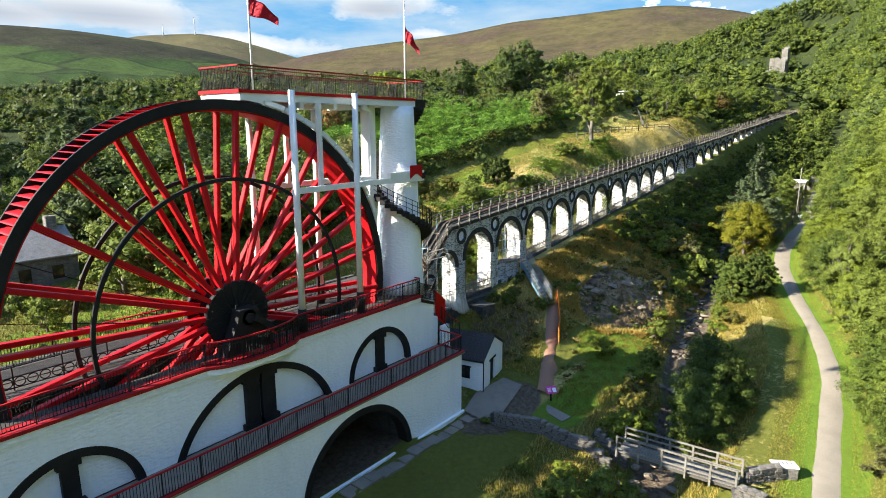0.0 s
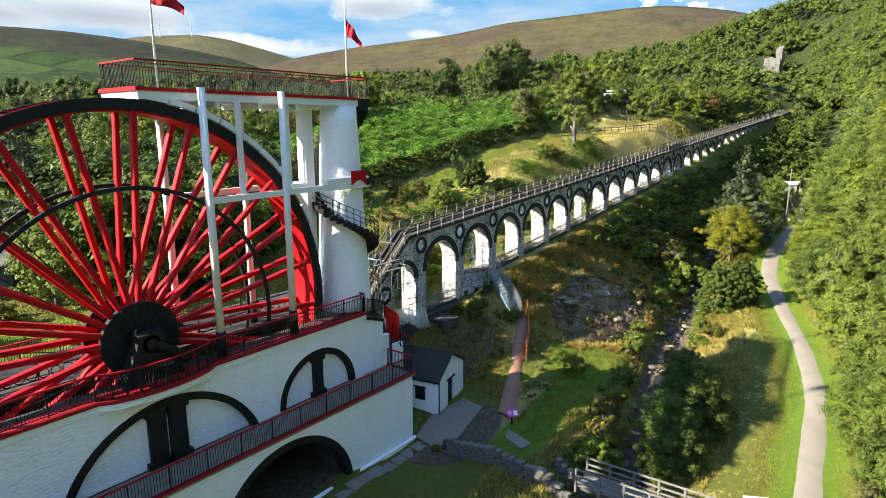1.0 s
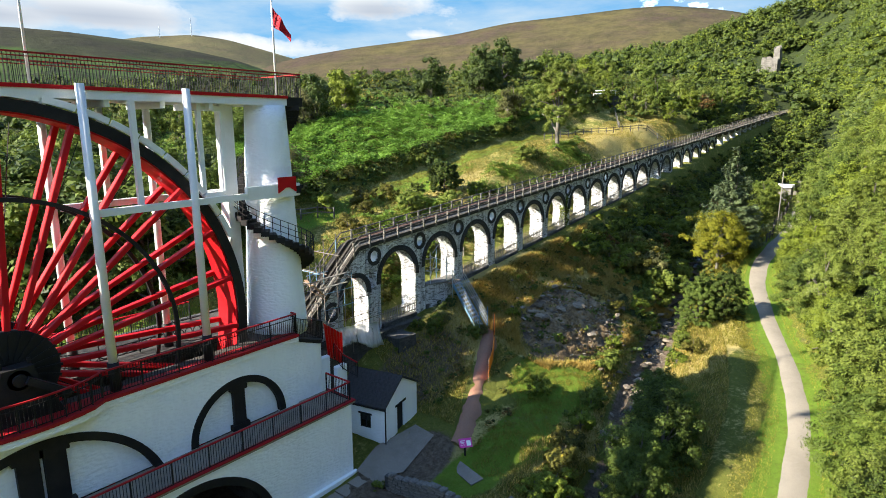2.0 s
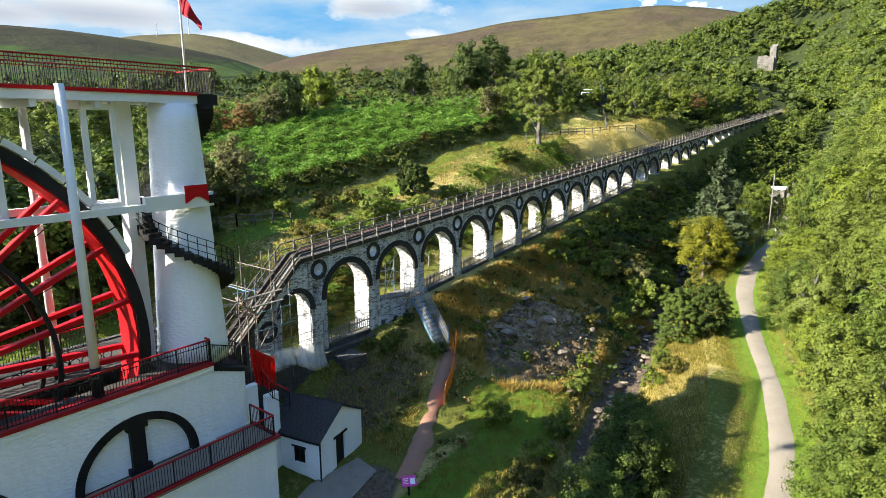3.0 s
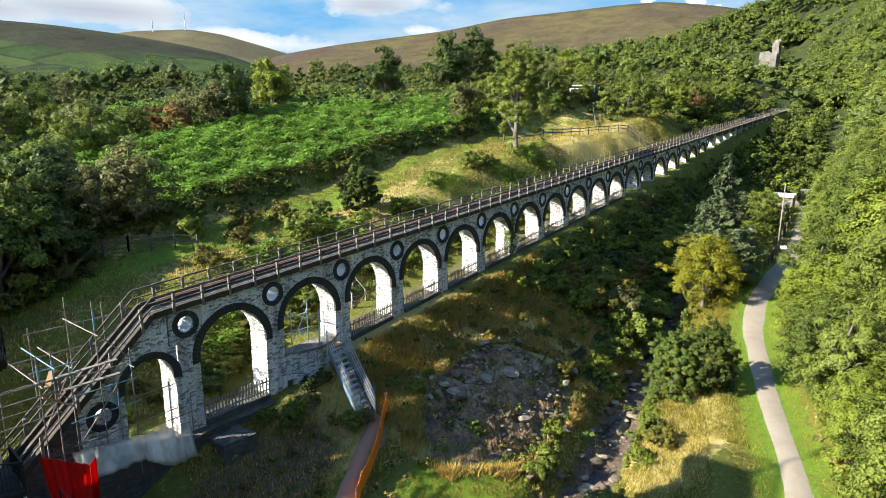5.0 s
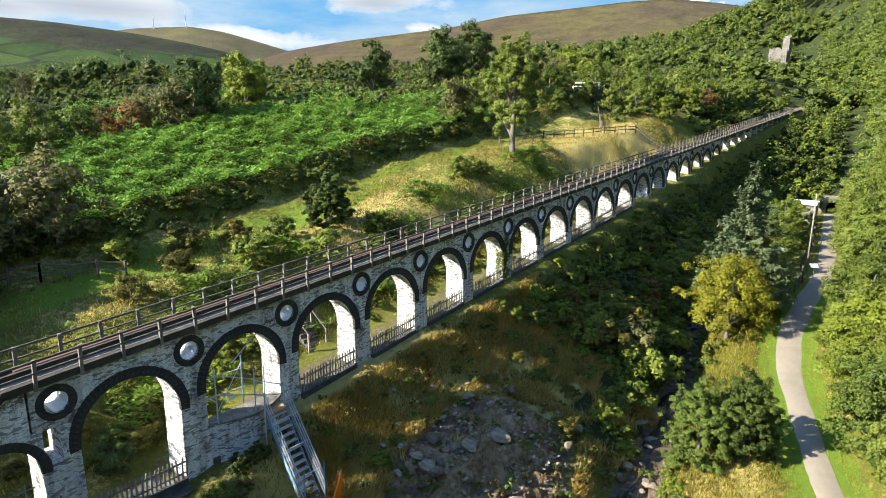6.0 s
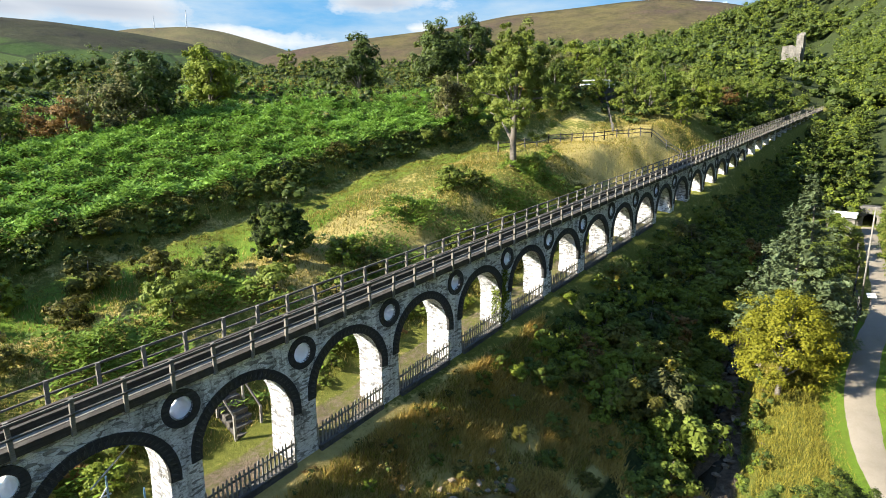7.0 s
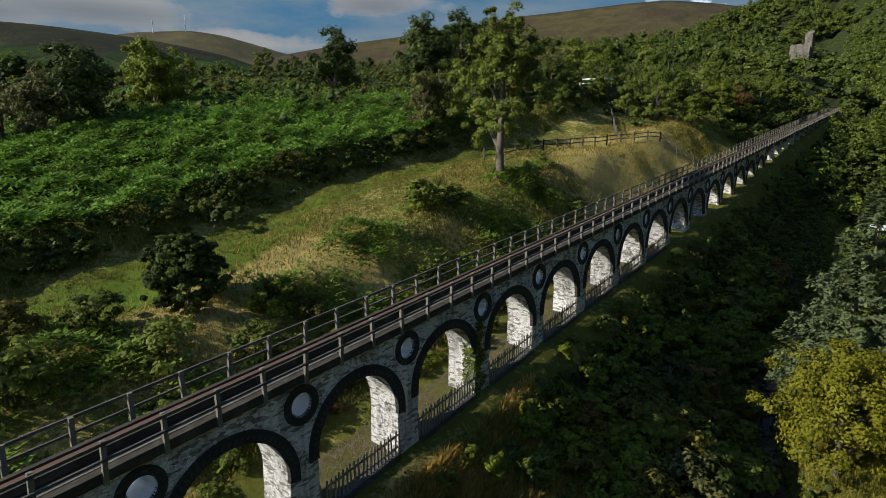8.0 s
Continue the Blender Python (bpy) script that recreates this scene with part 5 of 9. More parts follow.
def leaf_blades(centres, normals, size, rng, long=1.5):
    """Small pointed leaves at the centres."""
    n = len(centres)
    nrm = normals + rng.normal(0, 0.36, (n, 3))
    nrm /= np.linalg.norm(nrm, axis=1)[:, None] + 1e-9
    t = rng.normal(0, 1, (n, 3))
    t -= nrm * (t * nrm).sum(1)[:, None]
    t /= np.linalg.norm(t, axis=1)[:, None] + 1e-9
    b = np.cross(nrm, t)
    s = 0.74 * size * rng.uniform(0.6, 1.35, (n, 1))
    p0 = centres + t * s * long / 2
    p1 = centres - t * s * long / 2 + b * s * 0.5 - nrm * s * 0.12
    p2 = centres - t * s * long / 2 - b * s * 0.5 - nrm * s * 0.12
    return np.stack([p0, p1, p2], 1).reshape(-1, 3)


def crown_points(rng, clumps, leaves, rx, rz, zc, hollow=0.55, clump_r=0.3, ragged=0.22):
    """Leaf centres and outward normals in clumps over an uneven crown."""
    leaves *= 2
    d = rng.normal(0, 1, (clumps, 3))
    d[:, 2] = np.where(d[:, 2] < -0.9, -d[:, 2], d[:, 2])
    d /= np.linalg.norm(d, axis=1)[:, None]
    rad = rng.uniform(hollow, 1.0, (clumps, 1)) ** 0.6 * (1 + rng.normal(0, ragged, (clumps, 1)) * 0.6)
    c = d * rad * np.array([rx, rx, rz]) + np.array([0, 0, zc])
    cr = clump_r * rx * rng.uniform(0.6, 1.3, (clumps, 1, 1))
    q = rng.normal(0, 1, (clumps, leaves, 3))
    q /= np.linalg.norm(q, axis=2)[:, :, None]
    pos = c[:, None, :] + q * cr * rng.uniform(0.35, 1.0, (clumps, leaves, 1)) * np.array([1, 1, 0.75])
    nrm = q * 0.8 + d[:, None, :] * 0.5 + np.array([0, 0, 0.45])
    return pos.reshape(-1, 3), nrm.reshape(-1, 3), c


ICO_V = np.array([(0, 1, 1.618), (0, -1, 1.618), (0, 1, -1.618), (0, -1, -1.618), (1, 1.618, 0), (-1, 1.618, 0), (1, -1.618, 0), (-1, -1.618, 0), (1.618, 0, 1), (1.618, 0, -1), (-1.618, 0, 1), (-1.618, 0, -1)]) / 1.902
ICO_F = np.array([(i, j, k) for i in range(12) for j in range(i + 1, 12) for k in range(j + 1, 12) if max(np.linalg.norm(ICO_V[i] - ICO_V[j]), np.linalg.norm(ICO_V[j] - ICO_V[k]), np.linalg.norm(ICO_V[i] - ICO_V[k])) < 1.1])


def inner_shade_mass(centres, radius, rng):
    """Uneven facets that fill the clumps; their dark tone paints in the shade between leaves."""
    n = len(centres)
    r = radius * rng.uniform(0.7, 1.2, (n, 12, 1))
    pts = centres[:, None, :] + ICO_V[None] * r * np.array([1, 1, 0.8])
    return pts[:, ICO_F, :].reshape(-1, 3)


def blade_mesh(name, verts, material, inner=0):
    n = len(verts) // 3
    me = bpy.data.meshes.new(name)
    me.vertices.add(n * 3)
    me.vertices.foreach_set("co", np.asarray(verts, np.float32).reshape(-1))
    me.loops.add(n * 3)
    me.loops.foreach_set("vertex_index", np.arange(n * 3, dtype=np.int32))
    me.polygons.add(n)
    me.polygons.foreach_set("loop_start", np.arange(0, n * 3, 3, dtype=np.int32))
    me.materials.append(material)
    # inner facets get the dark holly tone as painted shade inside the clumps
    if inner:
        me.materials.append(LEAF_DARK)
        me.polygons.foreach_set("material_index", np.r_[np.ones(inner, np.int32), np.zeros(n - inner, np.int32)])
    me.update(calc_edges=True)
    return me


def trunk_mesh(rng, height, r, limbs, name="trunk", bare=0.25):
    bm = bmesh.new()
    prev, rr = Vector((0, 0, -0.5)), r
    pts = []
    for i in range(5):
        s = (i + 1) / 5
        nxt = Vector((rng.normal(0, 0.03) * height * s, rng.normal(0, 0.03) * height * s, height * 0.85 * s))
        nr = r * (1 - 0.8 * s)
        tube(bm, prev, nxt, rr, nr, 7, False)
        pts.append((nxt, nr))
        prev, rr = nxt, nr
    for p in limbs:
        p = Vector(p)
        k = min(range(5), key=lambda j: abs(pts[j][0].z - max(bare * height, p.z * 0.65)))
        a, ar = pts[k]
        mid = a.lerp(p, 0.5) + Vector((0, 0, 0.06 * height))
        tube(bm, a, mid, ar * 0.55, ar * 0.35, 5, False)
        tube(bm, mid, p, ar * 0.35, ar * 0.1, 5, False)
    return mesh_of(name, bm, BARK, False)


def broadleaf(kind, seed, height, width, mat, clumps=46, leaves=80, size=0.26, low=0.28, clump_r=0.27, hollow=0.32):
    """Meshes of a tree: its trunk with limbs, and its crown."""
    rng = np.random.default_rng(seed)
    rz = height * (1 - low) / 2
    zc = height - rz
    pos, nrm, c = crown_points(rng, clumps, leaves, width / 2 * 0.85, rz * 0.9, zc, hollow, clump_r)
    crown = blade_mesh("crown", leaf_blades(pos, nrm, size, rng), mat)
    pick = c[rng.permutation(len(c))[:9]]
    return trunk_mesh(rng, height, 0.035 * height ** 0.9, pick, bare=low), crown


def conifer_meshes(seed, height, width, mat, tiers=17, size=0.2):
    rng = np.random.default_rng(seed)
    pos, nrm = [], []
    for i in range(tiers):
        s = i / (tiers - 1)
        z0 = height * (0.1 + 0.88 * s)
        r = width / 2 * (1 - s) ** 0.8 + 0.15
        for k in range(max(5, int(11 * (1 - s)) + 3)):
            a = rng.uniform(0, 2 * math.pi)
            z = z0 + rng.uniform(-1.2, 1.2) * height / tiers
            ln = r * rng.uniform(0.7, 1.15)
            m = int(52 + 140 * (1 - s))
            u = rng.uniform(0.15, 1, m) ** 0.7
            side = rng.normal(0, 0.16, m) * ln * (1.15 - u)
            x, y = math.cos(a) * ln * u - math.sin(a) * side, math.sin(a) * ln * u + math.cos(a) * side
            pos.append(np.stack([x, y, z - 0.12 * ln * u + 0.32 * ln * u ** 2 + rng.normal(0, 0.12, m)], 1))
            nrm.append(np.stack([x * 0.15, y * 0.15, np.ones(m)], 1))
    pos, nrm = np.concatenate(pos), np.concatenate(nrm)
    crown = blade_mesh("crown", leaf_blades(pos, nrm, size, rng, 2.2), mat)
    return trunk_mesh(rng, height, 0.22, []), crown


def plant(name, meshes, x, y, scale, turn, label, category, group="", lift=0.0, squash=1.0):
    t = thing(name, (x, y, gz(x, y) - 0.1 + lift), label, category, group)
    t.rotation_euler = (0, 0, turn)
    t.scale = (scale, scale, scale * squash)
    for m in meshes:
        if m is not None:
            ob = new(m.name.split(".")[0], m)
            ob.parent = t
    return t


KINDS = {
    "oak": [broadleaf("oak", 11 + i, 9, 7.8, LEAF_OAK, 66, 40, 0.31, -0.14) for i in range(3)],
    "ash": [broadleaf("ash", 21 + i, 9, 7.2, LEAF_ASH, 70, 46, 0.27, -0.14) for i in range(3)],
    "willow": [broadleaf("willow", 31 + i, 8, 6.8, LEAF_GREY, 58, 42, 0.25, -0.14) for i in range(2)],
    "lime": [broadleaf("lime", 41 + i, 9, 6.8, LEAF_LIME, 66, 44, 0.28, -0.14) for i in range(2)],
    "dark": [broadleaf("dark", 51 + i, 8, 6.6, LEAF_DARK, 64, 42, 0.27, -0.14) for i in range(2)],
    "gold": [broadleaf("gold", 61, 8, 8.2, LEAF_GOLD, 150, 84, 0.14, -0.05, 0.2)],
    "fine_ash": [broadleaf("fine_ash", 221 + i, 9, 7.2, LEAF_ASH, 130, 74, 0.16, -0.14, 0.2) for i in range(3)],
    "fine_lime": [broadleaf("fine_lime", 231 + i, 9, 6.9, LEAF_LIME, 120, 74, 0.16, -0.14, 0.21) for i in range(2)],
    "fine_oak": [broadleaf("fine_oak", 241 + i, 9, 7.6, LEAF_OAK, 130, 74, 0.17, -0.14, 0.2) for i in range(2)],
    "sallow": [broadleaf("sallow", 251 + i, 6, 6.0, LEAF_SALLOW, 130, 80, 0.12, -0.14, 0.2) for i in range(2)],
    "rust": [broadleaf("rust", 71, 6, 5.2, LEAF_RUST, 46, 40, 0.22, -0.14)],
    "tall": [broadleaf("tall", 75, 13, 8.6, LEAF_ASH, 250, 84, 0.155, 0.0, 0.135, 0.25)],
}
SHRUBS = {
    "gorse": [broadleaf("gorse", 81 + i, 1.6, 2.5, LEAF_GORSE, 34, 36, 0.13, -0.25, 0.3) for i in range(3)],
    "green": [broadleaf("green", 91 + i, 1.8, 2.5, LEAF_ASH, 32, 36, 0.15, -0.25, 0.3) for i in range(3)],
    "holly": [broadleaf("holly", 101 + i, 2.0, 2.4, LEAF_DARK, 36, 40, 0.14, -0.2, 0.28) for i in range(2)],
    "lime": [broadleaf("limeb", 111 + i, 1.6, 2.3, LEAF_LIME, 32, 36, 0.14, -0.25, 0.3) for i in range(2)],
    "willow": [broadleaf("willowb", 121, 2.2, 2.7, LEAF_GREY, 34, 36, 0.15, -0.25, 0.3)],
    "rust": [broadleaf("rustb", 131, 1.4, 2.1, LEAF_RUST, 28, 32, 0.13, -0.25, 0.3)],
}
SPRUCE = [conifer_meshes(5, 14, 8.8, LEAF_PINE, 27, 0.2), conifer_meshes(6, 13, 5.5, LEAF_PINE)]
TREE_WORDS = {"oak": "broad green oak tree in full leaf", "ash": "leafy mid-green ash tree in full leaf", "willow": "grey-green willow tree with silvery leaves",
              "lime": "yellow-green sycamore tree in full leaf", "dark": "dark green holly tree with dense foliage", "gold": "golden yellow-green tree beside the stream", "rust": "browning hawthorn tree in thin leaf", "tall": "tall slender ash tree", "fine_ash": "leafy mid-green ash tree in full leaf", "fine_lime": "yellow-green sycamore tree in full leaf", "fine_oak": "broad green oak tree in full leaf", "sallow": "dark green sallow with small close leaves"}
SHRUB_WORDS = {"gorse": "rounded gorse bush with spiny dark leaves", "green": "low leafy mid-green shrub", "holly": "dense dark green holly bush",
               "lime": "bright yellow-green leafy shrub", "willow": "low grey-green willow bush", "rust": "brown withered shrub with thin leaves"}


def tree(kind, x, y, height, turn=None, squash=1.0, words="", group=""):
    rng = random.Random(int(x * 31 + y * 17))
    m = KINDS[kind][rng.randrange(len(KINDS[kind]))]
    base = {"oak": 9, "ash": 9, "willow": 8, "lime": 9, "dark": 8, "gold": 8, "rust": 6, "tall": 13, "fine_ash": 9, "fine_lime": 9, "fine_oak": 9, "sallow": 6}[kind]
    return plant("tree", m, x, y, height / base, rng.uniform(0, 6.28) if turn is None else turn, words or TREE_WORDS[kind], "tree", group, -(0.0 if kind in ("tall", "gold") else 0.09) * height, squash)


def shrub(kind, x, y, scale, squash=1.0, words="", group="", lift=0.0):
    rng = random.Random(int(x * 131 + y * 57))
    m = SHRUBS[kind][rng.randrange(len(SHRUBS[kind]))]
    return plant("bush", m, x, y, scale, rng.uniform(0, 6.28), words or SHRUB_WORDS[kind], "bush", group, lift, squash)


def pick(rng, table):
    r = rng.random() * sum(w for _, w in table)
    for k, w in table:
        r -= w
        if r <= 0:
            return k
    return table[-1][0]


def solitary():
    tree("tall", 51.6, 11.6, 14.0, 0.4, 1.0, "tall slender ash tree with a bare trunk on the meadow")
    plant("bush", broadleaf("holly", 109, 3.7, 4.3, LEAF_SALLOW, 260, 90, 0.125, -0.12, 0.14, 0.75), 24.3, 12.2, 1.0, 0.4, "round dark green holly bush alone on the meadow", "bush")
    shrub("lime", 27.2, 9.6, 1.25, 1.0, "yellowing bush beside the holly")
    shrub("gorse", 28.6, 8.4, 0.95)
    shrub("green", 41.8, 12.0, 1.5, 0.8)
    shrub("green", 44.2, 11.0, 1.2, 0.8)
    for x, y, k, s in ((10.1, 17.3, "lime", 1.3), (14.2, 16.1, "gorse", 1.5), (17.5, 15.2, "gorse", 1.3), (12.2, 13.4, "gorse", 1.2), (20.5, 13.4, "green", 1.2), (8.2, 11.8, "gorse", 1.1), (16.0, 10.6, "green", 1.4), (21.5, 9.3, "green", 1.3), (25.0, 7.8, "green", 1.2), (29, 6.4, "lime", 1.0)):
        shrub(k, x, y, s)
    tree("gold", 45.4, -14.0, 7.9)
    plant("spruce", SPRUCE[0], 51.2, -13.8, 1.0, 0.7, "tall blue-green spruce beside the path", "tree")
    for x, y, k, h in ((53.5, -14.2, "lime", 5.5), (55.5, -15.2, "ash", 5.0), (52.5, -15.8, "ash", 3.6), (58, -14.5, "fine_lime", 5.0), (61, -13.8, "fine_ash", 6.0), (64.5, -14.2, "fine_lime", 5.0), (68, -13.6, "fine_oak", 6.0), (73, -13.2, "fine_ash", 6.0), (79, -12.6, "fine_oak", 6.5), (85, -12.0, "fine_ash", 6.0), (90, -12.2, "fine_lime", 5.0), (76, -15.4, "fine_oak", 3.0), (88, -14.6, "fine_ash", 3.4)):
        tree(k, x, y, h)
    for k, (x, y) in enumerate(((27.3, -16.8), (28.7, -18.9))):
        plant("bush", broadleaf("round", 119 + k, 5.0, 4.5, LEAF_SALLOW, 380, 76, 0.095, -0.35, 0.13, 0.7), x, y, 1.0, k, "rounded green willow bush on the stream bank", "bush")
    shrub("gorse", 21.0, -18.2, 1.0)
    shrub("green", 22.6, -17.0, 0.9)
    shrub("lime", 18.7, -17.6, 0.9)
    shrub("lime", 24.3, -16.4, 0.8)
    # along the stream by the footbridge
    for x, y, k, h in ((1.0, -20.8, "sallow", 5.6), (3.6, -21.4, "sallow", 5.8), (5.8, -20.6, "fine_oak", 5.4), (8.2, -19.6, "sallow", 5.0), (-1.2, -21.6, "sallow", 4.6), (10.4, -18.8, "sallow", 4.2), (2.2, -20.0, "fine_oak", 4.8), (4.6, -20.2, "sallow", 4.6), (7.0, -21.2, "fine_oak", 4.4), (-0.4, -20.8, "sallow", 4.0), (9.4, -20.2, "fine_ash", 3.6), (12.2, -18.4, "sallow", 3.4)):
        tree(k, x, y, h)
    for x, y, k, s in ((-2.4, -17.2, "lime", 1.5), (-0.6, -16.6, "gorse", 1.5), (-3.8, -16.4, "lime", 1.1), (1.5, -15.8, "gorse", 1.2), (4.5, -15.4, "lime", 1.1), (8.0, -14.6, "green", 1.0), (-11.6, -16.4, "lime", 0.85), (-10.2, -18.2, "green", 1.2), (-13.5, -17.4, "green", 1.3), (-12.4, -19.2, "holly", 1.2), (-8.8, -19.4, "green", 1.0), (-9.2, -9.0, "green", 0.4), (-12.6, -14.0, "green", 0.6)):
        shrub(k, x, y, s)
    for x, y, k, s in ((6.6, -1.3, "holly", 0.6), (7.6, -1.4, "holly", 0.55), (-6.6, -2.2, "holly", 0.8), (-5.2, -1.7, "green", 0.7), (-4.4, -1.6, "green", 0.6), (5.9, -2.0, "willow", 0.6), (8.4, -4.0, "willow", 0.6), (11.6, -3.4, "green", 0.5), (3.4, -1.4, "green", 0.6)):
        shrub(k, x, y, s)
    shrub("lime", 5.4, -11.4, 1.1, 1.0, "yellow-green gorse bush on the mown lawn")
    for x, y, k, s in ((5.2, -1.9, "green", 0.7), (7.6, -3.9, "green", 0.7), (4.6, -2.2, "green", 0.7), (24.1, -9.8, "gorse", 1.0), (13.5, -13.2, "green", 0.8), (15.2, -13.0, "green", 0.9), (17.4, -12.4, "lime", 0.8), (13.0, -9.2, "green", 0.5)):
        shrub(k, x, y, s)


solitary()


def lane_bank():
    """Ferns and brush on the bank behind the piers, and tufts before them."""
    rng = random.Random(417)
    made = []
    for i in range(1400):
        x, y = rng.uniform(-3, 58), rng.uniform(3.3, 7.6)
        if 12.5 < x < 18.5 and y < 6.5:
            continue
        if any((x - a) ** 2 + (y - b) ** 2 < 1.9 for a, b in made) or len(made) > 95:
            continue
        made.append((x, y))
        shrub(pick(rng, (("green", 4), ("gorse", 3), ("holly", 1.5), ("lime", 1.6), ("rust", 0.4))), x, y, rng.uniform(0.5, 1.0), rng.uniform(0.6, 0.95), group="brush behind the piers")
    made = []
    for i in range(300):
        x, y = rng.uniform(12, 33), rng.uniform(-5.2, -1.5)
        if any((x - a) ** 2 + (y - b) ** 2 < 2.2 for a, b in made) or len(made) > 15:
            continue
        made.append((x, y))
        shrub(pick(rng, (("green", 3), ("lime", 3.4), ("gorse", 1.0), ("rust", 0.5))), x, y, rng.uniform(0.3, 0.65), rng.uniform(0.7, 0.9), group="tufts before the piers")


lane_bank()


def clump_field(name, seed, spots, mat, label, leaves=60, size=0.15, category="scrub"):
    """Scrub past counting: spots are rows of x, y, radius, height."""
    rng = np.random.default_rng(seed)
    out, core = [], []
    for x, y, r, h in spots:
        pos, nrm, c = crown_points(rng, 10, leaves // 14, r, h * 0.55, h * 0.42, 0.35, 0.4)
        core.append(inner_shade_mass(c[:4] * np.array([0.8, 0.8, 0.9]) + np.array([x, y, gz(x, y)]), 0.3 * r, rng))
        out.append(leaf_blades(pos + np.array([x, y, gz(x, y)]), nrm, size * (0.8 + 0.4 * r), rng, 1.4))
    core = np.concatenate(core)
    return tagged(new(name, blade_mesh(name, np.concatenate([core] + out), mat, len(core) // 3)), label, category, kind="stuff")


def gorge_side():
    """Thick growth between the viaduct and the stream."""
    rng = random.Random(77)
    made = []
    for i in range(900):
        x = rng.uniform(22, 74)
        ys = float(stream_y(x))
        y = rng.uniform(ys + 1.2, -1.3)
        if x < 27 and y < -2.5:
            continue
        if any((x - a) ** 2 + (y - b) ** 2 < 2.4 for a, b in made) or len(made) > 130:
            continue
        made.append((x, y))
        k = pick(rng, (("green", 5), ("gorse", 1.8), ("holly", 1.0), ("lime", 3.4), ("willow", 0.8), ("rust", 0.6)))
        top = max(0.45, min(1.75, (-1.0 - y) * 0.3 + 0.5))
        if x < 33:
            if rng.random() < 0.7:
                continue
            k, top = (k if k != "holly" else "lime"), 0.5 * top
        shrub(k, x, y, rng.uniform(0.7, 1.25) * top, rng.uniform(0.75, 1.1), group="thicket below the viaduct")
    for x, y, k, s in ((29.6, -2.4, "lime", 0.8), (31.2, -3.4, "green", 1.0), (33.0, -2.3, "lime", 0.9), (34.4, -3.9, "lime", 1.1), (36.2, -2.6, "green", 1.0), (37.8, -3.6, "lime", 1.1), (39.6, -2.5, "lime", 0.9), (41.4, -3.4, "green", 1.1), (43.6, -2.6, "lime", 1.0), (46.0, -3.2, "lime", 1.1)):
        shrub(k, x, y, s, 1.0, group="thicket below the viaduct")
    for x, y, k, h in ((38.6, -6.4, "fine_ash", 4.0), (41, -8.0, "sallow", 3.4), (36, -9.8, "sallow", 3.0), (45.5, -6.2, "fine_oak", 3.6), (42.5, -5.0, "fine_ash", 3.2), (49, -6.5, "sallow", 3.6), (53, -5.4, "fine_oak", 3.2)):
        tree(k, x, y, h)
    for m, (mat, n) in enumerate(((LEAF_OAK, 400), (LEAF_DARK, 120), (LEAF_ASH, 440), (LEAF_GORSE, 260), (LEAF_LIME, 320))):
        spots = []
        while len(spots) < n:
            x = rng.uniform(20, 118)
            ys = float(stream_y(x))
            y = rng.uniform(ys - 2.6, -1.2)
            if abs(y - ys) < 1.2 and x < 62 or x < 27 and -13 < y < -2.5 or x < 33 and y > -9.5 and rng.random() < 0.88:
                continue
            r = rng.uniform(0.35, 0.85)
            spots.append((x, y, r, r * rng.uniform(1.0, 1.7) * min(1.0, 0.5 + (-1 - y) * 0.2)))
        clump_field("thicket", 50 + m, spots, mat, "tangled undergrowth in the gorge below the viaduct", 60)


gorge_side()


def open_bank():
    """Small bushes and tussocks on the bank below the first arches."""
    rng = random.Random(61)
    for m, (mat, n, size) in enumerate(((LEAF_GORSE, 70, 0.12), (LEAF_OAK, 70, 0.12), (LEAF_RUST, 60, 0.1), (GRASS_DRY, 110, 0.09))):
        spots = []
        while len(spots) < n:
            x, y = rng.uniform(0, 27), rng.uniform(-14.5, -0.9)
            if ((x - 8.4) / 4.8) ** 2 + ((y + 11.6) / 3.0) ** 2 < 1 or ((x - 0.5) / 4) ** 2 + ((y + 13) / 2) ** 2 < 1 or abs(y - np.interp(x, [-3, 0.4, 6.8, 9.6], [-10.2, -8.75, -5.7, -4.3])) < 1.2 and x < 9.5:
                continue
            r = rng.uniform(0.18, 0.5)
            spots.append((x, y, r, r * rng.uniform(0.7, 1.3)))
        clump_field("tussock", 110 + m, spots, mat, "low bushes and tussocks on the bare bank", 70, size, "scrub")


open_bank()


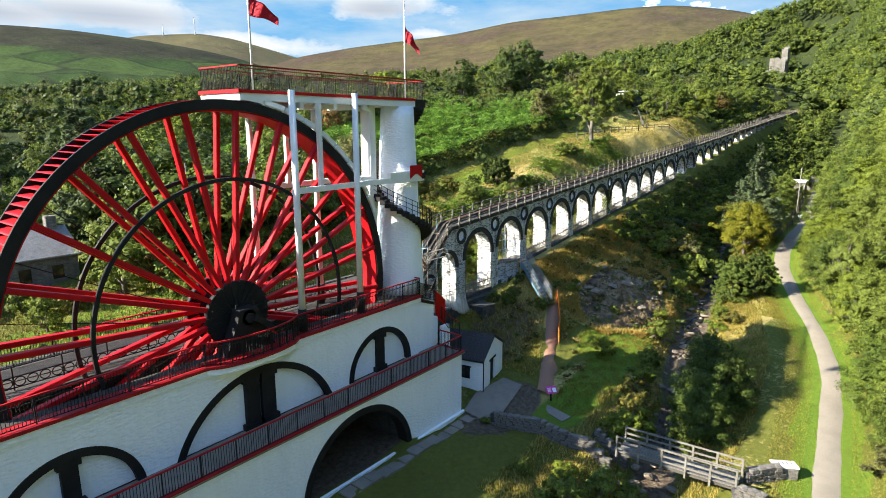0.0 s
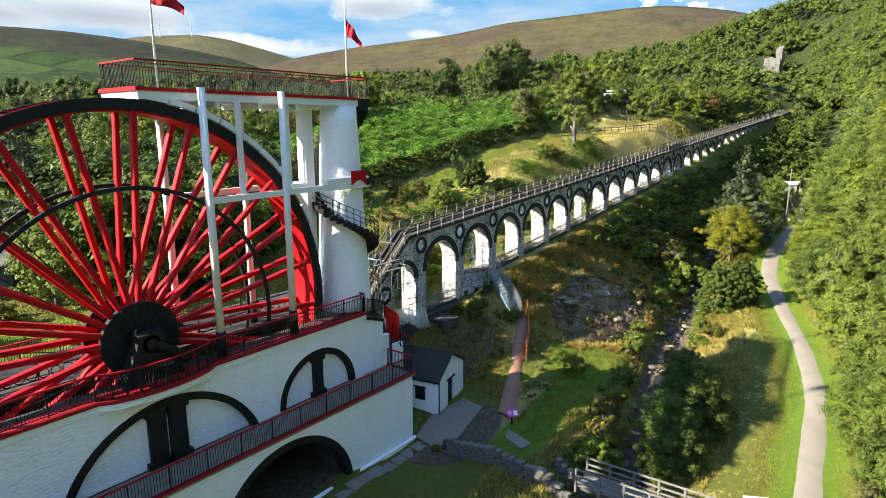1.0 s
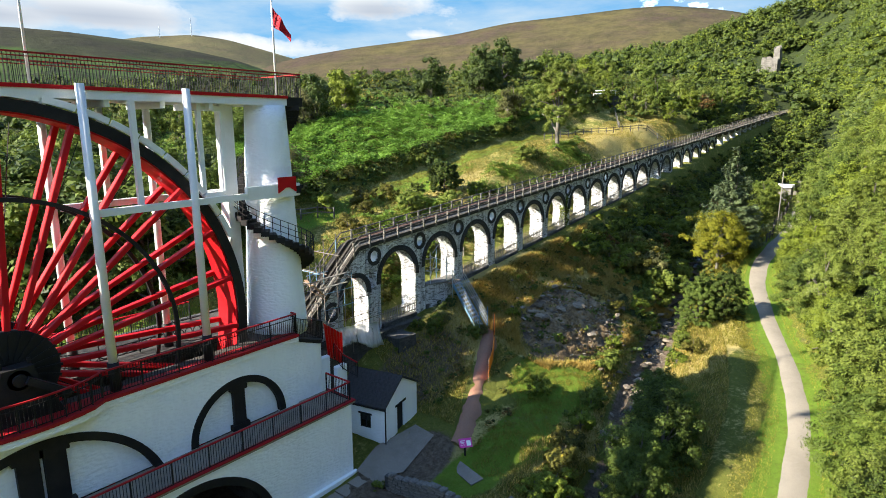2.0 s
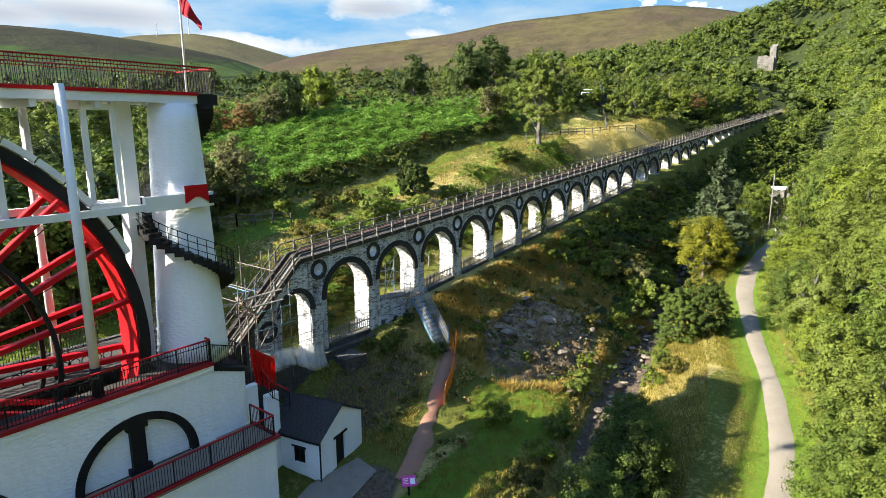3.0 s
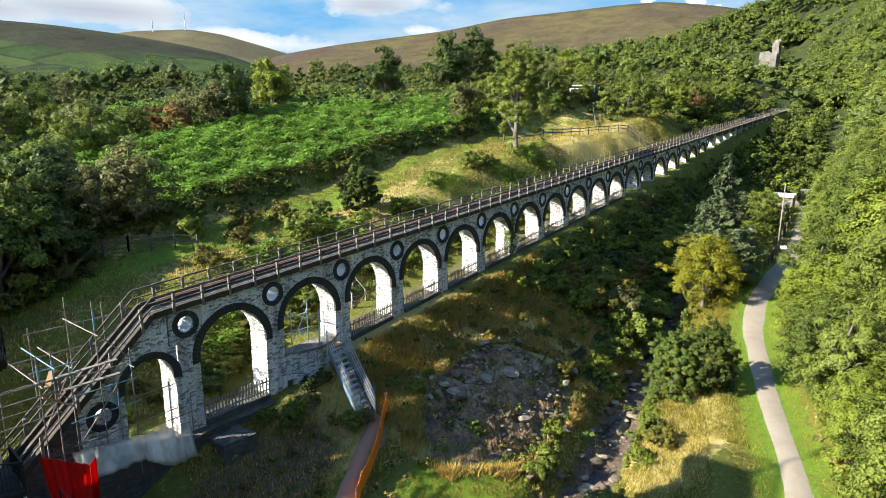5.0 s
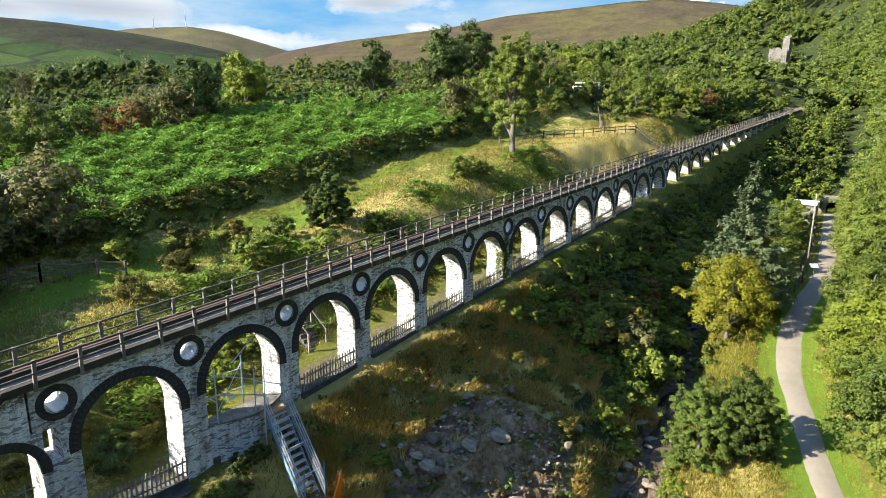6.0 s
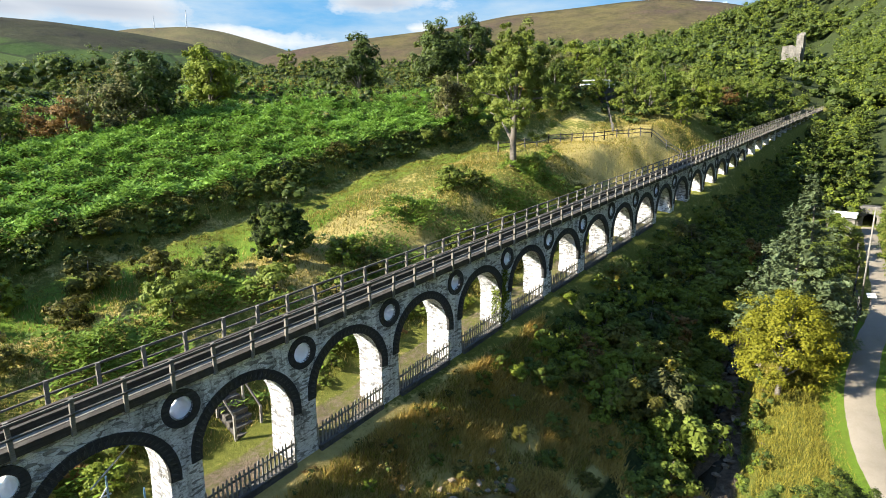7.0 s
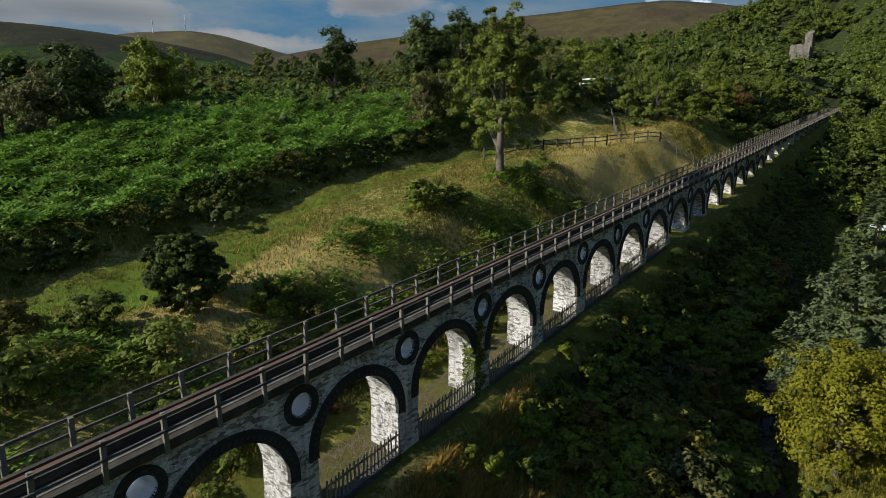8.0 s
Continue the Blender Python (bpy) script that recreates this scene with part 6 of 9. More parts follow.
def east_wood():
    """The steep wood above the path."""
    rng = random.Random(31)
    made = []
    mix = (("ash", 6), ("lime", 2.0), ("oak", 1.6), ("willow", 0.8), ("dark", 0.3))
    near = (("fine_ash", 6), ("fine_lime", 1.2), ("fine_oak", 2.6), ("sallow", 0.8))
    rows = ((3.9, 2.9, 5.0, 7.6, 1, 104), (7.4, 3.3, 7.0, 9.5, 2, 110), (11.5, 3.9, 7.5, 10, 6, 118), (16.5, 4.6, 9, 12, 14, 124), (22.5, 5.4, 9, 12.5, 24, 130))
    for off, step, lo, hi, x0, x1 in rows:
        x = x0 + rng.uniform(0, step)
        while x < x1:
            y = float(path_y(x)) - off + rng.uniform(-0.8, 0.8)
            grow = 1.0 if off > 5 or x < 38 else 1.1 if x < 62 else 1.35
            y += 0.0 if off > 5 else 0.5 if x < 30 else -0.9 if 38 < x < 62 else 0.0
            tree(pick(rng, near if off < 9 or off < 12 and x < 60 else mix), x, y, grow * rng.uniform(lo, hi), squash=rng.uniform(0.9, 1.15), group="wood on the east slope")
            x += step * rng.uniform(0.8, 1.25)
    for x, y, k, h in ((71, -21.0, "fine_lime", 7.0), (78, -20.6, "fine_ash", 7.5), (86, -19.6, "fine_oak", 7.5), (93, -18.9, "fine_ash", 7.0), (9.5, -31.0, "fine_oak", 6.2), (6.4, -31.2, "sallow", 6.2), (3.4, -31.8, "fine_oak", 5.6), (0.6, -32.4, "sallow", 5.0)):
        tree(k, x, y, h, group="wood on the east slope")
    for i, (x, off, h) in enumerate(((60, 22, 13), (78, 26, 14), (96, 20, 13), (110, 30, 15), (70, 34, 14), (125, 24, 13), (90, 38, 15))):
        y = float(path_y(x)) - off
        plant("spruce", SPRUCE[i % 2], x, y, h / 13.5, i * 1.3, "dark spruce among the broadleaf trees", "tree")
    for i in range(46):
        x = rng.uniform(-6, 84)
        y = float(path_y(x)) - rng.uniform(2.3, 3.4)
        shrub(pick(rng, (("green", 4), ("lime", 2), ("gorse", 1), ("willow", 1.2))), x, y, rng.uniform(0.45, 0.95), 0.9, group="hedge growth beside the path")
    for m, (mat, n) in enumerate(((LEAF_ASH, 330), (LEAF_OAK, 150), (LEAF_LIME, 140))):
        spots = []
        for i in range(n):
            x = rng.uniform(-12, 112)
            r = rng.uniform(0.7, 1.4)
            spots.append((x, float(path_y(x)) - 3.0 - 13 * rng.random() ** 1.5, r, r * rng.uniform(1.3, 2.2)))
        for i in range(n // 2):
            x = rng.uniform(-12, 108)
            r = rng.uniform(0.7, 1.25)
            spots.append((x, float(path_y(x)) - rng.uniform(3.1, 5.4), r, r * rng.uniform(1.3, 2.1)))
        clump_field("undergrowth", 70 + m, spots, mat, "thick undergrowth below the trees of the east slope", 170, 0.13, "undergrowth")


east_wood()


def bracken_slope(x, y):
    return 3 < x < 66 and 22.5 < y < 27 + 24 * (1 - abs(x - 24) / 45)


def west_hill():
    """Gorse, thorn and scattered trees on the hill behind the meadow."""
    rng = random.Random(13)
    made, mounds = [], []
    tries = 0
    while len(made) < 120 and tries < 9000:
        tries += 1
        x, y = rng.uniform(10, 150), rng.uniform(20, 90)
        if bracken_slope(x, y) and rng.random() < 0.97 or 62 < x < 84 and y < 25 or 84 <= x < 112 and y < 12:
            continue
        if any((x - a) ** 2 + (y - b) ** 2 < 16 for a, b in made):
            continue
        made.append((x, y))
        if rng.random() < (0.1 if x < 110 else 0.4):
            tree(pick(rng, (("oak", 3), ("ash", 2), ("dark", 2.5), ("willow", 1.2), ("rust", 0.5), ("lime", 0.7))), x, y, rng.uniform(3.5, 6.0), group="trees on the west hill")
        else:
            for _ in range(3):
                r = rng.uniform(0.8, 1.6)
                mounds.append((x + rng.uniform(-1.2, 1.2), y + rng.uniform(-1.2, 1.2), r, r * rng.uniform(0.9, 1.3)))
    for x, y, k, h in ((41.5, 48, "lime", 9.2), (43, 50, "ash", 8), (32, 45, "dark", 9.5), (34.5, 47, "dark", 9), (29.5, 44, "willow", 7.5), (27, 46, "willow", 6.5), (24.5, 45, "rust", 6), (22, 47, "rust", 5.5), (18.5, 44, "oak", 6), (15, 46, "ash", 6.5), (11, 42, "ash", 6), (14, 40, "oak", 4.5),
                       (68, 50, "dark", 11), (71, 52, "dark", 8), (91, 53, "dark", 14), (88, 50.5, "dark", 10.5), (94, 55, "oak", 12), (108, 58, "dark", 14), (112, 60, "oak", 12), (100, 33, "willow", 8), (97, 37, "willow", 7), (118, 50, "oak", 10), (130, 44, "lime", 9), (140, 50, "ash", 10), (124, 36, "ash", 9), (134, 28, "oak", 8), (112, 30, "lime", 7), (146, 34, "ash", 9),
                       (60, 25, "ash", 8), (57, 24, "willow", 7), (66, 27, "ash", 6), (72, 29, "oak", 6.5), (78, 30, "oak", 6), (116, 14, "ash", 9), (112, 10, "lime", 7), (108, 16, "oak", 8), (120, 9, "rust", 6), (126, 10, "ash", 7), (104, 20, "ash", 6), (118, 20, "oak", 9), (132, 8, "oak", 7), (98, 10, "lime", 5.5), (95, 14, "ash", 6), (140, 9, "ash", 7), (150, 9, "oak", 7),
                       (88, 25, "ash", 6), (82, 23.5, "oak", 6), (86, 25.5, "dark", 6), (91, 21, "lime", 5), (93, 17.5, "ash", 5.5), (80.5, 21.5, "oak", 4.5), (96, 22, "oak", 6.5), (8.0, 21.8, "willow", 8.5), (5.6, 22.6, "willow", 6.5), (3.0, 25.0, "dark", 8.5), (0.5, 29, "oak", 9), (-4, 26, "dark", 10), (-8, 29, "oak", 11), (-12, 25, "ash", 11), (5, 29, "dark", 7), (-3, 37, "dark", 10), (6, 34, "oak", 7), (-16, 29, "dark", 13), (-13, 21, "oak", 12), (-16, 36, "oak", 12), (-9, 23.5, "dark", 11), (-11, 35, "oak", 13), (-5, 21, "oak", 9), (-3, 33, "oak", 7), (-13, 16, "dark", 13.5), (-10, 14.5, "oak", 11.5), (-15.5, 18.5, "oak", 14), (-3, 17.5, "oak", 8), (-6, 19.5, "dark", 10.5), (-11, 19, "oak", 12), (-15, 22, "dark", 14), (-2, 23, "oak", 10), (1, 17.5, "dark", 6), (-1, 19.5, "oak", 9), (-8, 17.5, "dark", 9), (1.5, 22, "dark", 7.5)):
        tree(k, x, y, h)
    for m, mat in enumerate((LEAF_GORSE, LEAF_OAK, LEAF_DARK)):
        clump_field("gorse_mounds", 160 + m, mounds[m::3], mat, "rounded gorse and thorn bushes on the west hill", 130, 0.15)
    for m, (mat, n) in enumerate(((LEAF_GORSE, 1300), (LEAF_OAK, 700), (LEAF_ASH, 620), (LEAF_DARK, 380), (LEAF_LIME, 260), (LEAF_RUST, 60))):
        spots = []
        while len(spots) < n:
            x, y = rng.uniform(-8, 180), 14 + 105 * rng.random() ** 1.2
            if bracken_slope(x, y) and rng.random() < 0.985 or 60 < x < 83 and y < 24 or x < 60 and y < 23:
                continue
            if y < 20 and x < 88 or y < 9 + 0.1 * (112 - x):
                continue
            r = rng.uniform(0.8, 1.9)
            spots.append((x, y, r, r * rng.uniform(0.7, 1.15)))
        clump_field("scrub", 60 + m, spots, mat, "gorse and thorn scrub covering the west hill", 80, 0.17)


west_hill()


def bank_brush():
    """Dark brush along the foot of the bracken."""
    rng = random.Random(23)
    x = 9.0
    while x < 58:
        shrub(pick(rng, (("holly", 2), ("green", 3), ("gorse", 2), ("lime", 0.6))), x, 21.6 + rng.uniform(-0.6, 0.9), rng.uniform(0.45, 0.95), rng.uniform(0.7, 1.0), group="brush on the bank")
        x += rng.uniform(1.2, 3.2)
    for m, (mat, n) in enumerate(((LEAF_OAK, 120), (LEAF_DARK, 90), (LEAF_ASH, 90))):
        spots = []
        for i in range(n):
            r = rng.uniform(0.3, 0.75)
            spots.append((rng.uniform(5, 62), rng.uniform(20.9, 22.9), r, r * rng.uniform(0.8, 1.4)))
        clump_field("bank_growth", 90 + m, spots, mat, "bramble and fern on the bank below the bracken", 60, 0.15, "undergrowth")


bank_brush()


def ivy_on(x, seed, mat):
    """Ivy that clings to a pier, its face and the side of the opening."""
    rng = np.random.default_rng(seed)
    n = 900
    z0, z1 = gz(x, -0.2), eye_line(x) - 0.6
    h = rng.uniform(0, 1, n) ** 0.8
    side = rng.uniform(0, 1, n) < 0.4
    w = 0.2 + 0.6 * np.sin(h * 9) ** 2 * (1 - 0.4 * h)
    px = np.where(side, x - PIER / 2 - rng.uniform(0.02, 0.16, n), x - PIER / 2 + rng.uniform(0, 1, n) * w * PIER)
    py = np.where(side, rng.uniform(0, 0.6, n), -rng.uniform(0.02, 0.18, n))
    pos = np.stack([px, py, z0 + h * (z1 - z0)], 1)
    nrm = np.where(side[:, None], np.array([[-1.0, 0, 0.3]]), np.array([[0, -1.0, 0.3]]))
    t = thing("ivy", (x, -0.1, z0), "yellow-green ivy climbing a stone pier", "ivy")
    me = blade_mesh("leaves", leaf_blades(pos - np.array([x, -0.1, z0]), nrm, 0.17, rng, 1.1), mat)
    part("leaves", me, mat, t)


ivy_on(6 * BAY, 3, LEAF_LIME)


def behind_wheel():
    rng = random.Random(41)
    made = []
    tries = 0
    while len(made) < 52 and tries < 4000:
        tries += 1
        x, y = rng.uniform(-44, 18), rng.uniform(24, 70)
        if -33 < x < -16 and y < 36 or x > -6 and y < 38 or x > 8 and y < 50:
            continue
        if any((x - a) ** 2 + (y - b) ** 2 < 18 for a, b in made):
            continue
        made.append((x, y))
        k = pick(rng, (("oak", 3), ("ash", 3), ("dark", 2), ("willow", 1.5), ("lime", 1.6), ("rust", 0.8)))
        tree(k, x, y, rng.uniform(5, 9.5), group="trees behind the wheel")
    for x, y, k, h in ((-14, 16, "dark", 8), (-11, 13, "oak", 7), (-17, 19, "rust", 7), (-6, 17, "dark", 7), (-3, 21, "oak", 7.5), (-20, 21, "ash", 8), (-9, 21, "willow", 8), (-27, 18, "lime", 4)):
        tree(k, x, y, h)
    for x, y, k, s in ((-31, 25, "lime", 1.6), (-27, 24, "green", 1.5), (-34, 22, "lime", 1.5), (-24, 21, "gorse", 1.4), (-37, 17, "green", 1.5), (-29, 13, "lime", 1.2), (-40, 12, "green", 1.6), (-33, 9, "gorse", 1.2), (-22, 11, "green", 1.2), (-44, 20, "lime", 1.7), (-18, 15, "green", 1.3), (-36, 27, "lime", 1.8)):
        shrub(k, x, y, s)
    plant("spruce", SPRUCE[1], -17.5, 33, 1.3, 0.2, "dark spruce standing behind the wheel", "tree")


behind_wheel()


def far_wood(name, seed, count, where, mats, label, size=1.1, leaves=90, low=5, high=10):
    """Woods too far off to tell tree from tree: one mesh a tone."""
    rng = np.random.default_rng(seed)
    for m, (mat, share) in enumerate(mats):
        out, core = [], []
        n = int(count * share)
        done = 0
        while done < n:
            x, y = where(rng)
            h = rng.uniform(low, high)
            pos, nrm, c = crown_points(rng, 18, leaves // 24, h * 0.42, h * 0.47, h * 0.42, 0.2, 0.3)
            core.append(inner_shade_mass(c[:8] * np.array([0.62, 0.62, 0.85]) + np.array([x, y, gz(x, y)]), 0.13 * h, rng))
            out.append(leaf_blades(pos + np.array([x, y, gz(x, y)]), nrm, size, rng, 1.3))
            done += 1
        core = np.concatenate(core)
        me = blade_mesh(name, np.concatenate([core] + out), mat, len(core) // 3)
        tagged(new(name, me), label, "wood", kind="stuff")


def where_west(rng):
    while True:
        x, y = rng.uniform(-60, 330), rng.uniform(60, 290)
        if y > 105 or x > 185 or x < -25:
            return x, y


def where_east(rng):
    x = -10 + 400 * rng.random() ** 1.2
    return x, float(path_y(x)) - rng.uniform(24, 140)


def where_head(rng):
    while True:
        x, y = rng.uniform(178, 420), rng.uniform(-30, 130)
        if abs(x - 258) > 20 or abs(y - 24) > 18:
            return x, y


def where_left(rng):
    while True:
        x, y = rng.uniform(-60, 130), rng.uniform(62, 300)
        if x < 0.55 * y and (y > 100 or x < 10):
            return x, y


WOOD = [(LEAF_OAK, 0.4), (LEAF_ASH, 0.3), (LEAF_DARK, 0.15), (LEAF_LIME, 0.15)]
far_wood("far_wood", 3, 800, where_west, WOOD, "distant mixed woodland on the far side of the valley", 0.3, 300, 2.5, 6)
far_wood("far_wood", 10, 900, where_left, [(LEAF_OAK, 0.35), (LEAF_ASH, 0.25), (LEAF_GREY, 0.26), (LEAF_DARK, 0.06), (LEAF_LIME, 0.08)], "mixed woodland filling the valley behind the wheel", 0.3, 320, 4, 8.5)
far_wood("far_wood", 4, 480, where_east, WOOD, "dense mixed woodland on the steep east slope", 0.46, 306, 8, 13)
far_wood("far_wood", 5, 520, where_head, WOOD, "woodland closing the head of the valley", 0.6, 180, 6, 11)


def where_bend(rng):
    """The slope that closes the valley past the end of the viaduct."""
    while True:
        x = rng.uniform(96, 340)
        y = float(path_y(x)) + rng.uniform(-42, 4 if x > 185 else -3)
        if x > 112 or y < float(path_y(x)) - 4:
            return x, y


def where_gorge_end(rng):
    x = rng.uniform(104, 182)
    return x, rng.uniform(float(path_y(x)) + 1, -2.2)


def where_bend_near(rng):
    while True:
        x, y = where_bend(rng)
        if x < 190:
            return x, y


def where_bend_far(rng):
    while True:
        x, y = where_bend(rng)
        if x > 186 and not (240 < x < 276 and 6 < y < 42):
            return x, y


def where_close(rng):
    """The slope that closes the valley behind the ruined mine."""
    while True:
        x = rng.uniform(184, 400)
        y = float(along(x, 176, -9, 262, 8, 420, 40)) + rng.uniform(-48, 60 if x > 275 else 6)
        if not (240 < x < 276 and 10 < y < 42):
            return x, y


def where_upper_meadow(rng):
    while True:
        x, y = rng.uniform(97, 182), rng.uniform(3.4, 30)
        if y < 9 + (x - 97) * 0.7 and (x > 104 or y > 8):
            return x, y


far_wood("far_wood", 8, 360, where_bend_near, [(LEAF_OAK, 0.35), (LEAF_ASH, 0.35), (LEAF_LIME, 0.2), (LEAF_DARK, 0.1)], "steep mixed woodland above the end of the path", 0.34, 384, 4.5, 10)
far_wood("far_wood", 9, 300, where_upper_meadow, [(LEAF_OAK, 0.35), (LEAF_ASH, 0.35), (LEAF_LIME, 0.2), (LEAF_DARK, 0.1)], "young trees and scrub beside the upper end of the viaduct", 0.32, 216, 2.0, 4.5)
far_wood("far_wood", 6, 560, where_bend_far, [(LEAF_OAK, 0.35), (LEAF_ASH, 0.35), (LEAF_LIME, 0.15), (LEAF_DARK, 0.15)], "steep mixed woodland beyond the end of the viaduct", 0.5, 225, 5, 11)
far_wood("far_wood", 11, 1000, where_close, [(LEAF_OAK, 0.35), (LEAF_ASH, 0.35), (LEAF_LIME, 0.15), (LEAF_DARK, 0.15)], "mixed woodland on the slope behind the ruined mine", 0.5, 170, 5, 10)
far_wood("far_wood", 7, 190, where_gorge_end, [(LEAF_OAK, 0.4), (LEAF_ASH, 0.35), (LEAF_LIME, 0.15), (LEAF_DARK, 0.1)], "low trees crowding the gorge beside the far piers", 0.4, 162, 2.5, 5)


def scatter(name, seed, n, where, height, width, mat, label, droop=0.35, frond=False):
    """Upright blades or fronds over the ground, joined."""
    rng = np.random.default_rng(seed)
    xy = where(rng, n)
    x, y = xy[:, 0], xy[:, 1]
    z = ground(x, y)
    if frond:
        z = z + 0.45 * (np.sin(x * 1.5 + np.sin(y)) * np.sin(y * 1.7 + 1.3 * np.sin(x * 0.7)) + 0.4)
    m = len(x)
    a = rng.uniform(0, 2 * math.pi, m)
    h = height * rng.uniform(0.5, 1.3, m)
    lean = rng.uniform(0.1, 1.0, m) * droop * h * 2
    base = np.stack([x, y, z - 0.03], 1)
    out = np.stack([np.cos(a), np.sin(a), 0 * a], 1)
    side = np.stack([-np.sin(a), np.cos(a), 0 * a], 1) * (width * rng.uniform(0.6, 1.3, m))[:, None] / 2
    up = np.array([0, 0, 1.0])
    mid = base + out * (lean * 0.25)[:, None] + up * (h * 0.7)[:, None]
    tip = base + out * lean[:, None] + up * (h * 0.9)[:, None]
    blades = np.stack([mid - side, tip, mid + side], 1) if frond else np.stack([base - side, tip, base + side], 1)
    return tagged(new(name, blade_mesh(name, blades.reshape(-1, 3), mat)), label, "plants", kind="stuff")


def where_bracken(rng, n):
    x, y = rng.uniform(4, 74, n * 4), rng.uniform(22.4, 72, n * 4)
    edge = 27 + 22 * (1 - np.abs(x - 24) / 45) + 3 * np.sin(x * 0.31) + 2 * np.sin(x * 0.83 + 1)
    thin = np.clip(1.15 - (y - edge) / 9, 0.0, 1.0) * (y > edge) + (y <= edge) * (0.75 + 0.25 * np.sign(np.sin(x * 0.9) * np.sin(y * 0.8) + 0.6))
    keep = rng.uniform(0, 1, n * 4) < np.maximum(thin, 0.16)
    return np.stack([x, y], 1)[keep][:n]


def where_fern_bank(rng, n):
    x, y = rng.uniform(4, 60, n * 3), rng.uniform(4.2, 12.5, n * 3)
    keep = np.sin(x * 0.55 + 1.0) * np.sin(y * 0.6 + x * 0.21) + rng.uniform(-0.5, 0.5, n * 3) > 0.25
    return np.stack([x, y], 1)[keep][:n]


def where_meadow(rng, n):
    x, y = rng.uniform(-2, 100, n * 2), rng.uniform(3.5, 23, n * 2)
    keep = (np.sin(x * 0.37 + 2) * np.sin(y * 0.5) + rng.uniform(-1, 1, n * 2) > -0.3) & (np.abs(y - 18.6) > 1.6)
    return np.stack([x, y], 1)[keep][:n]


def where_bank(rng, n):
    x = rng.uniform(-16, 26, n * 3)
    y = rng.uniform(-24, -1.0, n * 3)
    lawn = (((x - 6) / 7.5) ** 2 + ((y + 11.3) / 3.6) ** 2 < 1.1) | (((x + 4) / 4) ** 2 + ((y + 12.5) / 1.8) ** 2 < 1.1)
    bare = ((x - 17.5) / 7) ** 2 + ((y + 8.5) / 4) ** 2 < 1
    red = np.abs(y - np.interp(x, [-3, 0.4, 6.8, 9.6], [-10.2, -8.75, -5.7, -4.3])) < 0.8
    keep = ~lawn & ~bare & ~(red & (x > -3.5) & (x < 9)) & (np.abs(y - stream_y(x)) > 1.6) & ((x > -1.5) | (y < -13)) & (y > path_y(x) + 4.5)
    return np.stack([x, y], 1)[keep][:n]


def where_tawny(rng, n):
    x, y = rng.uniform(9, 35, n * 5), rng.uniform(-12.5, -1.2, n * 5)
    patch = np.sin(x * 0.9 + 1.5 * np.sin(y * 0.6)) * np.sin(y * 1.1 + 1.2 * np.sin(x * 0.5)) + rng.uniform(-0.4, 0.4, n * 5)
    rock = ((x - 17.2) / 8.0) ** 2 + ((y + 8.6) / 4.0) ** 2
    keep = (patch > 0.1) & (rock > 0.9)
    return np.stack([x, y], 1)[keep][:n]


def where_lit_bank(rng, n):
    x, y = rng.uniform(9.5, 33, n * 3), rng.uniform(-7.5, -1.3, n * 3)
    keep = (np.sin(x * 0.7 + y) * np.sin(y * 1.3 - x * 0.3) + rng.uniform(-0.7, 0.7, n * 3) > -0.2) & (((x - 17.2) / 7.6) ** 2 + ((y + 8.6) / 4.0) ** 2 > 1)
    return np.stack([x, y], 1)[keep][:n]


def where_wall(rng, n):
    x = rng.uniform(22, 62, n * 2)
    y = rng.uniform(0, 1, n * 2)
    ys, yp = stream_y(x), path_y(x)
    y = yp + 2.2 + (ys - 1.4 - yp - 2.2) * y
    return np.stack([x, y], 1)[:n]


scatter("bracken", 1, 150000, where_bracken, 0.8, 0.23, LEAF_FERN, "sea of bright green bracken fronds", 0.5, True)
scatter("bramble", 2, 30000, where_fern_bank, 0.6, 0.17, LEAF_BRAMBLE, "green bramble and bracken on the bank behind the viaduct", 0.5, True)
scatter("meadow_grass", 3, 34000, where_meadow, 0.28, 0.055, GRASS_DRY, "long dry meadow grass", 0.5)
scatter("meadow_grass", 4, 60000, where_meadow, 0.26, 0.055, GRASS_GREEN, "long green meadow grass", 0.5)
def where_back(rng, n):
    return np.stack([rng.uniform(-52, -2, n), rng.uniform(4.5, 26, n)], 1)


scatter("back_grass", 8, 30000, where_back, 0.3, 0.07, GRASS_GREEN, "rough grass behind the wheel", 0.5)
scatter("back_grass", 9, 12000, where_back, 0.3, 0.07, GRASS_DRY, "dry stalks in the grass behind the wheel", 0.5)
def where_lawn(rng, n):
    x, y = rng.uniform(-9, 14, n * 3), rng.uniform(-16, -7.5, n * 3)
    keep = (((x - 8.4) / 5.2) ** 2 + ((y + 11.6) / 3.4) ** 2 < 1) | (((x - 0.5) / 4.8) ** 2 + ((y + 13) / 2.4) ** 2 < 1)
    return np.stack([x, y], 1)[keep][:n]


def where_track(rng, n):
    return np.stack([rng.uniform(2, 66, n), 18.6 + rng.normal(0, 1.1, n)], 1)


def where_verge(rng, n):
    x = rng.uniform(-24, 62, n)
    y = path_y(x) + rng.choice([-1, 1], n) * rng.uniform(1.25, 3.2, n)
    return np.stack([x, y], 1)


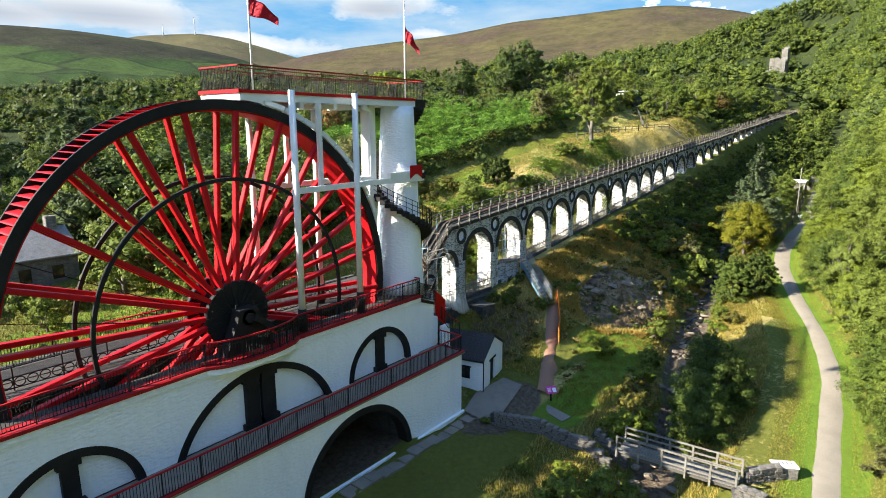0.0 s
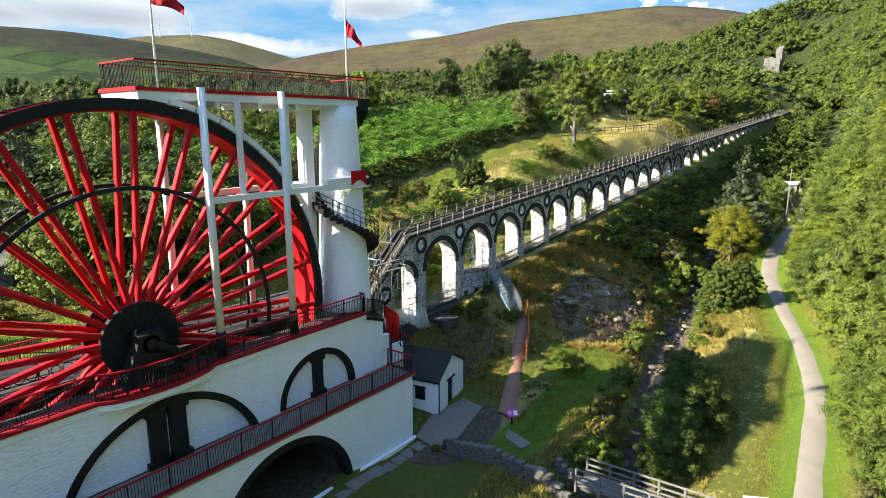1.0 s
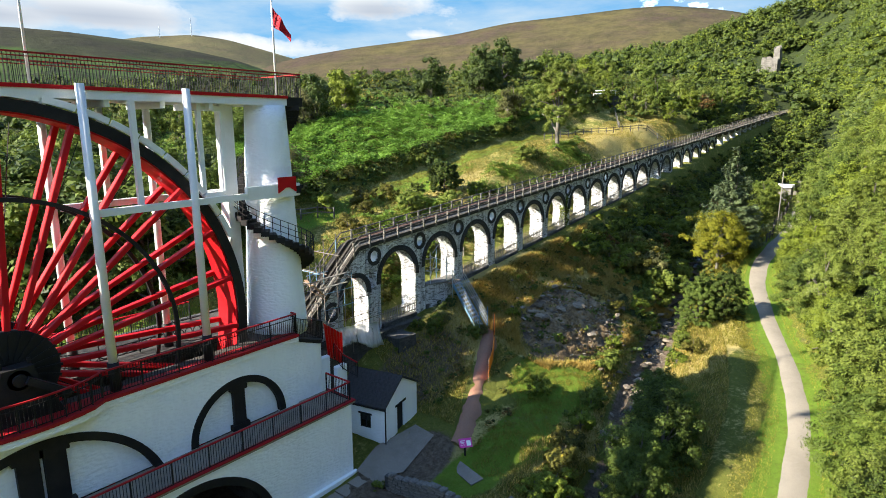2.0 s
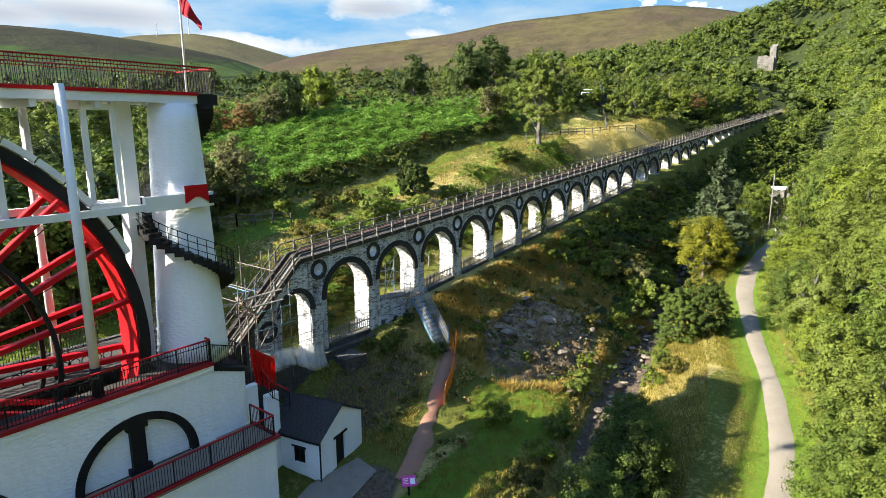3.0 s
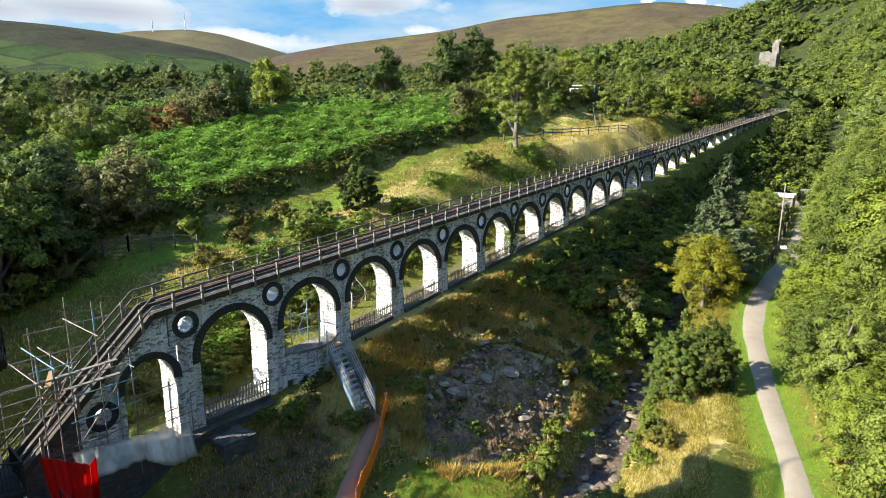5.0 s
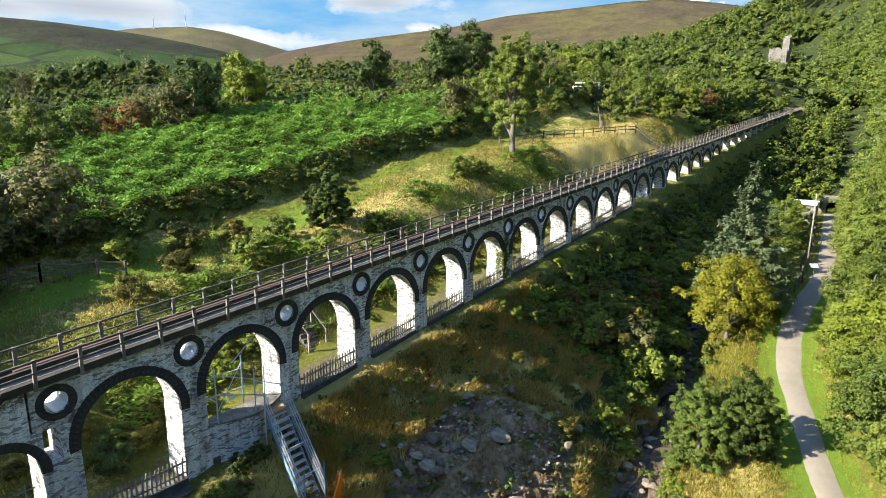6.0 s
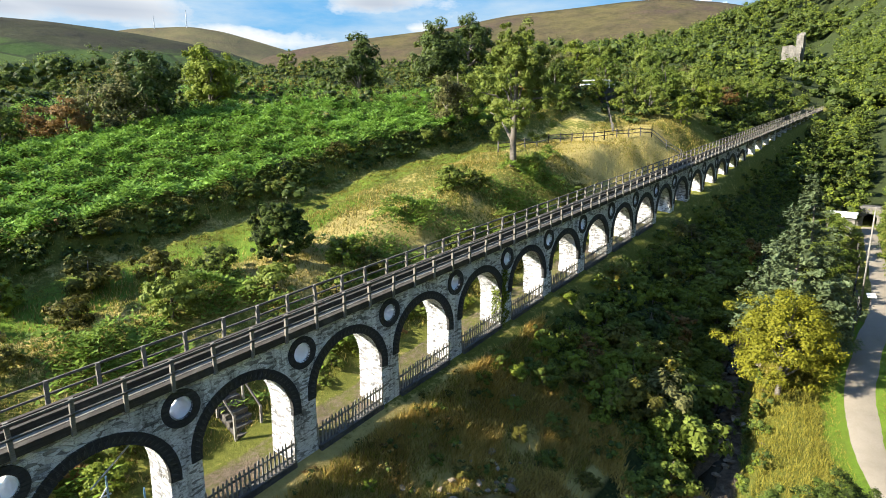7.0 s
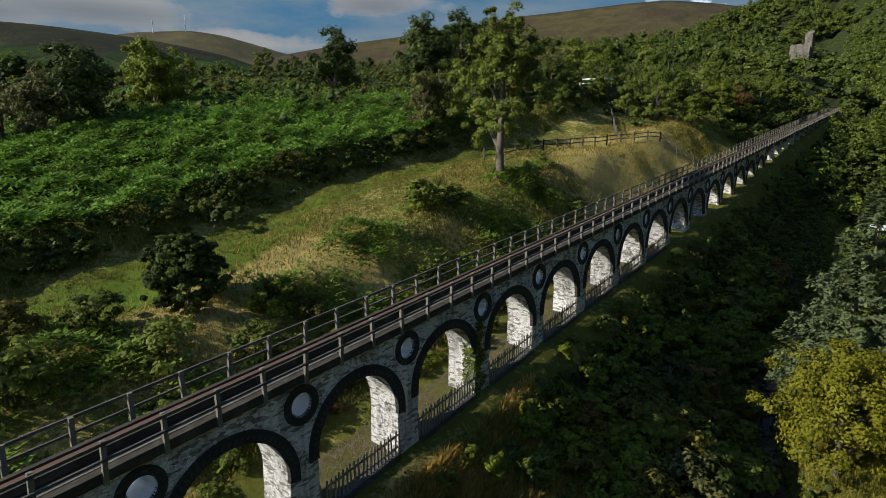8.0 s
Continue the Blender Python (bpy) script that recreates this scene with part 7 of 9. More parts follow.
scatter("track_grass", 13, 30000, where_track, 0.14, 0.05, GRASS_GREEN, "short trodden grass along the meadow", 0.5)
scatter("lawn_grass", 10, 26000, where_lawn, 0.13, 0.05, GRASS_GREEN, "short uneven grass of the lawn", 0.5)
scatter("verge_grass", 11, 40000, where_verge, 0.16, 0.05, GRASS_GREEN, "short bright grass along the path", 0.5)
scatter("bank_grass", 5, 36000, where_bank, 0.3, 0.05, GRASS_DRY, "tufts of dry grass on the bank", 0.5)
scatter("bank_grass", 6, 56000, where_bank, 0.28, 0.05, GRASS_GREEN, "tufts of green grass on the bank", 0.5)
scatter("bank_grass", 15, 26000, where_lit_bank, 0.34, 0.05, GRASS_GREEN, "yellow-green grass on the bank below the arches", 0.5)
scatter("bank_grass", 16, 20000, where_lit_bank, 0.42, 0.05, GRASS_DRY, "pale dry stalks on the bank below the arches", 0.5)
scatter("tawny_grass", 12, 44000, where_tawny, 0.5, 0.07, GRASS_TAWNY, "long tawny autumn grass on the bank below the arches", 0.55)
scatter("bank_grass", 7, 32000, where_wall, 0.3, 0.06, GRASS_GREEN, "grass on the stream bank below the path", 0.5)


# ---- things round the viaduct and in the yard ----
def piece(name, mesh, parent, m):
    ob = new(name, mesh)
    ob.parent = parent
    ob.matrix_basis = Matrix.Translation(-parent_origin(parent)) @ m
    return ob


def rock_mesh(name, seed, material, flat=0.7):
    rng = random.Random(seed)
    bm = bmesh.new()
    bmesh.ops.create_icosphere(bm, subdivisions=2, radius=0.5)
    cuts = [(Vector((rng.gauss(0, 1), rng.gauss(0, 1), rng.gauss(0, 1))).normalized(), rng.uniform(0.24, 0.42)) for _ in range(9)]
    for v in bm.verts:
        for n, d in cuts:
            k = v.co.dot(n) - d
            if k > 0:
                v.co -= n * k
        v.co.z *= flat
    return mesh_of(name, bm, material)


def rock_material(name, dark, light, moss):
    """Broken slate: bedding streaks, pale fresh faces and a little moss."""
    m = Mat(name, 0.85, 0.0, 0.25)
    bed = m.noise(3.0, 6, 0.75, (1.0, 1.0, 4.0))
    fine = m.noise(16, 5, 0.8)
    tone = m.mix(m.ramp(bed, [(0.35, 0.0), (0.65, 1.0)]), dark, light)
    tone = m.mix(m.ramp(fine, [(0.4, 0.0), (0.75, 0.7)]), tone, dark)
    tone = m.mix(m.math("MULTIPLY", m.random(), 0.4), tone, dark)
    tone = m.mix(m.ramp(m.noise(1.1, 4, 0.7), [(0.55, 0.0), (0.7, 0.7)]), tone, moss)
    m.color(tone)
    m.bump(m.math("ADD", bed, m.math("MULTIPLY", fine, 0.6)), 0.9, 0.06)
    return m.m


ROCK = rock_material("grey_rock", (0.11, 0.085, 0.058), (0.44, 0.375, 0.29), (0.085, 0.08, 0.03))
ROCK_DARK = rock_material("wet_rock", (0.065, 0.050, 0.034), (0.25, 0.205, 0.15), (0.06, 0.06, 0.022))
ROCKS = [rock_mesh("rock", 200 + i, ROCK) for i in range(5)]
ROCKS_DARK = [rock_mesh("rock", 300 + i, ROCK_DARK, 0.6) for i in range(5)]


def lay_rock(mesh, x, y, sx, sy, sz, turn, tilt, label, group, sink=0.25):
    ob = new("rock", mesh)
    ob.matrix_world = Matrix.Translation((x, y, gz(x, y) + sz * (0.3 - sink))) @ Euler((tilt, tilt * 0.6, turn)).to_matrix().to_4x4() @ Matrix.Diagonal((sx, sy, sz, 1))
    return tagged(ob, label, "rock", group)


def make_rocks():
    rng = random.Random(9)
    n = 0
    while n < 110:
        x, y = rng.gauss(18.0, 3.6), rng.gauss(-8.0, 2.3)
        if not (10 < x < 26 and -13.5 < y < -3):
            continue
        s = rng.uniform(0.15, 0.45) if rng.random() < 0.8 else rng.uniform(0.5, 1.1)
        lay_rock((ROCKS if rng.random() < 0.55 else ROCKS_DARK)[rng.randrange(5)], x, y, s * rng.uniform(0.9, 1.6), s, s * rng.uniform(0.6, 1.0), rng.uniform(0, 6.3), rng.uniform(-0.35, 0.35), "grey slab of rock on the quarried bank", "rocks of the outcrop", -0.35)
        n += 1
    for i in range(210):
        x = rng.uniform(-14, 58)
        y = float(stream_y(x)) + rng.gauss(0, 1.1)
        s = rng.uniform(0.25, 0.85)
        lay_rock((ROCKS_DARK if rng.random() < 0.5 else ROCKS)[rng.randrange(5)], x, y, s * rng.uniform(0.9, 1.6), s, s * 0.7, rng.uniform(0, 6.3), rng.uniform(-0.25, 0.25), "grey boulder in the rocky stream bed", "stones in the stream", -0.12)


make_rocks()


def make_outcrop():
    """The quarried bank: broken beds of dark rock and earth, stepping down to the stream."""
    nx, ny = 120, 70
    verts, faces = [], []
    for j in range(ny + 1):
        for i in range(nx + 1):
            x, y = 8.5 + 17.5 * i / nx, -13.2 + 9.4 * j / ny
            d = math.hypot((x - 17.2) / 8.6, (y + 8.4) / 4.6)
            rim = max(0.0, min(1.0, (1 - d) * 2.2 + 0.5 * noise.noise(Vector((x * 0.45, y * 0.45, 2.0)))))
            v = Vector((x * 0.55 + y * 0.2, y * 0.55, 0.7))
            ridge = 1 - abs(noise.noise(v)) * 2.2
            bed = noise.noise(Vector((x * 1.3, y * 1.3, 4.0)))
            h = 0.5 * max(0.0, ridge - 0.25) + 0.22 * math.floor(3 * (bed + 0.5)) / 3 + 0.18 * noise.noise(Vector((x * 3.1, y * 3.1, 8.0))) + 0.07 * noise.noise(Vector((x * 7, y * 7, 1.0)))
            verts.append((x, y, gz(x, y) - 0.3 + rim * (0.25 + h)))
    for j in range(ny):
        for i in range(nx):
            a = j * (nx + 1) + i
            faces.append((a, a + 1, a + nx + 2, a + nx + 1))
    m = Mat("quarry_earth", 0.92, 0.0, 0.2)
    n1, n2, n3 = m.noise(0.6, 5, 0.7), m.noise(4.0, 6, 0.75), m.noise(17, 4, 0.8)
    tone = m.mix(m.ramp(n2, [(0.36, 0.0), (0.66, 1.0)]), (0.075, 0.050, 0.026), (0.27, 0.185, 0.095))
    tone = m.mix(m.ramp(n1, [(0.48, 0.0), (0.64, 0.75)]), tone, (0.34, 0.265, 0.175))
    tone = m.mix(m.ramp(n3, [(0.60, 0.0), (0.74, 0.8)]), tone, (0.40, 0.35, 0.27))
    m.color(tone)
    m.bump(m.math("ADD", n2, m.math("MULTIPLY", n3, 0.6)), 1.0, 0.14)
    tagged(new("rock_outcrop", raw_mesh("rock_outcrop", verts, faces, m.m)), "dark broken rock and bare earth of an old quarried bank", "outcrop", kind="structure")


make_outcrop()


def make_stones():
    """Small stones past counting, on the outcrop and in the stream."""
    rng = random.Random(19)
    for name, mesh, mat, n, label, where in (("loose_stones", ROCKS, ROCK, 330, "loose broken stone on the quarried bank", 0), ("stream_stones", ROCKS_DARK, ROCK_DARK, 420, "small wet stones along the stream", 1)):
        verts, faces = [], []
        for i in range(n):
            if where:
                x = rng.uniform(-14, 60)
                y = float(stream_y(x)) + rng.gauss(0, 0.9)
                s = rng.uniform(0.15, 0.4)
            else:
                x, y = rng.gauss(19.2, 3.2), rng.gauss(-8.3, 2.6)
                s = rng.uniform(0.1, 0.32)
            src = mesh[rng.randrange(5)]
            m = Matrix.Translation((x, y, gz(x, y) + (0.05 * s if where else 0.22))) @ Euler((rng.uniform(-0.4, 0.4), rng.uniform(-0.4, 0.4), rng.uniform(0, 6))).to_matrix().to_4x4() @ Matrix.Diagonal((s * 1.4, s, s * 0.8, 1))
            k = len(verts)
            verts += [tuple(m @ v.co) for v in src.vertices]
            faces += [tuple(k + j for j in p.vertices) for p in src.polygons]
        tagged(new(name, raw_mesh(name, verts, faces, mat)), label, "stones", kind="stuff")


make_stones()


def water_material():
    m = Mat("stream_water", 0.08, 0.0, 0.5)
    n = m.noise(5, 4, 0.6, (0.5, 2.0, 1.0))
    m.color(m.mix(m.ramp(n, [(0.55, 0.0), (0.75, 1.0)]), (0.012, 0.012, 0.009), (0.09, 0.085, 0.07)))
    m.bump(n, 0.8, 0.12)
    return m.m


ribbon("stream", np.arange(-60, 110, 1.0), lambda x: float(stream_y(x)) + 0.25 * math.sin(x * 0.9), lambda x: 0.55, 0.1, water_material(), "shallow dark stream over stones", "stream", 0.2)


def palings(x0, x1, y, z0, z1, label="grey wooden paling fence between the stone piers"):
    """Pointed pales on two rails."""
    t = thing("paling_fence", (x0, y, z0), label, "fence", "fences between the piers")
    slope = (z1 - z0) / (x1 - x0)
    bm = bmesh.new()
    prism(bm, [(-0.04, 0), (-0.04, 1.0), (0, 1.08), (0.04, 1.0), (0.04, 0)], -0.012, 0.012)
    pale = mesh_of("pale", bm, TIMBER_PALE)
    n = int((x1 - x0) / 0.2)
    for i in range(n + 1):
        x = x0 + (x1 - x0) * i / n
        ob = new("pale", pale)
        ob.parent = t
        ob.location = (x - x0, 0, slope * (x - x0))
        ob.rotation_euler = (radians(((i * 37) % 7 - 3) * 0.6), radians(((i * 53) % 9 - 4) * 0.7), 0)
    for h in (0.25, 0.78):
        bm = bmesh.new()
        bar(bm, (x0, y + 0.03, z0 + h), (x1, y + 0.03, z1 + h), 0.05, 0.08)
        part("rail", bm, TIMBER, t)


def lane_z(x):
    return float(along(x, -3, 4.0, 0.7, 4.3, 5, 4.3, 11, 5.9, 17, 6.5, 27, 7.6, 60, 11.2, 100, 16))


for i in range(11):
    if i == 1:
        continue
    a, b = i * BAY + PIER / 2 + 0.05, (i + 1) * BAY - PIER / 2 - 0.05
    palings(a, b, -0.05, lane_z(a), lane_z(b))
for i in range(11):
    a, b = i * BAY + PIER / 2 + 0.07, (i + 1) * BAY - PIER / 2 - 0.07
    bm = bmesh.new()
    prism(bm, [(a, gz(a, -0.6) - 0.8), (b, gz(b, -0.6) - 0.8), (b, lane_z(b) + 0.02), (a, lane_z(a) + 0.02)], -0.2, 0.25)
    part("retaining_wall", bm, STONE_DARK, VIADUCT, "dark retaining wall between the piers")


def make_abutment():
    t = thing("abutment", (-3, -1.2, 0), "dark stone abutment wall under the viaduct's end", "wall")
    for x0, x1, y0, y1, z0, z1 in ((-9.0, -0.3, -0.9, 1.5, -1.2, 4.0), (0.3, 2.2, -2.2, -0.72, -0.5, 3.6), (-0.3, 4.7, -0.7, 1.5, -0.5, 3.95)):
        bm = bmesh.new()
        box(bm, x0, x1, y0, y1, z0, z1)
        bmesh.ops.subdivide_edges(bm, edges=bm.edges[:], cuts=4, use_grid_fill=True)
        for v in bm.verts:
            v.co += Vector((noise.noise(v.co * 1.7) * 0.12, noise.noise(v.co * 1.9 + Vector((5, 0, 0))) * 0.12, noise.noise(v.co * 1.3) * 0.1))
        part("block", bm, STONE_DARK, t)


make_abutment()


def make_hut():
    """Whitewashed hut with a slate roof, gable to the yard."""
    cx, cy, turn = -4.2, -4.25, radians(13)
    t = thing("hut", (cx, cy, -1.0), "small whitewashed stone hut with a dark slate roof", "hut")
    m = Matrix.Translation((cx, cy, 0)) @ Matrix.Rotation(turn, 4, "Z")

    def put(name, bm, mat, parent=t, label=""):
        bmesh.ops.transform(bm, matrix=m, verts=bm.verts[:])
        return part(name, bm, mat, parent, label)
    W, D, EAVE, PEAK, Z0 = 2.2, 1.85, 1.75, 3.0, -1.3
    bm = bmesh.new()
    for x0, x1, z0, z1 in ((-W, -0.62, Z0, EAVE), (0.32, W, Z0, EAVE), (-0.62, 0.32, 1.15, EAVE)):
        box(bm, x0, x1, -D, -D + 0.35, z0, z1)
    prism(bm, [(-W, EAVE), (W, EAVE), (0, PEAK)], -D, -D + 0.35)
    put("gable_wall", bm, WHITE)
    bm = bmesh.new()
    for y0, y1, z0, z1 in ((-D + 0.35, -0.75, Z0, EAVE), (0.1, D, Z0, EAVE), (-0.75, 0.1, Z0, 0.0), (-0.75, 0.1, 1.0, EAVE)):
        box(bm, -W, -W + 0.35, y0, y1, z0, z1)
    put("side_wall", bm, WHITE)
    bm = bmesh.new()
    box(bm, W - 0.35, W, -D + 0.35, D, Z0, EAVE)
    box(bm, -W + 0.35, W - 0.35, D - 0.35, D, Z0, EAVE)
    prism(bm, [(-W, EAVE), (W, EAVE), (0, PEAK)], D - 0.35, D)
    put("back_wall", bm, WHITE)
    bm = bmesh.new()
    box(bm, -0.62, 0.32, -D + 0.12, -D + 0.17, Z0, 1.15)
    door = put("door", bm, BLACK, t, "black plank door")
    bm = bmesh.new()
    box(bm, -0.85, 0.55, -D - 0.04, -D + 0.1, 1.15, 1.3)
    put("lintel", bm, BLACK)
    bm = bmesh.new()
    box(bm, -W + 0.12, -W + 0.16, -0.75, 0.1, 0.0, 1.0)
    win = put("window", bm, DARK_GLASS, t, "dark window")
    bm = bmesh.new()
    for a in (-0.75, -0.36, 0.04):
        box(bm, -W + 0.08, -W + 0.15, a, a + 0.06, 0.0, 1.0)
    box(bm, -W - 0.03, -W + 0.12, -0.85, 0.2, 1.0, 1.12)
    put("frame", bm, BLACK, win)
    s = (PEAK - EAVE) / W
    for sgn in (-1, 1):
        bm = bmesh.new()
        e = W + 0.18
        prism(bm, [(0, PEAK + 0.02), (sgn * e, PEAK + 0.02 - s * e), (sgn * e, PEAK + 0.12 - s * e), (0, PEAK + 0.12)], -D - 0.12, D + 0.12)
        roof = put("roof", bm, SLATE, t, "dark slate roof slope with pale lichen")
        rows, cols = 9, 11
        sm = bmesh.new()
        box(sm, -0.19, 0.19, -0.16, 0.16, 0, 0.018)
        slate = mesh_of("slate", sm, SLATE)
        L = math.hypot(e, s * e)
        for r in range(rows):
            for c in range(cols):
                d = (r + 0.55) / rows * L
                y = -D - 0.08 + (2 * D + 0.16) * (c + (0.5 if r % 2 else 0.25)) / (cols - 0.2)
                if y > D + 0.1:
                    continue
                p = Vector((sgn * d * e / L, y, PEAK + 0.13 - d * s * e / L))
                ang = math.atan(s) * sgn
                ob = new("slate", slate)
                ob.parent = roof
                ob.matrix_basis = m @ Matrix.Translation(p) @ Matrix.Rotation(ang + sgn * 0.04, 4, "Y") @ Matrix.Diagonal((L / rows / 0.34, 1.04, 1, 1))
    bm = bmesh.new()
    tube(bm, (-W - 0.06, -D - 0.06, Z0 + 0.2), (-W - 0.06, -D - 0.06, EAVE - 0.05), 0.05, 0.05, 8)
    tube(bm, (-W - 0.2, -D - 0.1, EAVE - 0.1), (-W - 0.2, D + 0.1, EAVE - 0.1), 0.06, 0.06, 8)
    put("gutter", bm, BLACK, t, "black gutter and downpipe")


DARK_GLASS = Mat("dark_glass", 0.08, 0.0, 0.5).color((0.01, 0.012, 0.014)).m
SLATE = stone("roof_slate", (0.045, 0.042, 0.042), (0.10, 0.092, 0.09), (0.22, 0.21, 0.19), 0.7, 2.0)
make_hut()


def make_yard():
    bm = bmesh.new()
    n = 14
    pts = [(-9.0, -7.0), (-6.6, -6.3), (-3.0, -6.6), (-3.4, -8.6), (-7.2, -9.2), (-8.4, -8.4), (-9.0, -9.2)]
    vs = [bm.verts.new((x, y, gz(x, y) + 0.1)) for x, y in pts]
    c = bm.verts.new((-6.4, -7.7, gz(-6.4, -7.7) + 0.13))
    for i in range(len(vs)):
        bm.faces.new((vs[i], vs[(i + 1) % len(vs)], c))
    solo("yard", bm, FLAGS, "worn concrete yard before the hut", "yard", kind="structure")
    rng = random.Random(3)
    t = thing("flagged_path", (-12, -7.8, gz(-12, -7.8)), "path of old stone flags at the wall's foot", "path")
    for i in range(13):
        x = -9.6 - i * 0.95
        bm = bmesh.new()
        y = -7.75
        w = rng.uniform(0.4, 0.5)
        prism_z(bm, [(x - 0.44, y - w), (x + 0.44, y - w + rng.uniform(-0.05, 0.05)), (x + 0.44, y + w), (x - 0.44, y + w)], gz(x, y) - 0.1, gz(x, y) + 0.06 + rng.uniform(0, 0.03))
        part("flagstone", bm, FLAGS, t)
    bm = bmesh.new()
    prism_z(bm, [(-4.6, -10.4), (-3.7, -10.4), (-4.6, -13.4), (-5.6, -13.2)], -1.25, gz(-4.6, -12) + 0.07)
    solo("paved_strip", bm, FLAGS, "short grey paved strip in the lawn", "paving", kind="structure")


make_yard()


def rubble_wall(pts, height, width, label):
    """Dry stone wall with separate stones round a core."""
    t = thing("stone_wall", (pts[0][0], pts[0][1], gz(*pts[0])), label, "wall")
    rng = random.Random(int(pts[0][0] * 10))
    meshes = []
    for k in range(6):
        bm = bmesh.new()
        bmesh.ops.create_cube(bm, size=1.0)
        bmesh.ops.bevel(bm, geom=bm.edges[:], offset=0.13, segments=1, affect="EDGES")
        for v in bm.verts:
            v.co += Vector((rng.uniform(-0.06, 0.06), rng.uniform(-0.06, 0.06), rng.uniform(-0.06, 0.06)))
        meshes.append(mesh_of("stone", bm, STONE_W))
    core = bmesh.new()
    for p, q in zip(pts, pts[1:]):
        p, q = Vector((*p, 0)), Vector((*q, 0))
        d = (q - p).normalized()
        ang = math.atan2(d.y, d.x)
        ln = (q - p).length
        rows = max(2, round(height / 0.24))
        a, b = p.copy(), q.copy()
        a.z, b.z = gz(p.x, p.y) + height * 0.4, gz(q.x, q.y) + height * 0.4
        bar(core, a, b, width * 0.8, height * 1.1)
        for r in range(rows + 1):
            s = rng.uniform(0, 0.3)
            while s < ln:
                w = rng.uniform(0.3, 0.62) if r < rows else rng.uniform(0.35, 0.7)
                c = p + d * min(s + w / 2, ln)
                z = gz(c.x, c.y) + height * (r + 0.3) / (rows + 0.2)
                wd = width * (1.05 - 0.12 * r / rows) + rng.uniform(-0.03, 0.05)
                piece("stone", meshes[rng.randrange(6)], t, Matrix.Translation((c.x, c.y, z)) @ Matrix.Rotation(ang + rng.uniform(-0.08, 0.08), 4, "Z") @ Matrix.Diagonal((w * 0.98, wd, height / rows * rng.uniform(0.9, 1.12), 1)))
                s += w
    part("core", core, STONE_DARK, t)


rubble_wall([(-8.7, -9.3), (-8.3, -12.5), (-7.9, -15.4), (-7.7, -17.6)], 0.85, 0.5, "low dry stone wall along the yard's edge")
rubble_wall([(-5.6, -15.6), (-5.9, -18.0)], 0.75, 0.45, "short stone wall at the footbridge")
rubble_wall([(-5.6, -25.2), (-4.4, -26.2), (-3.9, -26.7)], 0.75, 0.5, "stone parapet between footbridge and path")
rubble_wall([(-7.4, -25.0), (-7.9, -26.6)], 0.9, 0.6, "rounded stone wall end beside the footbridge")


TIMBER_GREY = timber("silvered_timber", (0.09, 0.082, 0.07), (0.20, 0.188, 0.165))


def make_footbridge():
    t = thing("footbridge", (-6.7, -21.4, -1.0), "pale weathered timber footbridge over the stream", "bridge")
    z = -0.85
    plank = bmesh.new()
    box(plank, -0.72, 0.72, -0.085, 0.085, 0, 0.05)
    pm = mesh_of("plank", plank, TIMBER_GREY)
    n = 38
    y0, y1 = -18.1, -25.0
    for i in range(n):
        s = (i + 0.5) / n
        piece("plank", pm, t, Matrix.Translation((-7.0 + 0.5 * s, y0 + (y1 - y0) * s, z)) @ Matrix.Rotation(0.07, 4, "Z"))
    for dx in (-0.5, 0.5):
        bm = bmesh.new()
        bar(bm, (-7.0 + dx, y0, z - 0.14), (-6.5 + dx, y1, z - 0.14), 0.16, 0.26)
        part("beam", bm, TIMBER, t)
    for dx in (-0.76, 0.76):
        for i in range(6):
            s = i / 5
            x, y = -7.0 + 0.5 * s + dx, y0 + (y1 - y0) * s
            bm = bmesh.new()
            bar(bm, (x, y, z - 0.35), (x, y, z + 1.1), 0.11, 0.11)
            part("post", bm, TIMBER_GREY, t)
        for h in (0.3, 0.65, 1.05):
            bm = bmesh.new()
            bar(bm, (-7.0 + dx, y0, z + h), (-6.5 + dx, y1, z + h), 0.06, 0.11)
            part("rail", bm, TIMBER_GREY, t)


make_footbridge()


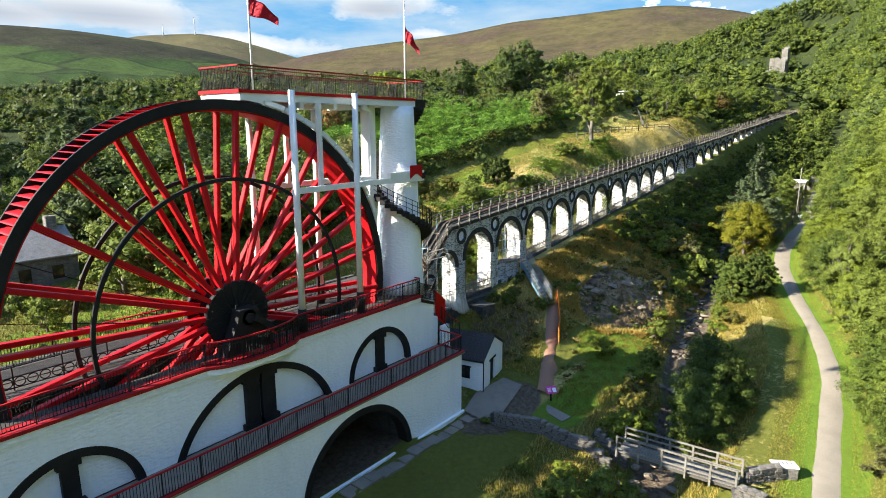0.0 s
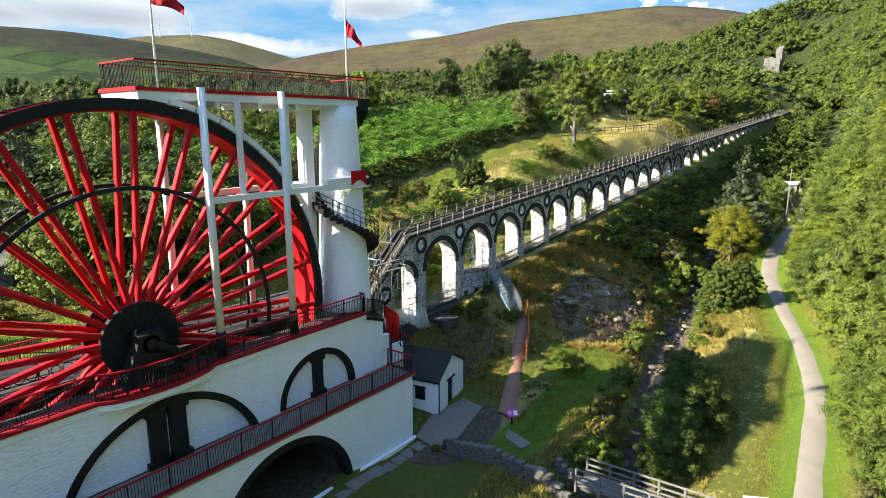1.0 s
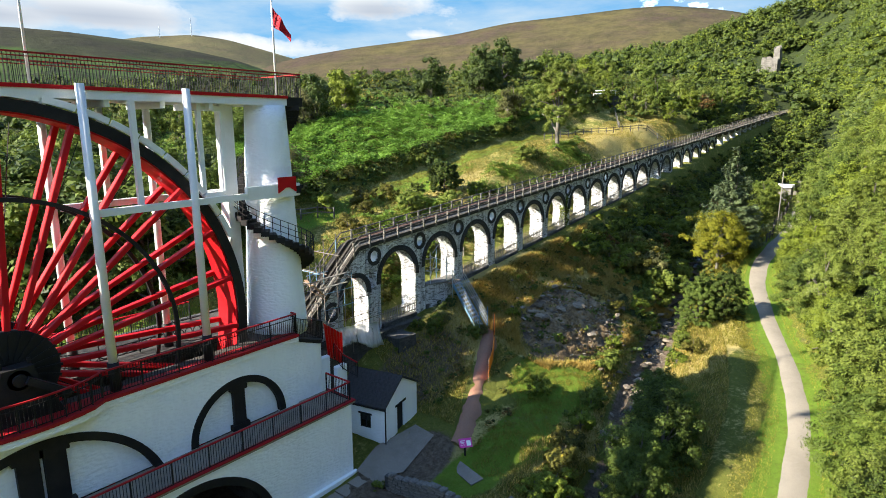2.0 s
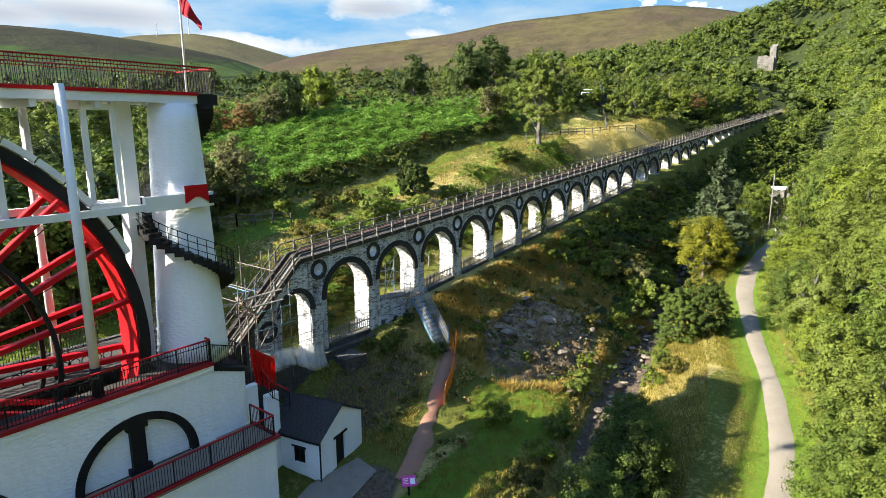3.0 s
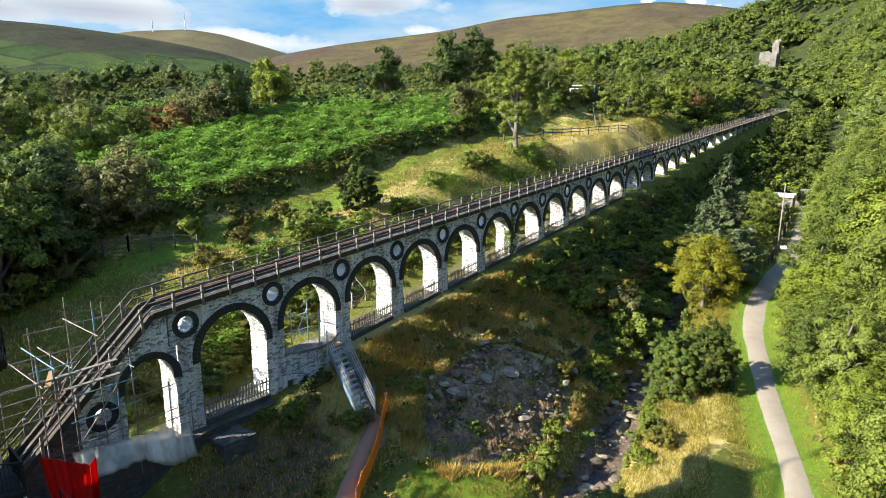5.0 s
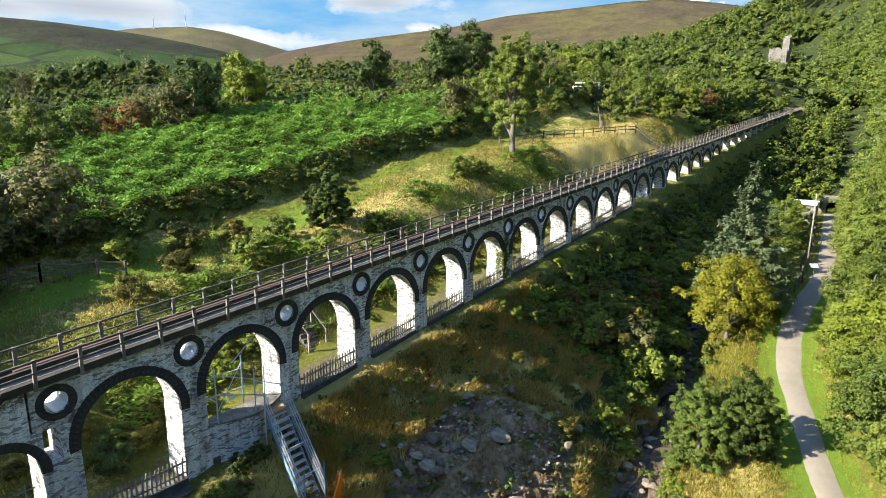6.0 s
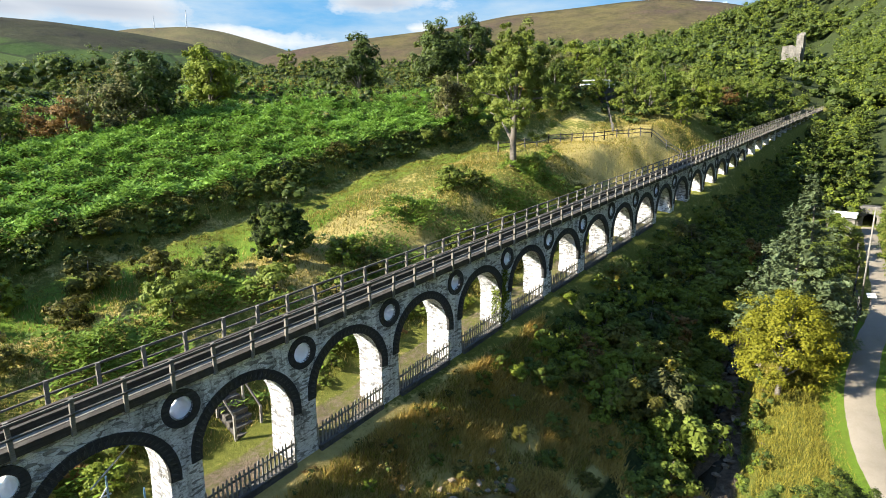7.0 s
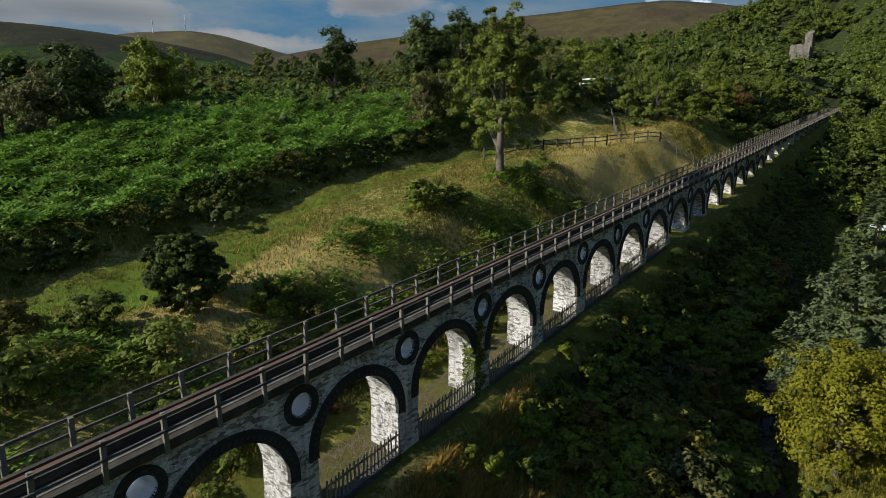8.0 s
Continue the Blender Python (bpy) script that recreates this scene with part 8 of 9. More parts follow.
def make_boards():
    t = thing("information_plinth", (-3.5, -26.9, gz(-3.5, -26.9)), "white information panel on a low stone plinth", "sign")
    z = gz(-3.5, -26.9)
    bm = bmesh.new()
    prism_z(bm, [(-4.1, -26.5), (-3.5, -26.1), (-2.9, -27.2), (-3.5, -27.6)], z - 0.2, z + 0.75)
    part("plinth", bm, STONE_W, t)
    bm = bmesh.new()
    prism_z(bm, [(-4.15, -26.48), (-3.5, -26.04), (-2.84, -27.22), (-3.5, -27.66)], z + 0.75, z + 0.82)
    panel = part("panel", bm, WHITE_PAINT, t, "white printed panel")
    for i in range(4):
        bm = bmesh.new()
        c = Vector((-3.75 + 0.14 * i, -26.65 - 0.2 * i, z + 0.823))
        bar(bm, c, c + Vector((0.34, 0.2, 0)), 0.06, 0.006)
        part("text_line", bm, SLATE, panel)
    t = thing("interpretation_sign", (-3.3, -11.1, gz(-3.3, -11.1)), "tilted magenta information board on a dark post", "sign")
    z = gz(-3.3, -11.1)
    bm = bmesh.new()
    bar(bm, (-3.3, -11.1, z - 0.2), (-3.3, -11.05, z + 0.75), 0.09, 0.09)
    part("post", bm, BLACK, t)
    m = Matrix.Translation((-3.3, -11.1, z + 0.88)) @ Matrix.Rotation(radians(-38), 4, "Z") @ Matrix.Rotation(radians(42), 4, "X")
    bm = bmesh.new()
    box(bm, -0.42, 0.42, -0.3, 0.3, 0, 0.04)
    bmesh.ops.transform(bm, matrix=m, verts=bm.verts[:])
    board = part("board", bm, MAGENTA, t, "magenta printed board")
    for x0, x1, y0, y1 in ((-0.34, -0.02, 0.12, 0.16), (-0.34, -0.06, 0.03, 0.06), (-0.34, -0.1, -0.05, -0.02), (-0.34, -0.04, -0.14, -0.11), (0.06, 0.34, -0.2, 0.14)):
        bm = bmesh.new()
        box(bm, x0, x1, y0, y1, 0.041, 0.045)
        bmesh.ops.transform(bm, matrix=m, verts=bm.verts[:])
        part("print", bm, WHITE_PAINT, board)


MAGENTA = worn_paint("magenta_print", (0.62, 0.05, 0.30), (0.5, 0.06, 0.28), 0.4, 3, 0.3)
make_boards()


# ---- scaffolding ----
PINE_BOARD = timber("pine_board", (0.20, 0.12, 0.06), (0.36, 0.23, 0.13))


def make_scaffold():
    t = thing("scaffold", (-4, 0.5, 3.4), "steel tube scaffold round the viaduct's sloping end", "scaffold")

    def pole(name, p, q, mat, r=0.03):
        bm = bmesh.new()
        tube(bm, p, q, r, r, 6)
        part(name, bm, mat, t)
    for x, z0, zt in ((-7.0, 4.0, 10.6), (-6.45, 4.0, 10.7), (-5.82, 3.6, 10.4), (-4.65, 4.0, 12.4), (-4.0, 4.0, 8.5), (-3.3, 3.4, 9.85), (-1.65, 3.4, 7.6), (-0.6, 3.4, 6.6)):
        pole("standard", (x, -0.95, z0), (x + 0.02, -0.95, zt - 1.3), TUBE)
        pole("standard_top", (x + 0.02, -0.95, zt - 1.3), (x + 0.02, -0.95, zt - 0.4), BLUE_STEEL, 0.034)
        pole("standard_top", (x + 0.02, -0.95, zt - 0.4), (x + 0.02, -0.95, zt), TUBE)
    for x, zt in ((-7.6, 10.2), (-6.2, 10.9), (-4.6, 12.0), (-3.0, 11.4)):
        pole("standard", (x, 2.3, 3.6), (x, 2.3, zt), TUBE)
    for xa, xb, z in ((-5.8, -3.3, 8.37), (-5.8, -3.2, 7.2), (-5.8, -1.5, 6.1), (-3.3, -0.4, 5.6), (-3.3, -1.5, 7.4), (-7.1, -5.7, 9.95), (-7.1, -5.7, 9.4), (-5.9, -3.2, 9.2)):
        pole("ledger", (xa - 0.2, -0.98, z), (xb + 0.2, -0.98, z - 0.03), BLUE_STEEL if z in (9.95, 8.37, 7.2) else TUBE, 0.026)
    for z in (9.4, 8.87, 8.4, 7.87):
        pole("ledger", (-9.1, -0.98, z), (-6.3, -0.98, z + 0.02), TUBE, 0.026)
    for xa, xb, z in ((-8.2, -2.6, 8.2), (-8.2, -2.6, 9.4), (-6.4, -2.6, 10.6)):
        pole("ledger", (xa, 2.33, z), (xb, 2.33, z), TUBE, 0.026)
    for x, z in ((-7.0, 9.35), (-6.45, 9.95), (-5.82, 9.8), (-4.65, 10.9), (-3.3, 9.0)):
        pole("transom", (x, -1.3, z), (x, 2.6, z), BLUE_STEEL if x == -6.45 else TUBE, 0.026)
    for p, q in (((-7.0, -0.95, 7.2), (-5.8, -0.95, 9.6)), ((-5.8, -0.95, 6.0), (-4.0, -0.95, 8.2)), ((-4.65, -0.95, 11.0), (-3.3, -0.95, 9.4))):
        pole("brace", p, q, TUBE)
    for p, q, mat in (((-6.4, -1.1, 9.5), (-3.9, -1.05, 9.52), TIMBER_POST), ((-6.2, -1.15, 8.88), (-3.85, -1.1, 8.86), TIMBER_POST), ((-6.98, -1.2, 9.3), (-5.95, -1.0, 8.36), PINE_BOARD), ((-6.98, -1.1, 8.83), (-5.85, -1.15, 8.02), PINE_BOARD), ((-6.6, -0.6, 9.0), (-5.9, 0.9, 9.1), PINE_BOARD)):
        bm = bmesh.new()
        bar(bm, p, q, 0.22, 0.045)
        part("board", bm, mat, t, "loose scaffold board of orange-brown pine" if mat is PINE_BOARD else "grey scaffold board")
    rows = []
    bm = bmesh.new()
    for i in range(41):
        s = i / 40
        x = -6.2 + 5.4 * s
        col = []
        for j in range(7):
            q = j / 6
            col.append(bm.verts.new((x, -1.1 - 0.5 * q - 0.12 * q * math.sin(s * 17 + q * 2) - 0.05 * math.sin(s * 47 + q * 4), 5.95 - 0.8 * s - q * (1.0 + 0.75 * s + 0.25 * math.sin(s * 9 + 0.6)) - 0.06 * math.sin(s * 30) ** 2)))
        rows.append(col)
    for a, b in zip(rows, rows[1:]):
        for j in range(6):
            bm.faces.new((a[j], b[j], b[j + 1], a[j + 1])).smooth = True
    bmesh.ops.solidify(bm, geom=bm.faces[:], thickness=0.01)
    part("sheeting", bm, SHEET, t, "crumpled translucent white plastic sheeting")


def sheet_material():
    m = Mat("plastic_sheet", 0.25, 0.0, 0.5)
    n = m.noise(1.6, 3, 0.5, (1.0, 1.0, 0.3))
    m.color(m.mix(n, (0.78, 0.8, 0.8), (0.92, 0.92, 0.9)))
    tr = m.node("ShaderNodeBsdfTransparent")
    mx = m.node("ShaderNodeMixShader")
    m.link(m.ramp(n, [(0.35, 0.3), (0.65, 0.72)]), mx.inputs[0])
    m.link(tr.outputs[0], mx.inputs[1])
    m.link(m.b.outputs[0], mx.inputs[2])
    m.link(mx.outputs[0], m.out.inputs[0])
    return m.m


SHEET = sheet_material()
make_scaffold()


def make_scaffold_stair():
    """Tube cage on the bowed wall inside the second opening, with a flight of steps down to the path."""
    t = thing("scaffold_stair", (8.2, -1.2, 3.2), "galvanised scaffold stair tower beside a pier", "stairs")
    foot = Vector((8.7, -4.2, gz(8.7, -4.2) + 0.1))
    head = Vector((9.0, -1.1, 6.2))

    def pole(name, p, q, mat=STEEL, r=0.035):
        bm = bmesh.new()
        tube(bm, p, q, r, r, 6)
        part(name, bm, mat, t)
    for x, y, z0, z1 in ((6.3, -0.35, 6.4, 9.2), (6.3, 0.7, 6.4, 8.9), (8.3, 0.6, 6.4, 9.0), (8.2, -0.6, 6.2, 8.6), (9.3, 0.2, 6.2, 8.2), (8.3, -1.2, 4.2, 7.5), (9.6, -1.0, 4.2, 7.4)):
        pole("standard", (x, y, z0), (x, y, z1), BLUE_STEEL if x in (8.3, 9.3) and y > 0 else STEEL)
    for x, y in ((8.15, foot.y), (9.35, foot.y)):
        pole("standard", (x, y, foot.z - 0.2), (x, y, foot.z + 2.3), BLUE_STEEL)
    for p, q in (((6.2, -0.35, 8.9), (8.4, -0.6, 8.0)), ((6.2, -0.35, 7.9), (8.4, -0.6, 7.2)), ((6.3, -0.35, 7.0), (8.3, 0.6, 8.6)), ((6.3, -0.35, 8.6), (6.3, 0.7, 8.6)), ((6.3, -0.35, 7.5), (6.3, 0.7, 7.5)), ((6.2, 0.7, 8.3), (8.4, 0.6, 8.3)), ((6.2, 0.7, 7.3), (8.4, 0.6, 7.3)), ((8.2, -0.6, 8.0), (9.6, -1.0, 7.4)), ((8.2, -0.6, 7.2), (9.6, -1.0, 6.9)), ((7.8, 0.6, 8.75), (9.45, 0.6, 10.0))):
        pole("ledger", p, q, STEEL, 0.028)
    for dx in (-0.62, 0.62):
        for h in (0.35, 0.7, 1.05, 1.4):
            a = head + Vector((dx, 0.0, h - 0.15))
            b = foot + Vector((dx, 0.0, h + 0.3))
            pole("stair_rail", a, b, BLUE_STEEL if h == 0.35 else STEEL, 0.028)
        bm = bmesh.new()
        bar(bm, head + Vector((dx * 0.85, 0, -0.1)), foot + Vector((dx * 0.85, 0, 0)), 0.05, 0.2)
        part("stringer", bm, BLUE_STEEL, t)
    for k in range(3):
        c = foot.lerp(head, 0.1 + 0.28 * k)
        pole("brace", c + Vector((-0.62, 0, 1.5)), c + Vector((0.62, 0, 1.5)), STEEL, 0.026)
    tread = bmesh.new()
    box(tread, -0.52, 0.52, -0.12, 0.12, -0.02, 0.02)
    tm = mesh_of("tread", tread, STEEL)
    for i in range(14):
        piece("tread", tm, t, Matrix.Translation(head.lerp(foot, (i + 0.5) / 14)))
    bm = bmesh.new()
    box(bm, 8.2, 9.7, -1.2, 0.4, 6.14, 6.22)
    part("landing", bm, PINE_BOARD, t, "pale board landing")
    bm = bmesh.new()
    box(bm, 6.9, 7.25, -0.4, -0.36, 7.35, 7.6)
    part("notice", bm, WHITE_PAINT, t, "small white notice")
    n = 14
    a, b = BAY + PIER / 2 + 0.05, 2 * BAY - PIER / 2 - 0.05
    pts = [(a, -0.02), *[(a + (b - a) * i / n, -0.02 - 0.75 * math.sin(math.pi * i / n)) for i in range(1, n)], (b, -0.02), (b, 0.5), (a, 0.5)]
    bm = bmesh.new()
    prism_z(bm, pts, 2.6, 6.3)
    part("infill_wall", bm, STONE_V, VIADUCT, "bowed limewashed wall filling the foot of an opening")
    bm = bmesh.new()
    prism_z(bm, [(x, y - (0.06 if y < 0 else 0)) for x, y in pts], 6.3, 6.42)
    part("infill_coping", bm, STONE_W, VIADUCT, "pale coping of the bowed wall")


make_scaffold_stair()


def make_barriers():
    t = thing("red_barrier", (-7.1, -3.2, 4.0), "bright red plastic barrier panels hung on the terrace end", "barrier")
    for k, (a, b, c, d) in enumerate((((-8.0, -3.25, 7.4), (-6.25, -3.05, 6.15), (-6.3, -3.1, 4.0), (-7.75, -3.3, 5.1)), ((-6.22, -3.02, 6.1), (-5.75, -2.4, 6.0), (-5.8, -2.5, 4.2), (-6.28, -3.06, 4.05)))):
        a, b, c, d = map(Vector, (a, b, c, d))
        bm = bmesh.new()
        n = 12
        rows = []
        for i in range(n + 1):
            s = i / n
            p, q = a.lerp(b, s), d.lerp(c, s)
            off = Vector((0, 0.05 * (1 if i % 2 else -1), 0))
            rows.append([bm.verts.new(p.lerp(q, j / 4) + off) for j in range(5)])
        for r0, r1 in zip(rows, rows[1:]):
            for j in range(4):
                bm.faces.new((r0[j], r1[j], r1[j + 1], r0[j + 1]))
        bmesh.ops.solidify(bm, geom=bm.faces[:], thickness=0.03)
        part("panel", bm, SAFETY_RED, t)
    t = thing("netting_fence", (7, -6.2, 1.5), "sagging orange plastic netting fence on thin posts", "fence")
    pts = [Vector((x, y, gz(x, y))) for x, y in ((10.3, -4.3), (9.2, -5.0), (8.0, -5.8), (6.6, -6.6), (5.2, -7.2), (4.2, -7.8))]
    for i, p in enumerate(pts):
        bm = bmesh.new()
        bar(bm, p - Vector((0, 0, 0.2)), p + Vector((0.12 * (i % 3 - 1), 0.05, 1.25)), 0.04, 0.04)
        part("post", bm, TIMBER, t)
    bm = bmesh.new()
    for i, (p, q) in enumerate(zip(pts, pts[1:])):
        sag = 0.12
        for j in range(13):
            s = j / 13
            e = p.lerp(q, s)
            dz = -sag * math.sin(math.pi * s)
            bar(bm, e + Vector((0, 0, 0.1)), e + Vector((0.04, 0, 1.15 + dz)), 0.04, 0.05)
        for h in range(7):
            z = 0.12 + h * 0.17
            m = p.lerp(q, 0.5) + Vector((0, 0, z - sag * h / 6))
            bar(bm, p + Vector((0, 0, z)), m, 0.03, 0.055)
            bar(bm, m, q + Vector((0, 0, z)), 0.03, 0.055)
    part("netting", bm, ORANGE, t, "orange plastic mesh")


SAFETY_RED = worn_paint("safety_red", (0.70, 0.012, 0.012), (0.45, 0.01, 0.01), 0.35, 2, 0.3)
ORANGE = worn_paint("safety_orange", (0.85, 0.24, 0.02), (0.6, 0.2, 0.05), 0.5, 2, 0.3)
make_barriers()


# ---- fences, steps and buildings farther off ----
def post_rail(pts, label, rails=(0.55, 1.0), step=1.9, mat=TIMBER_PALE, group=""):
    t = thing("post_and_rail_fence", (pts[0][0], pts[0][1], gz(*pts[0])), label, "fence", group)
    for p, q in zip(pts, pts[1:]):
        n = max(1, round(math.dist(p, q) / step))
        ends = []
        for i in range(n + 1):
            x, y = p[0] + (q[0] - p[0]) * i / n, p[1] + (q[1] - p[1]) * i / n
            e = Vector((x, y, gz(x, y)))
            ends.append(e)
            bm = bmesh.new()
            bar(bm, e - Vector((0, 0, 0.3)), e + Vector((0, 0, 1.2)), 0.12, 0.12)
            part("post", bm, mat, t)
        for h in rails:
            bm = bmesh.new()
            for a, b in zip(ends, ends[1:]):
                bar(bm, a + Vector((0, 0, h)), b + Vector((0, 0, h)), 0.05, 0.1)
            part("rail", bm, mat, t)


post_rail([(56.5, 16.6), (66, 15.6), (75.8, 12.8), (84, 9.5), (88, 4.5)], "weathered post and rail fence across the dry meadow", step=2.2, mat=TIMBER)
post_rail([(2.6, 20.2), (5.6, 18.4), (9.5, 15.2)], "broken post and rail fence with a gate gap", (0.6, 1.05), mat=TIMBER)
post_rail([(57.5, -17.2), (60.5, -17.4), (66.6, -16.5), (76, -16.2), (84, -15.6), (92, -14.8)], "timber rail fence along the footpath", (0.5, 0.95), mat=TIMBER)
def platform_rail():
    t = thing("post_and_rail_fence", (94, 21, 26.0), "white rail on an old stone platform", "fence")
    for a, b in (((92.6, 20.7), (97.0, 20.7)), ((92.6, 20.7), (92.6, 24.6))):
        for i in range(3):
            x, y = a[0] + (b[0] - a[0]) * i / 2, a[1] + (b[1] - a[1]) * i / 2
            bm = bmesh.new()
            bar(bm, (x, y, 25.9), (x, y, 27.3), 0.16, 0.16)
            part("post", bm, WHITE_PAINT, t)
        for z in (26.55, 27.15):
            bm = bmesh.new()
            bar(bm, (*a, z), (*b, z), 0.1, 0.17)
            part("rail", bm, WHITE_PAINT, t)


platform_rail()
post_rail([(80, 13.4), (86, 16.5), (92, 19.8)], "low rail fence climbing to an old stone platform", (0.55, 1.0), mat=TIMBER)


def make_far_palings():
    x0, y = 55.4, -17.1
    t = thing("paling_fence", (x0, y, gz(x0, y)), "dark paling fence beside the spruce", "fence")
    for i in range(16):
        yy = y + i * 0.16
        bm = bmesh.new()
        bar(bm, (x0, yy, gz(x0, yy)), (x0, yy, gz(x0, yy) + 1.15), 0.07, 0.03)
        part("pale", bm, TIMBER, t)
    bm = bmesh.new()
    bar(bm, (x0 + 0.04, y, gz(x0, y) + 0.8), (x0 + 0.04, y + 2.4, gz(x0, y + 2.4) + 0.8), 0.05, 0.08)
    part("rail", bm, TIMBER, t)


make_far_palings()


def make_path_end():
    z = gz(65, -17.2)
    bm = bmesh.new()
    tube(bm, (65, -17.2, z - 0.4), (65, -17.2, 13.2), 0.09, 0.06, 8)
    t = thing("service_pole", (65, -17.2, z), "tall pale pole beside the path", "pole")
    part("pole", bm, TIMBER_PALE, t)
    z = gz(64.2, -17.9)
    t = thing("interpretation_sign", (64.2, -17.9, z), "tilted pale information board on a low post", "sign")
    bm = bmesh.new()
    bar(bm, (64.2, -17.9, z - 0.2), (64.2, -17.9, z + 0.85), 0.1, 0.1)
    part("post", bm, TIMBER, t)
    bm = bmesh.new()
    box(bm, -0.36, 0.36, -0.26, 0.26, 0, 0.05)
    bmesh.ops.transform(bm, matrix=Matrix.Translation((64.2, -17.9, z + 0.95)) @ Matrix.Rotation(radians(-60), 4, "Z") @ Matrix.Rotation(radians(40), 4, "X"), verts=bm.verts[:])
    part("board", bm, WHITE_PAINT, t)
    z = 5.9
    t = thing("tunnel_portal", (105.4, -15.4, z), "stone wall with a dark arched tunnel mouth", "tunnel")
    bm = bmesh.new()
    arch_wall(bm, -2.6, 2.6, -1.5, 3.0, 0, 0.6, [(0.1, 0.8, 1.2)])
    bmesh.ops.transform(bm, matrix=Matrix.Translation((105.4, -15.3, z)) @ Matrix.Rotation(radians(-90), 4, "Z"), verts=bm.verts[:])
    part("wall", bm, STONE_W, t)
    bm = bmesh.new()
    for y0, y1, z0, z1 in ((-17.2, -16.3, -0.5, 2.6), (-14.5, -13.6, -0.5, 2.6), (-16.3, -14.5, 2.1, 2.6)):
        box(bm, 106.0, 111.0, y0, y1, z + z0, z + z1)
    box(bm, 111.0, 111.4, -17.2, -13.6, z - 0.5, z + 2.6)
    part("tunnel", bm, STONE_DARK, t, "dark inside of the tunnel")
    t = thing("concrete_shelter", (97.5, -12.6, gz(97.5, -12.6)), "flat white roofed concrete shelter by the path's end", "shelter")
    bm = bmesh.new()
    box(bm, 95.9, 99.3, -14.3, -10.9, 8.3, 8.7)
    part("roof", bm, WHITE_PAINT, t)
    bm = bmesh.new()
    box(bm, 96.2, 99.0, -14.2, -11.0, gz(97.5, -12.6) - 2.0, 8.3)
    part("wall", bm, STONE_W, t)


make_path_end()


def make_steps():
    t = thing("wooden_steps", (15.4, 4.0, lane_z(15)), "worn wooden steps with handrails up the bank", "steps")
    z0 = lane_z(15.2)
    for i in range(9):
        bm = bmesh.new()
        box(bm, 14.9, 16.1, 3.4 + i * 0.3, 3.75 + i * 0.3, z0 - 0.4, z0 + 0.18 + i * 0.24)
        part("step", bm, TIMBER, t)
    for x in (14.8, 16.2):
        bm = bmesh.new()
        bar(bm, (x, 3.4, z0 + 1.2), (x, 6.2, z0 + 3.3), 0.06, 0.09)
        part("handrail", bm, TIMBER, t)
        for y, z in ((3.4, 0), (4.8, 1.1), (6.2, 2.1)):
            bm = bmesh.new()
            bar(bm, (x, y, z0 + z - 0.4), (x, y, z0 + z + 1.25), 0.1, 0.1)
            part("post", bm, TIMBER_PALE, t)


make_steps()


def make_ruins():
    t = thing("mine_ruin", (272, 25, gz(272, 25)), "roofless pale stone mine building with a broken tower", "ruin")
    for x0, x1, y0, y1, z0, z1 in ((264, 270, 19.3, 25.2, 32, 48.5), (266.5, 269.5, 18.8, 21.4, 36, 53), (259, 264, 22.5, 26, 32, 43)):
        bm = bmesh.new()
        box(bm, x0, x1, y0, y1, z0, z1)
        bmesh.ops.subdivide_edges(bm, edges=bm.edges[:], cuts=5, use_grid_fill=True)
        for v in bm.verts:
            v.co += Vector((noise.noise(v.co * 0.5) * 0.7, noise.noise(v.co * 0.5 + Vector((9, 0, 0))) * 0.7, noise.noise(v.co * 0.6) * (1.6 if v.co.z > z1 - 0.1 else 0.2)))
        part("wall", bm, STONE_PALE, t)
    t = thing("ruined_wall", (262, 33, gz(262, 33)), "low broken stone walls below the mine building", "ruin")
    for x0, x1, y0, y1, z0, z1 in ((243, 248, 30, 37, 32, 40.5), (243, 245, 27, 29.5, 32, 42), (246, 249, 22, 27, 32, 39)):
        bm = bmesh.new()
        box(bm, x0, x1, y0, y1, z0, z1)
        part("wall", bm, STONE_PALE, t)
    t = thing("stone_platform", (95, 22.5, gz(95, 22.5)), "dark stone retaining platform on the hillside", "wall")
    bm = bmesh.new()
    box(bm, 92.4, 97.4, 20.4, 25, gz(94, 21) - 2.5, 26.0)
    part("wall", bm, STONE_DARK, t)


STONE_PALE = stone("pale_ruin_stone", (0.12, 0.115, 0.10), (0.24, 0.225, 0.2), (0.3, 0.29, 0.26), 0.55, 0.7)
make_ruins()


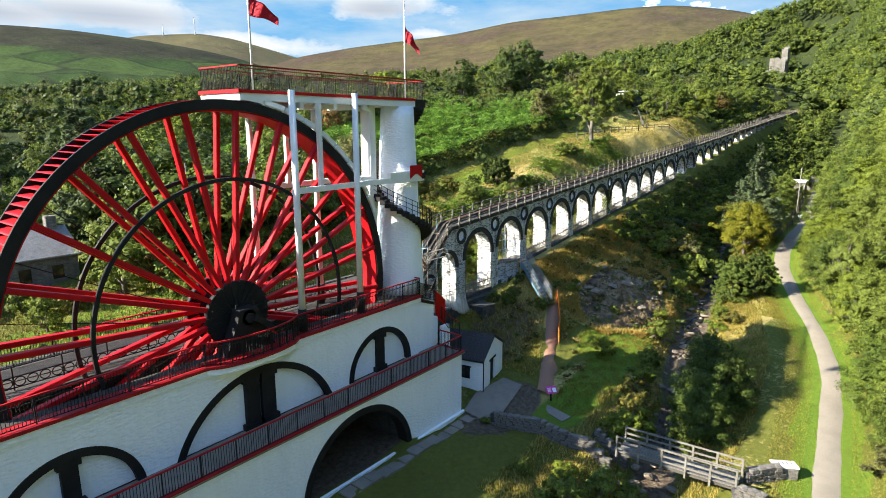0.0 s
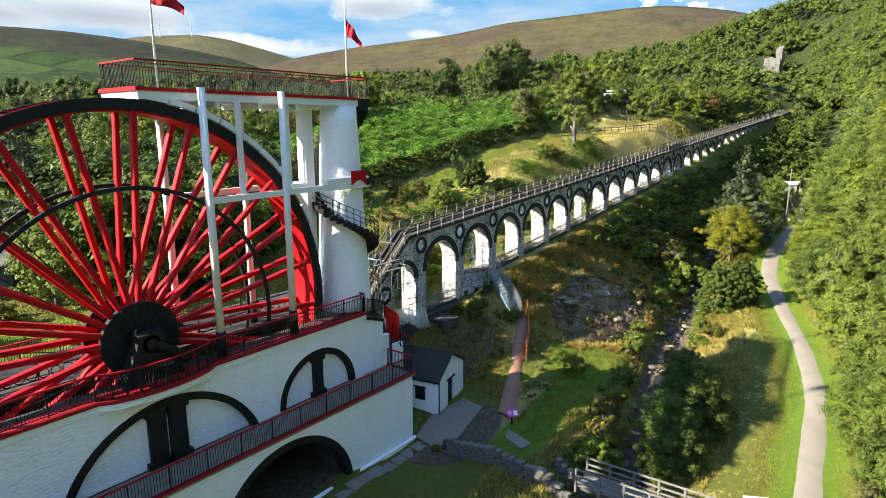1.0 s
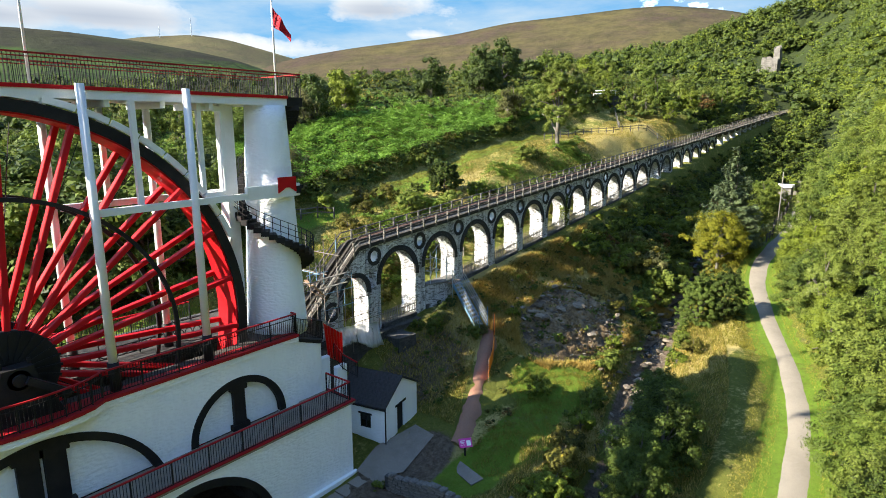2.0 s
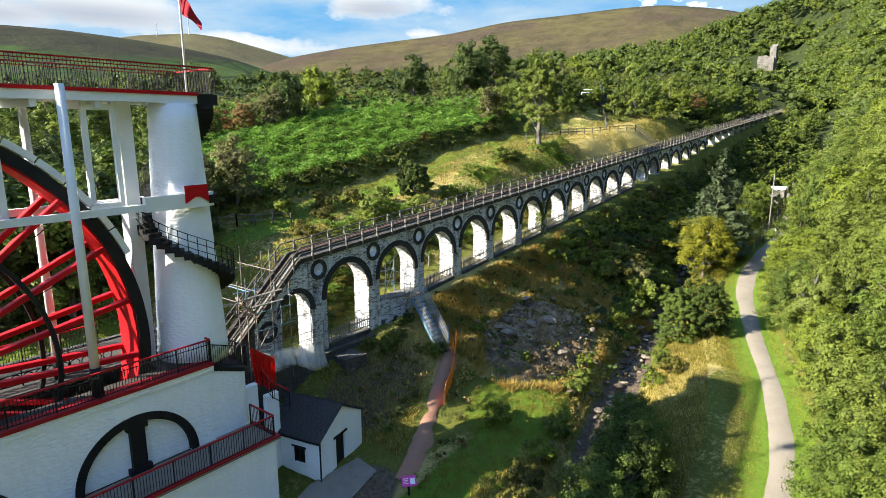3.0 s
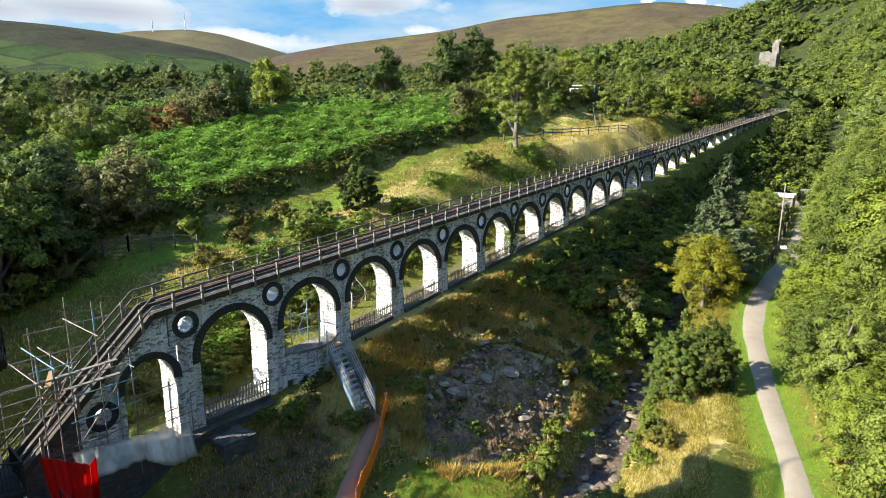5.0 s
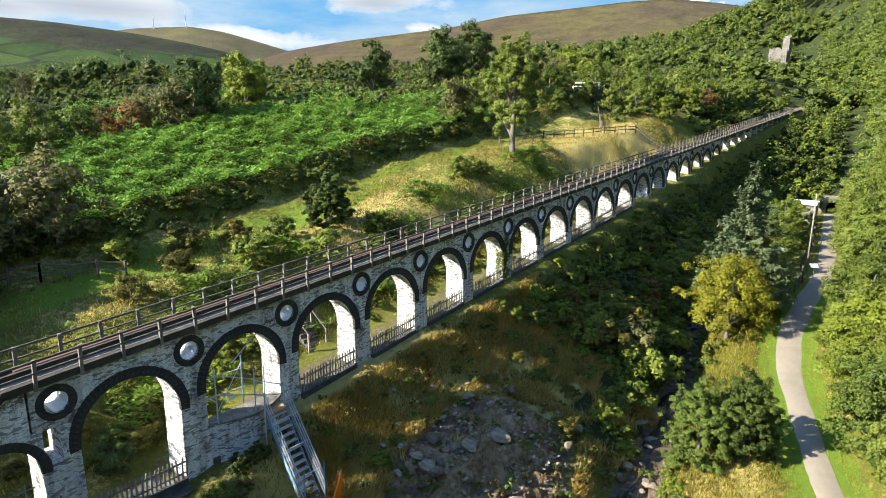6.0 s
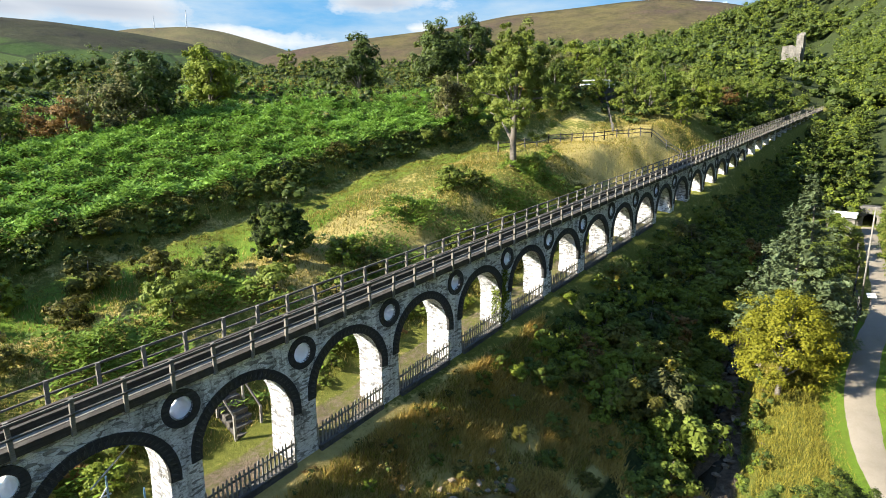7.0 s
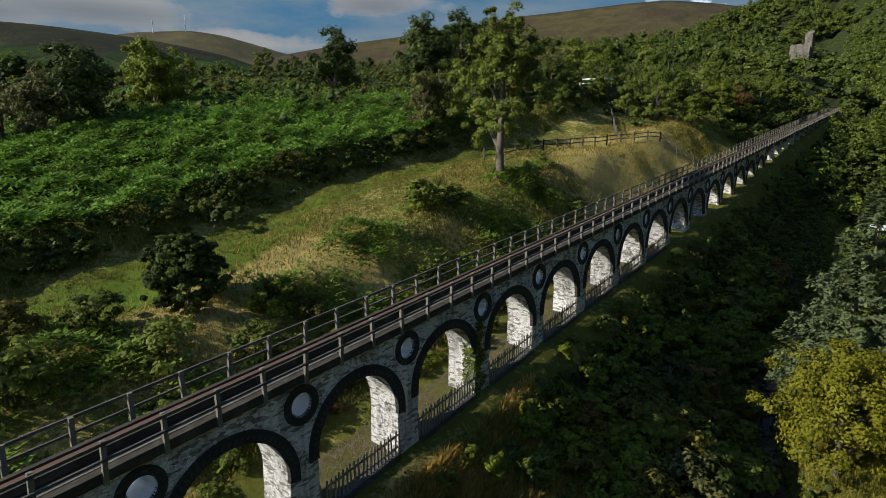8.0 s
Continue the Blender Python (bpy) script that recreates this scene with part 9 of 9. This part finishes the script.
def make_cottage():
    x, y = -27.5, 30.5
    z = gz(x, y) - 0.3
    t = thing("cottage", (x, y, z), "long grey stone cottage with a slate roof behind the wheel", "house")
    bm = bmesh.new()
    box(bm, x - 6.5, x + 6.5, y - 3, y + 3, z, z + 3.0)
    part("wall", bm, STONE_W, t)
    for s in (-1, 1):
        bm = bmesh.new()
        e = 3.3
        vs = [(x - 6.8, y, z + 5.1), (x + 6.8, y, z + 5.1), (x + 6.8, y + s * e, z + 2.9), (x - 6.8, y + s * e, z + 2.9)]
        lo = [bm.verts.new(p) for p in vs]
        hi = [bm.verts.new((p[0], p[1], p[2] + 0.14)) for p in vs]
        bm.faces.new(lo)
        bm.faces.new(hi[::-1])
        for i in range(4):
            bm.faces.new((lo[i], hi[i], hi[(i + 1) % 4], lo[(i + 1) % 4]))
        part("roof", bm, SLATE_PALE, t, "pale grey slate roof")
    for dx in (-6.5, 6.5):
        bm = bmesh.new()
        vs0 = [bm.verts.new((x + dx * 0.995, y + a, z + b)) for a, b in ((-3, 3.0), (3, 3.0), (0, 5.05))]
        vs1 = [bm.verts.new((x + dx * 0.95, y + a, z + b)) for a, b in ((-3, 3.0), (3, 3.0), (0, 5.05))]
        bm.faces.new(vs0)
        bm.faces.new(vs1[::-1])
        for i in range(3):
            bm.faces.new((vs0[i], vs0[(i + 1) % 3], vs1[(i + 1) % 3], vs1[i]))
        part("gable", bm, STONE_W, t)
    for i in range(5):
        bm = bmesh.new()
        wx = x - 5.2 + 2.5 * i
        box(bm, wx - 0.45, wx + 0.45, y - 3.06, y - 3.0, z + 1.0, z + 2.2)
        part("window", bm, DARK_GLASS, t, "dark window")
    for dx in (-6, 5.6):
        bm = bmesh.new()
        box(bm, x + dx - 0.4, x + dx + 0.4, y - 0.4, y + 0.4, z + 4.6, z + 6.2)
        part("chimney", bm, STONE_W, t)


SLATE_PALE = stone("cottage_slate", (0.27, 0.265, 0.265), (0.38, 0.37, 0.365), (0.44, 0.43, 0.41), 0.6, 5.0)
make_cottage()


def make_masts():
    for u, h in ((336, 70), (279, 45)):
        t, rise = skyline(u, 59)
        x, y = EYE0.x + 2880 * math.cos(t), EYE0.y + 2880 * math.sin(t)
        z = EYE0.z + rise * 2880
        m = thing("radio_mast", (x, y, z - 20), "thin radio mast on the far hilltop", "mast", "masts on the hill")
        bm = bmesh.new()
        tube(bm, (x, y, z - 30), (x, y, z + h), 2.6, 1.2, 6)
        part("mast", bm, STEEL, m)


make_masts()


# ---- last fittings of the wheel ----
def make_wheel_fittings():
    t = thing("breast_guard", (HX + 7, YF - 0.2, HZ + 9), "white painted curved guard boards beside the wheel's rim", "guard")
    for k in range(9):
        bm = bmesh.new()
        a0 = 22 + k * 7
        arc_band(bm, HX, HZ, R + 0.06, R + 0.34, a0, a0 + 6.4, YF - 0.12, YF + 0.06, 6)
        part("board", bm, WHITE_PAINT, t)
    t = thing("axle_bearing", (HX, -4.2, FLOOR), "black iron bearing block carrying the wheel's axle", "bearing")
    bm = bmesh.new()
    prism(bm, [(HX - 1.5, FLOOR - 0.1), (HX + 1.5, FLOOR - 0.1), (HX + 1.2, FLOOR + 0.6), (HX + 0.7, HZ - 0.1), (HX + 0.55, HZ + 0.5), (HX - 0.55, HZ + 0.5), (HX - 0.7, HZ - 0.1), (HX - 1.2, FLOOR + 0.6)], -4.35, -3.65)
    part("block", bm, BLACK, t)
    bm = bmesh.new()
    for dx in (-0.5, 0.5):
        tube(bm, (HX + dx, -4.0, HZ + 0.4), (HX + dx, -4.0, HZ + 0.75), 0.07, 0.07, 6)
    part("bolt", bm, BLACK, t)
    bm = bmesh.new()
    bar(bm, (HX + 0.2, -4.55, HZ), (HX + 1.6, -4.55, HZ - 1.0), 0.28, 0.3)
    tube(bm, (HX + 1.5, -4.8, HZ - 0.95), (HX + 1.5, -4.3, HZ - 0.95), 0.16, 0.16, 10)
    part("crank", bm, BLACK, t, "black iron crank")


make_wheel_fittings()
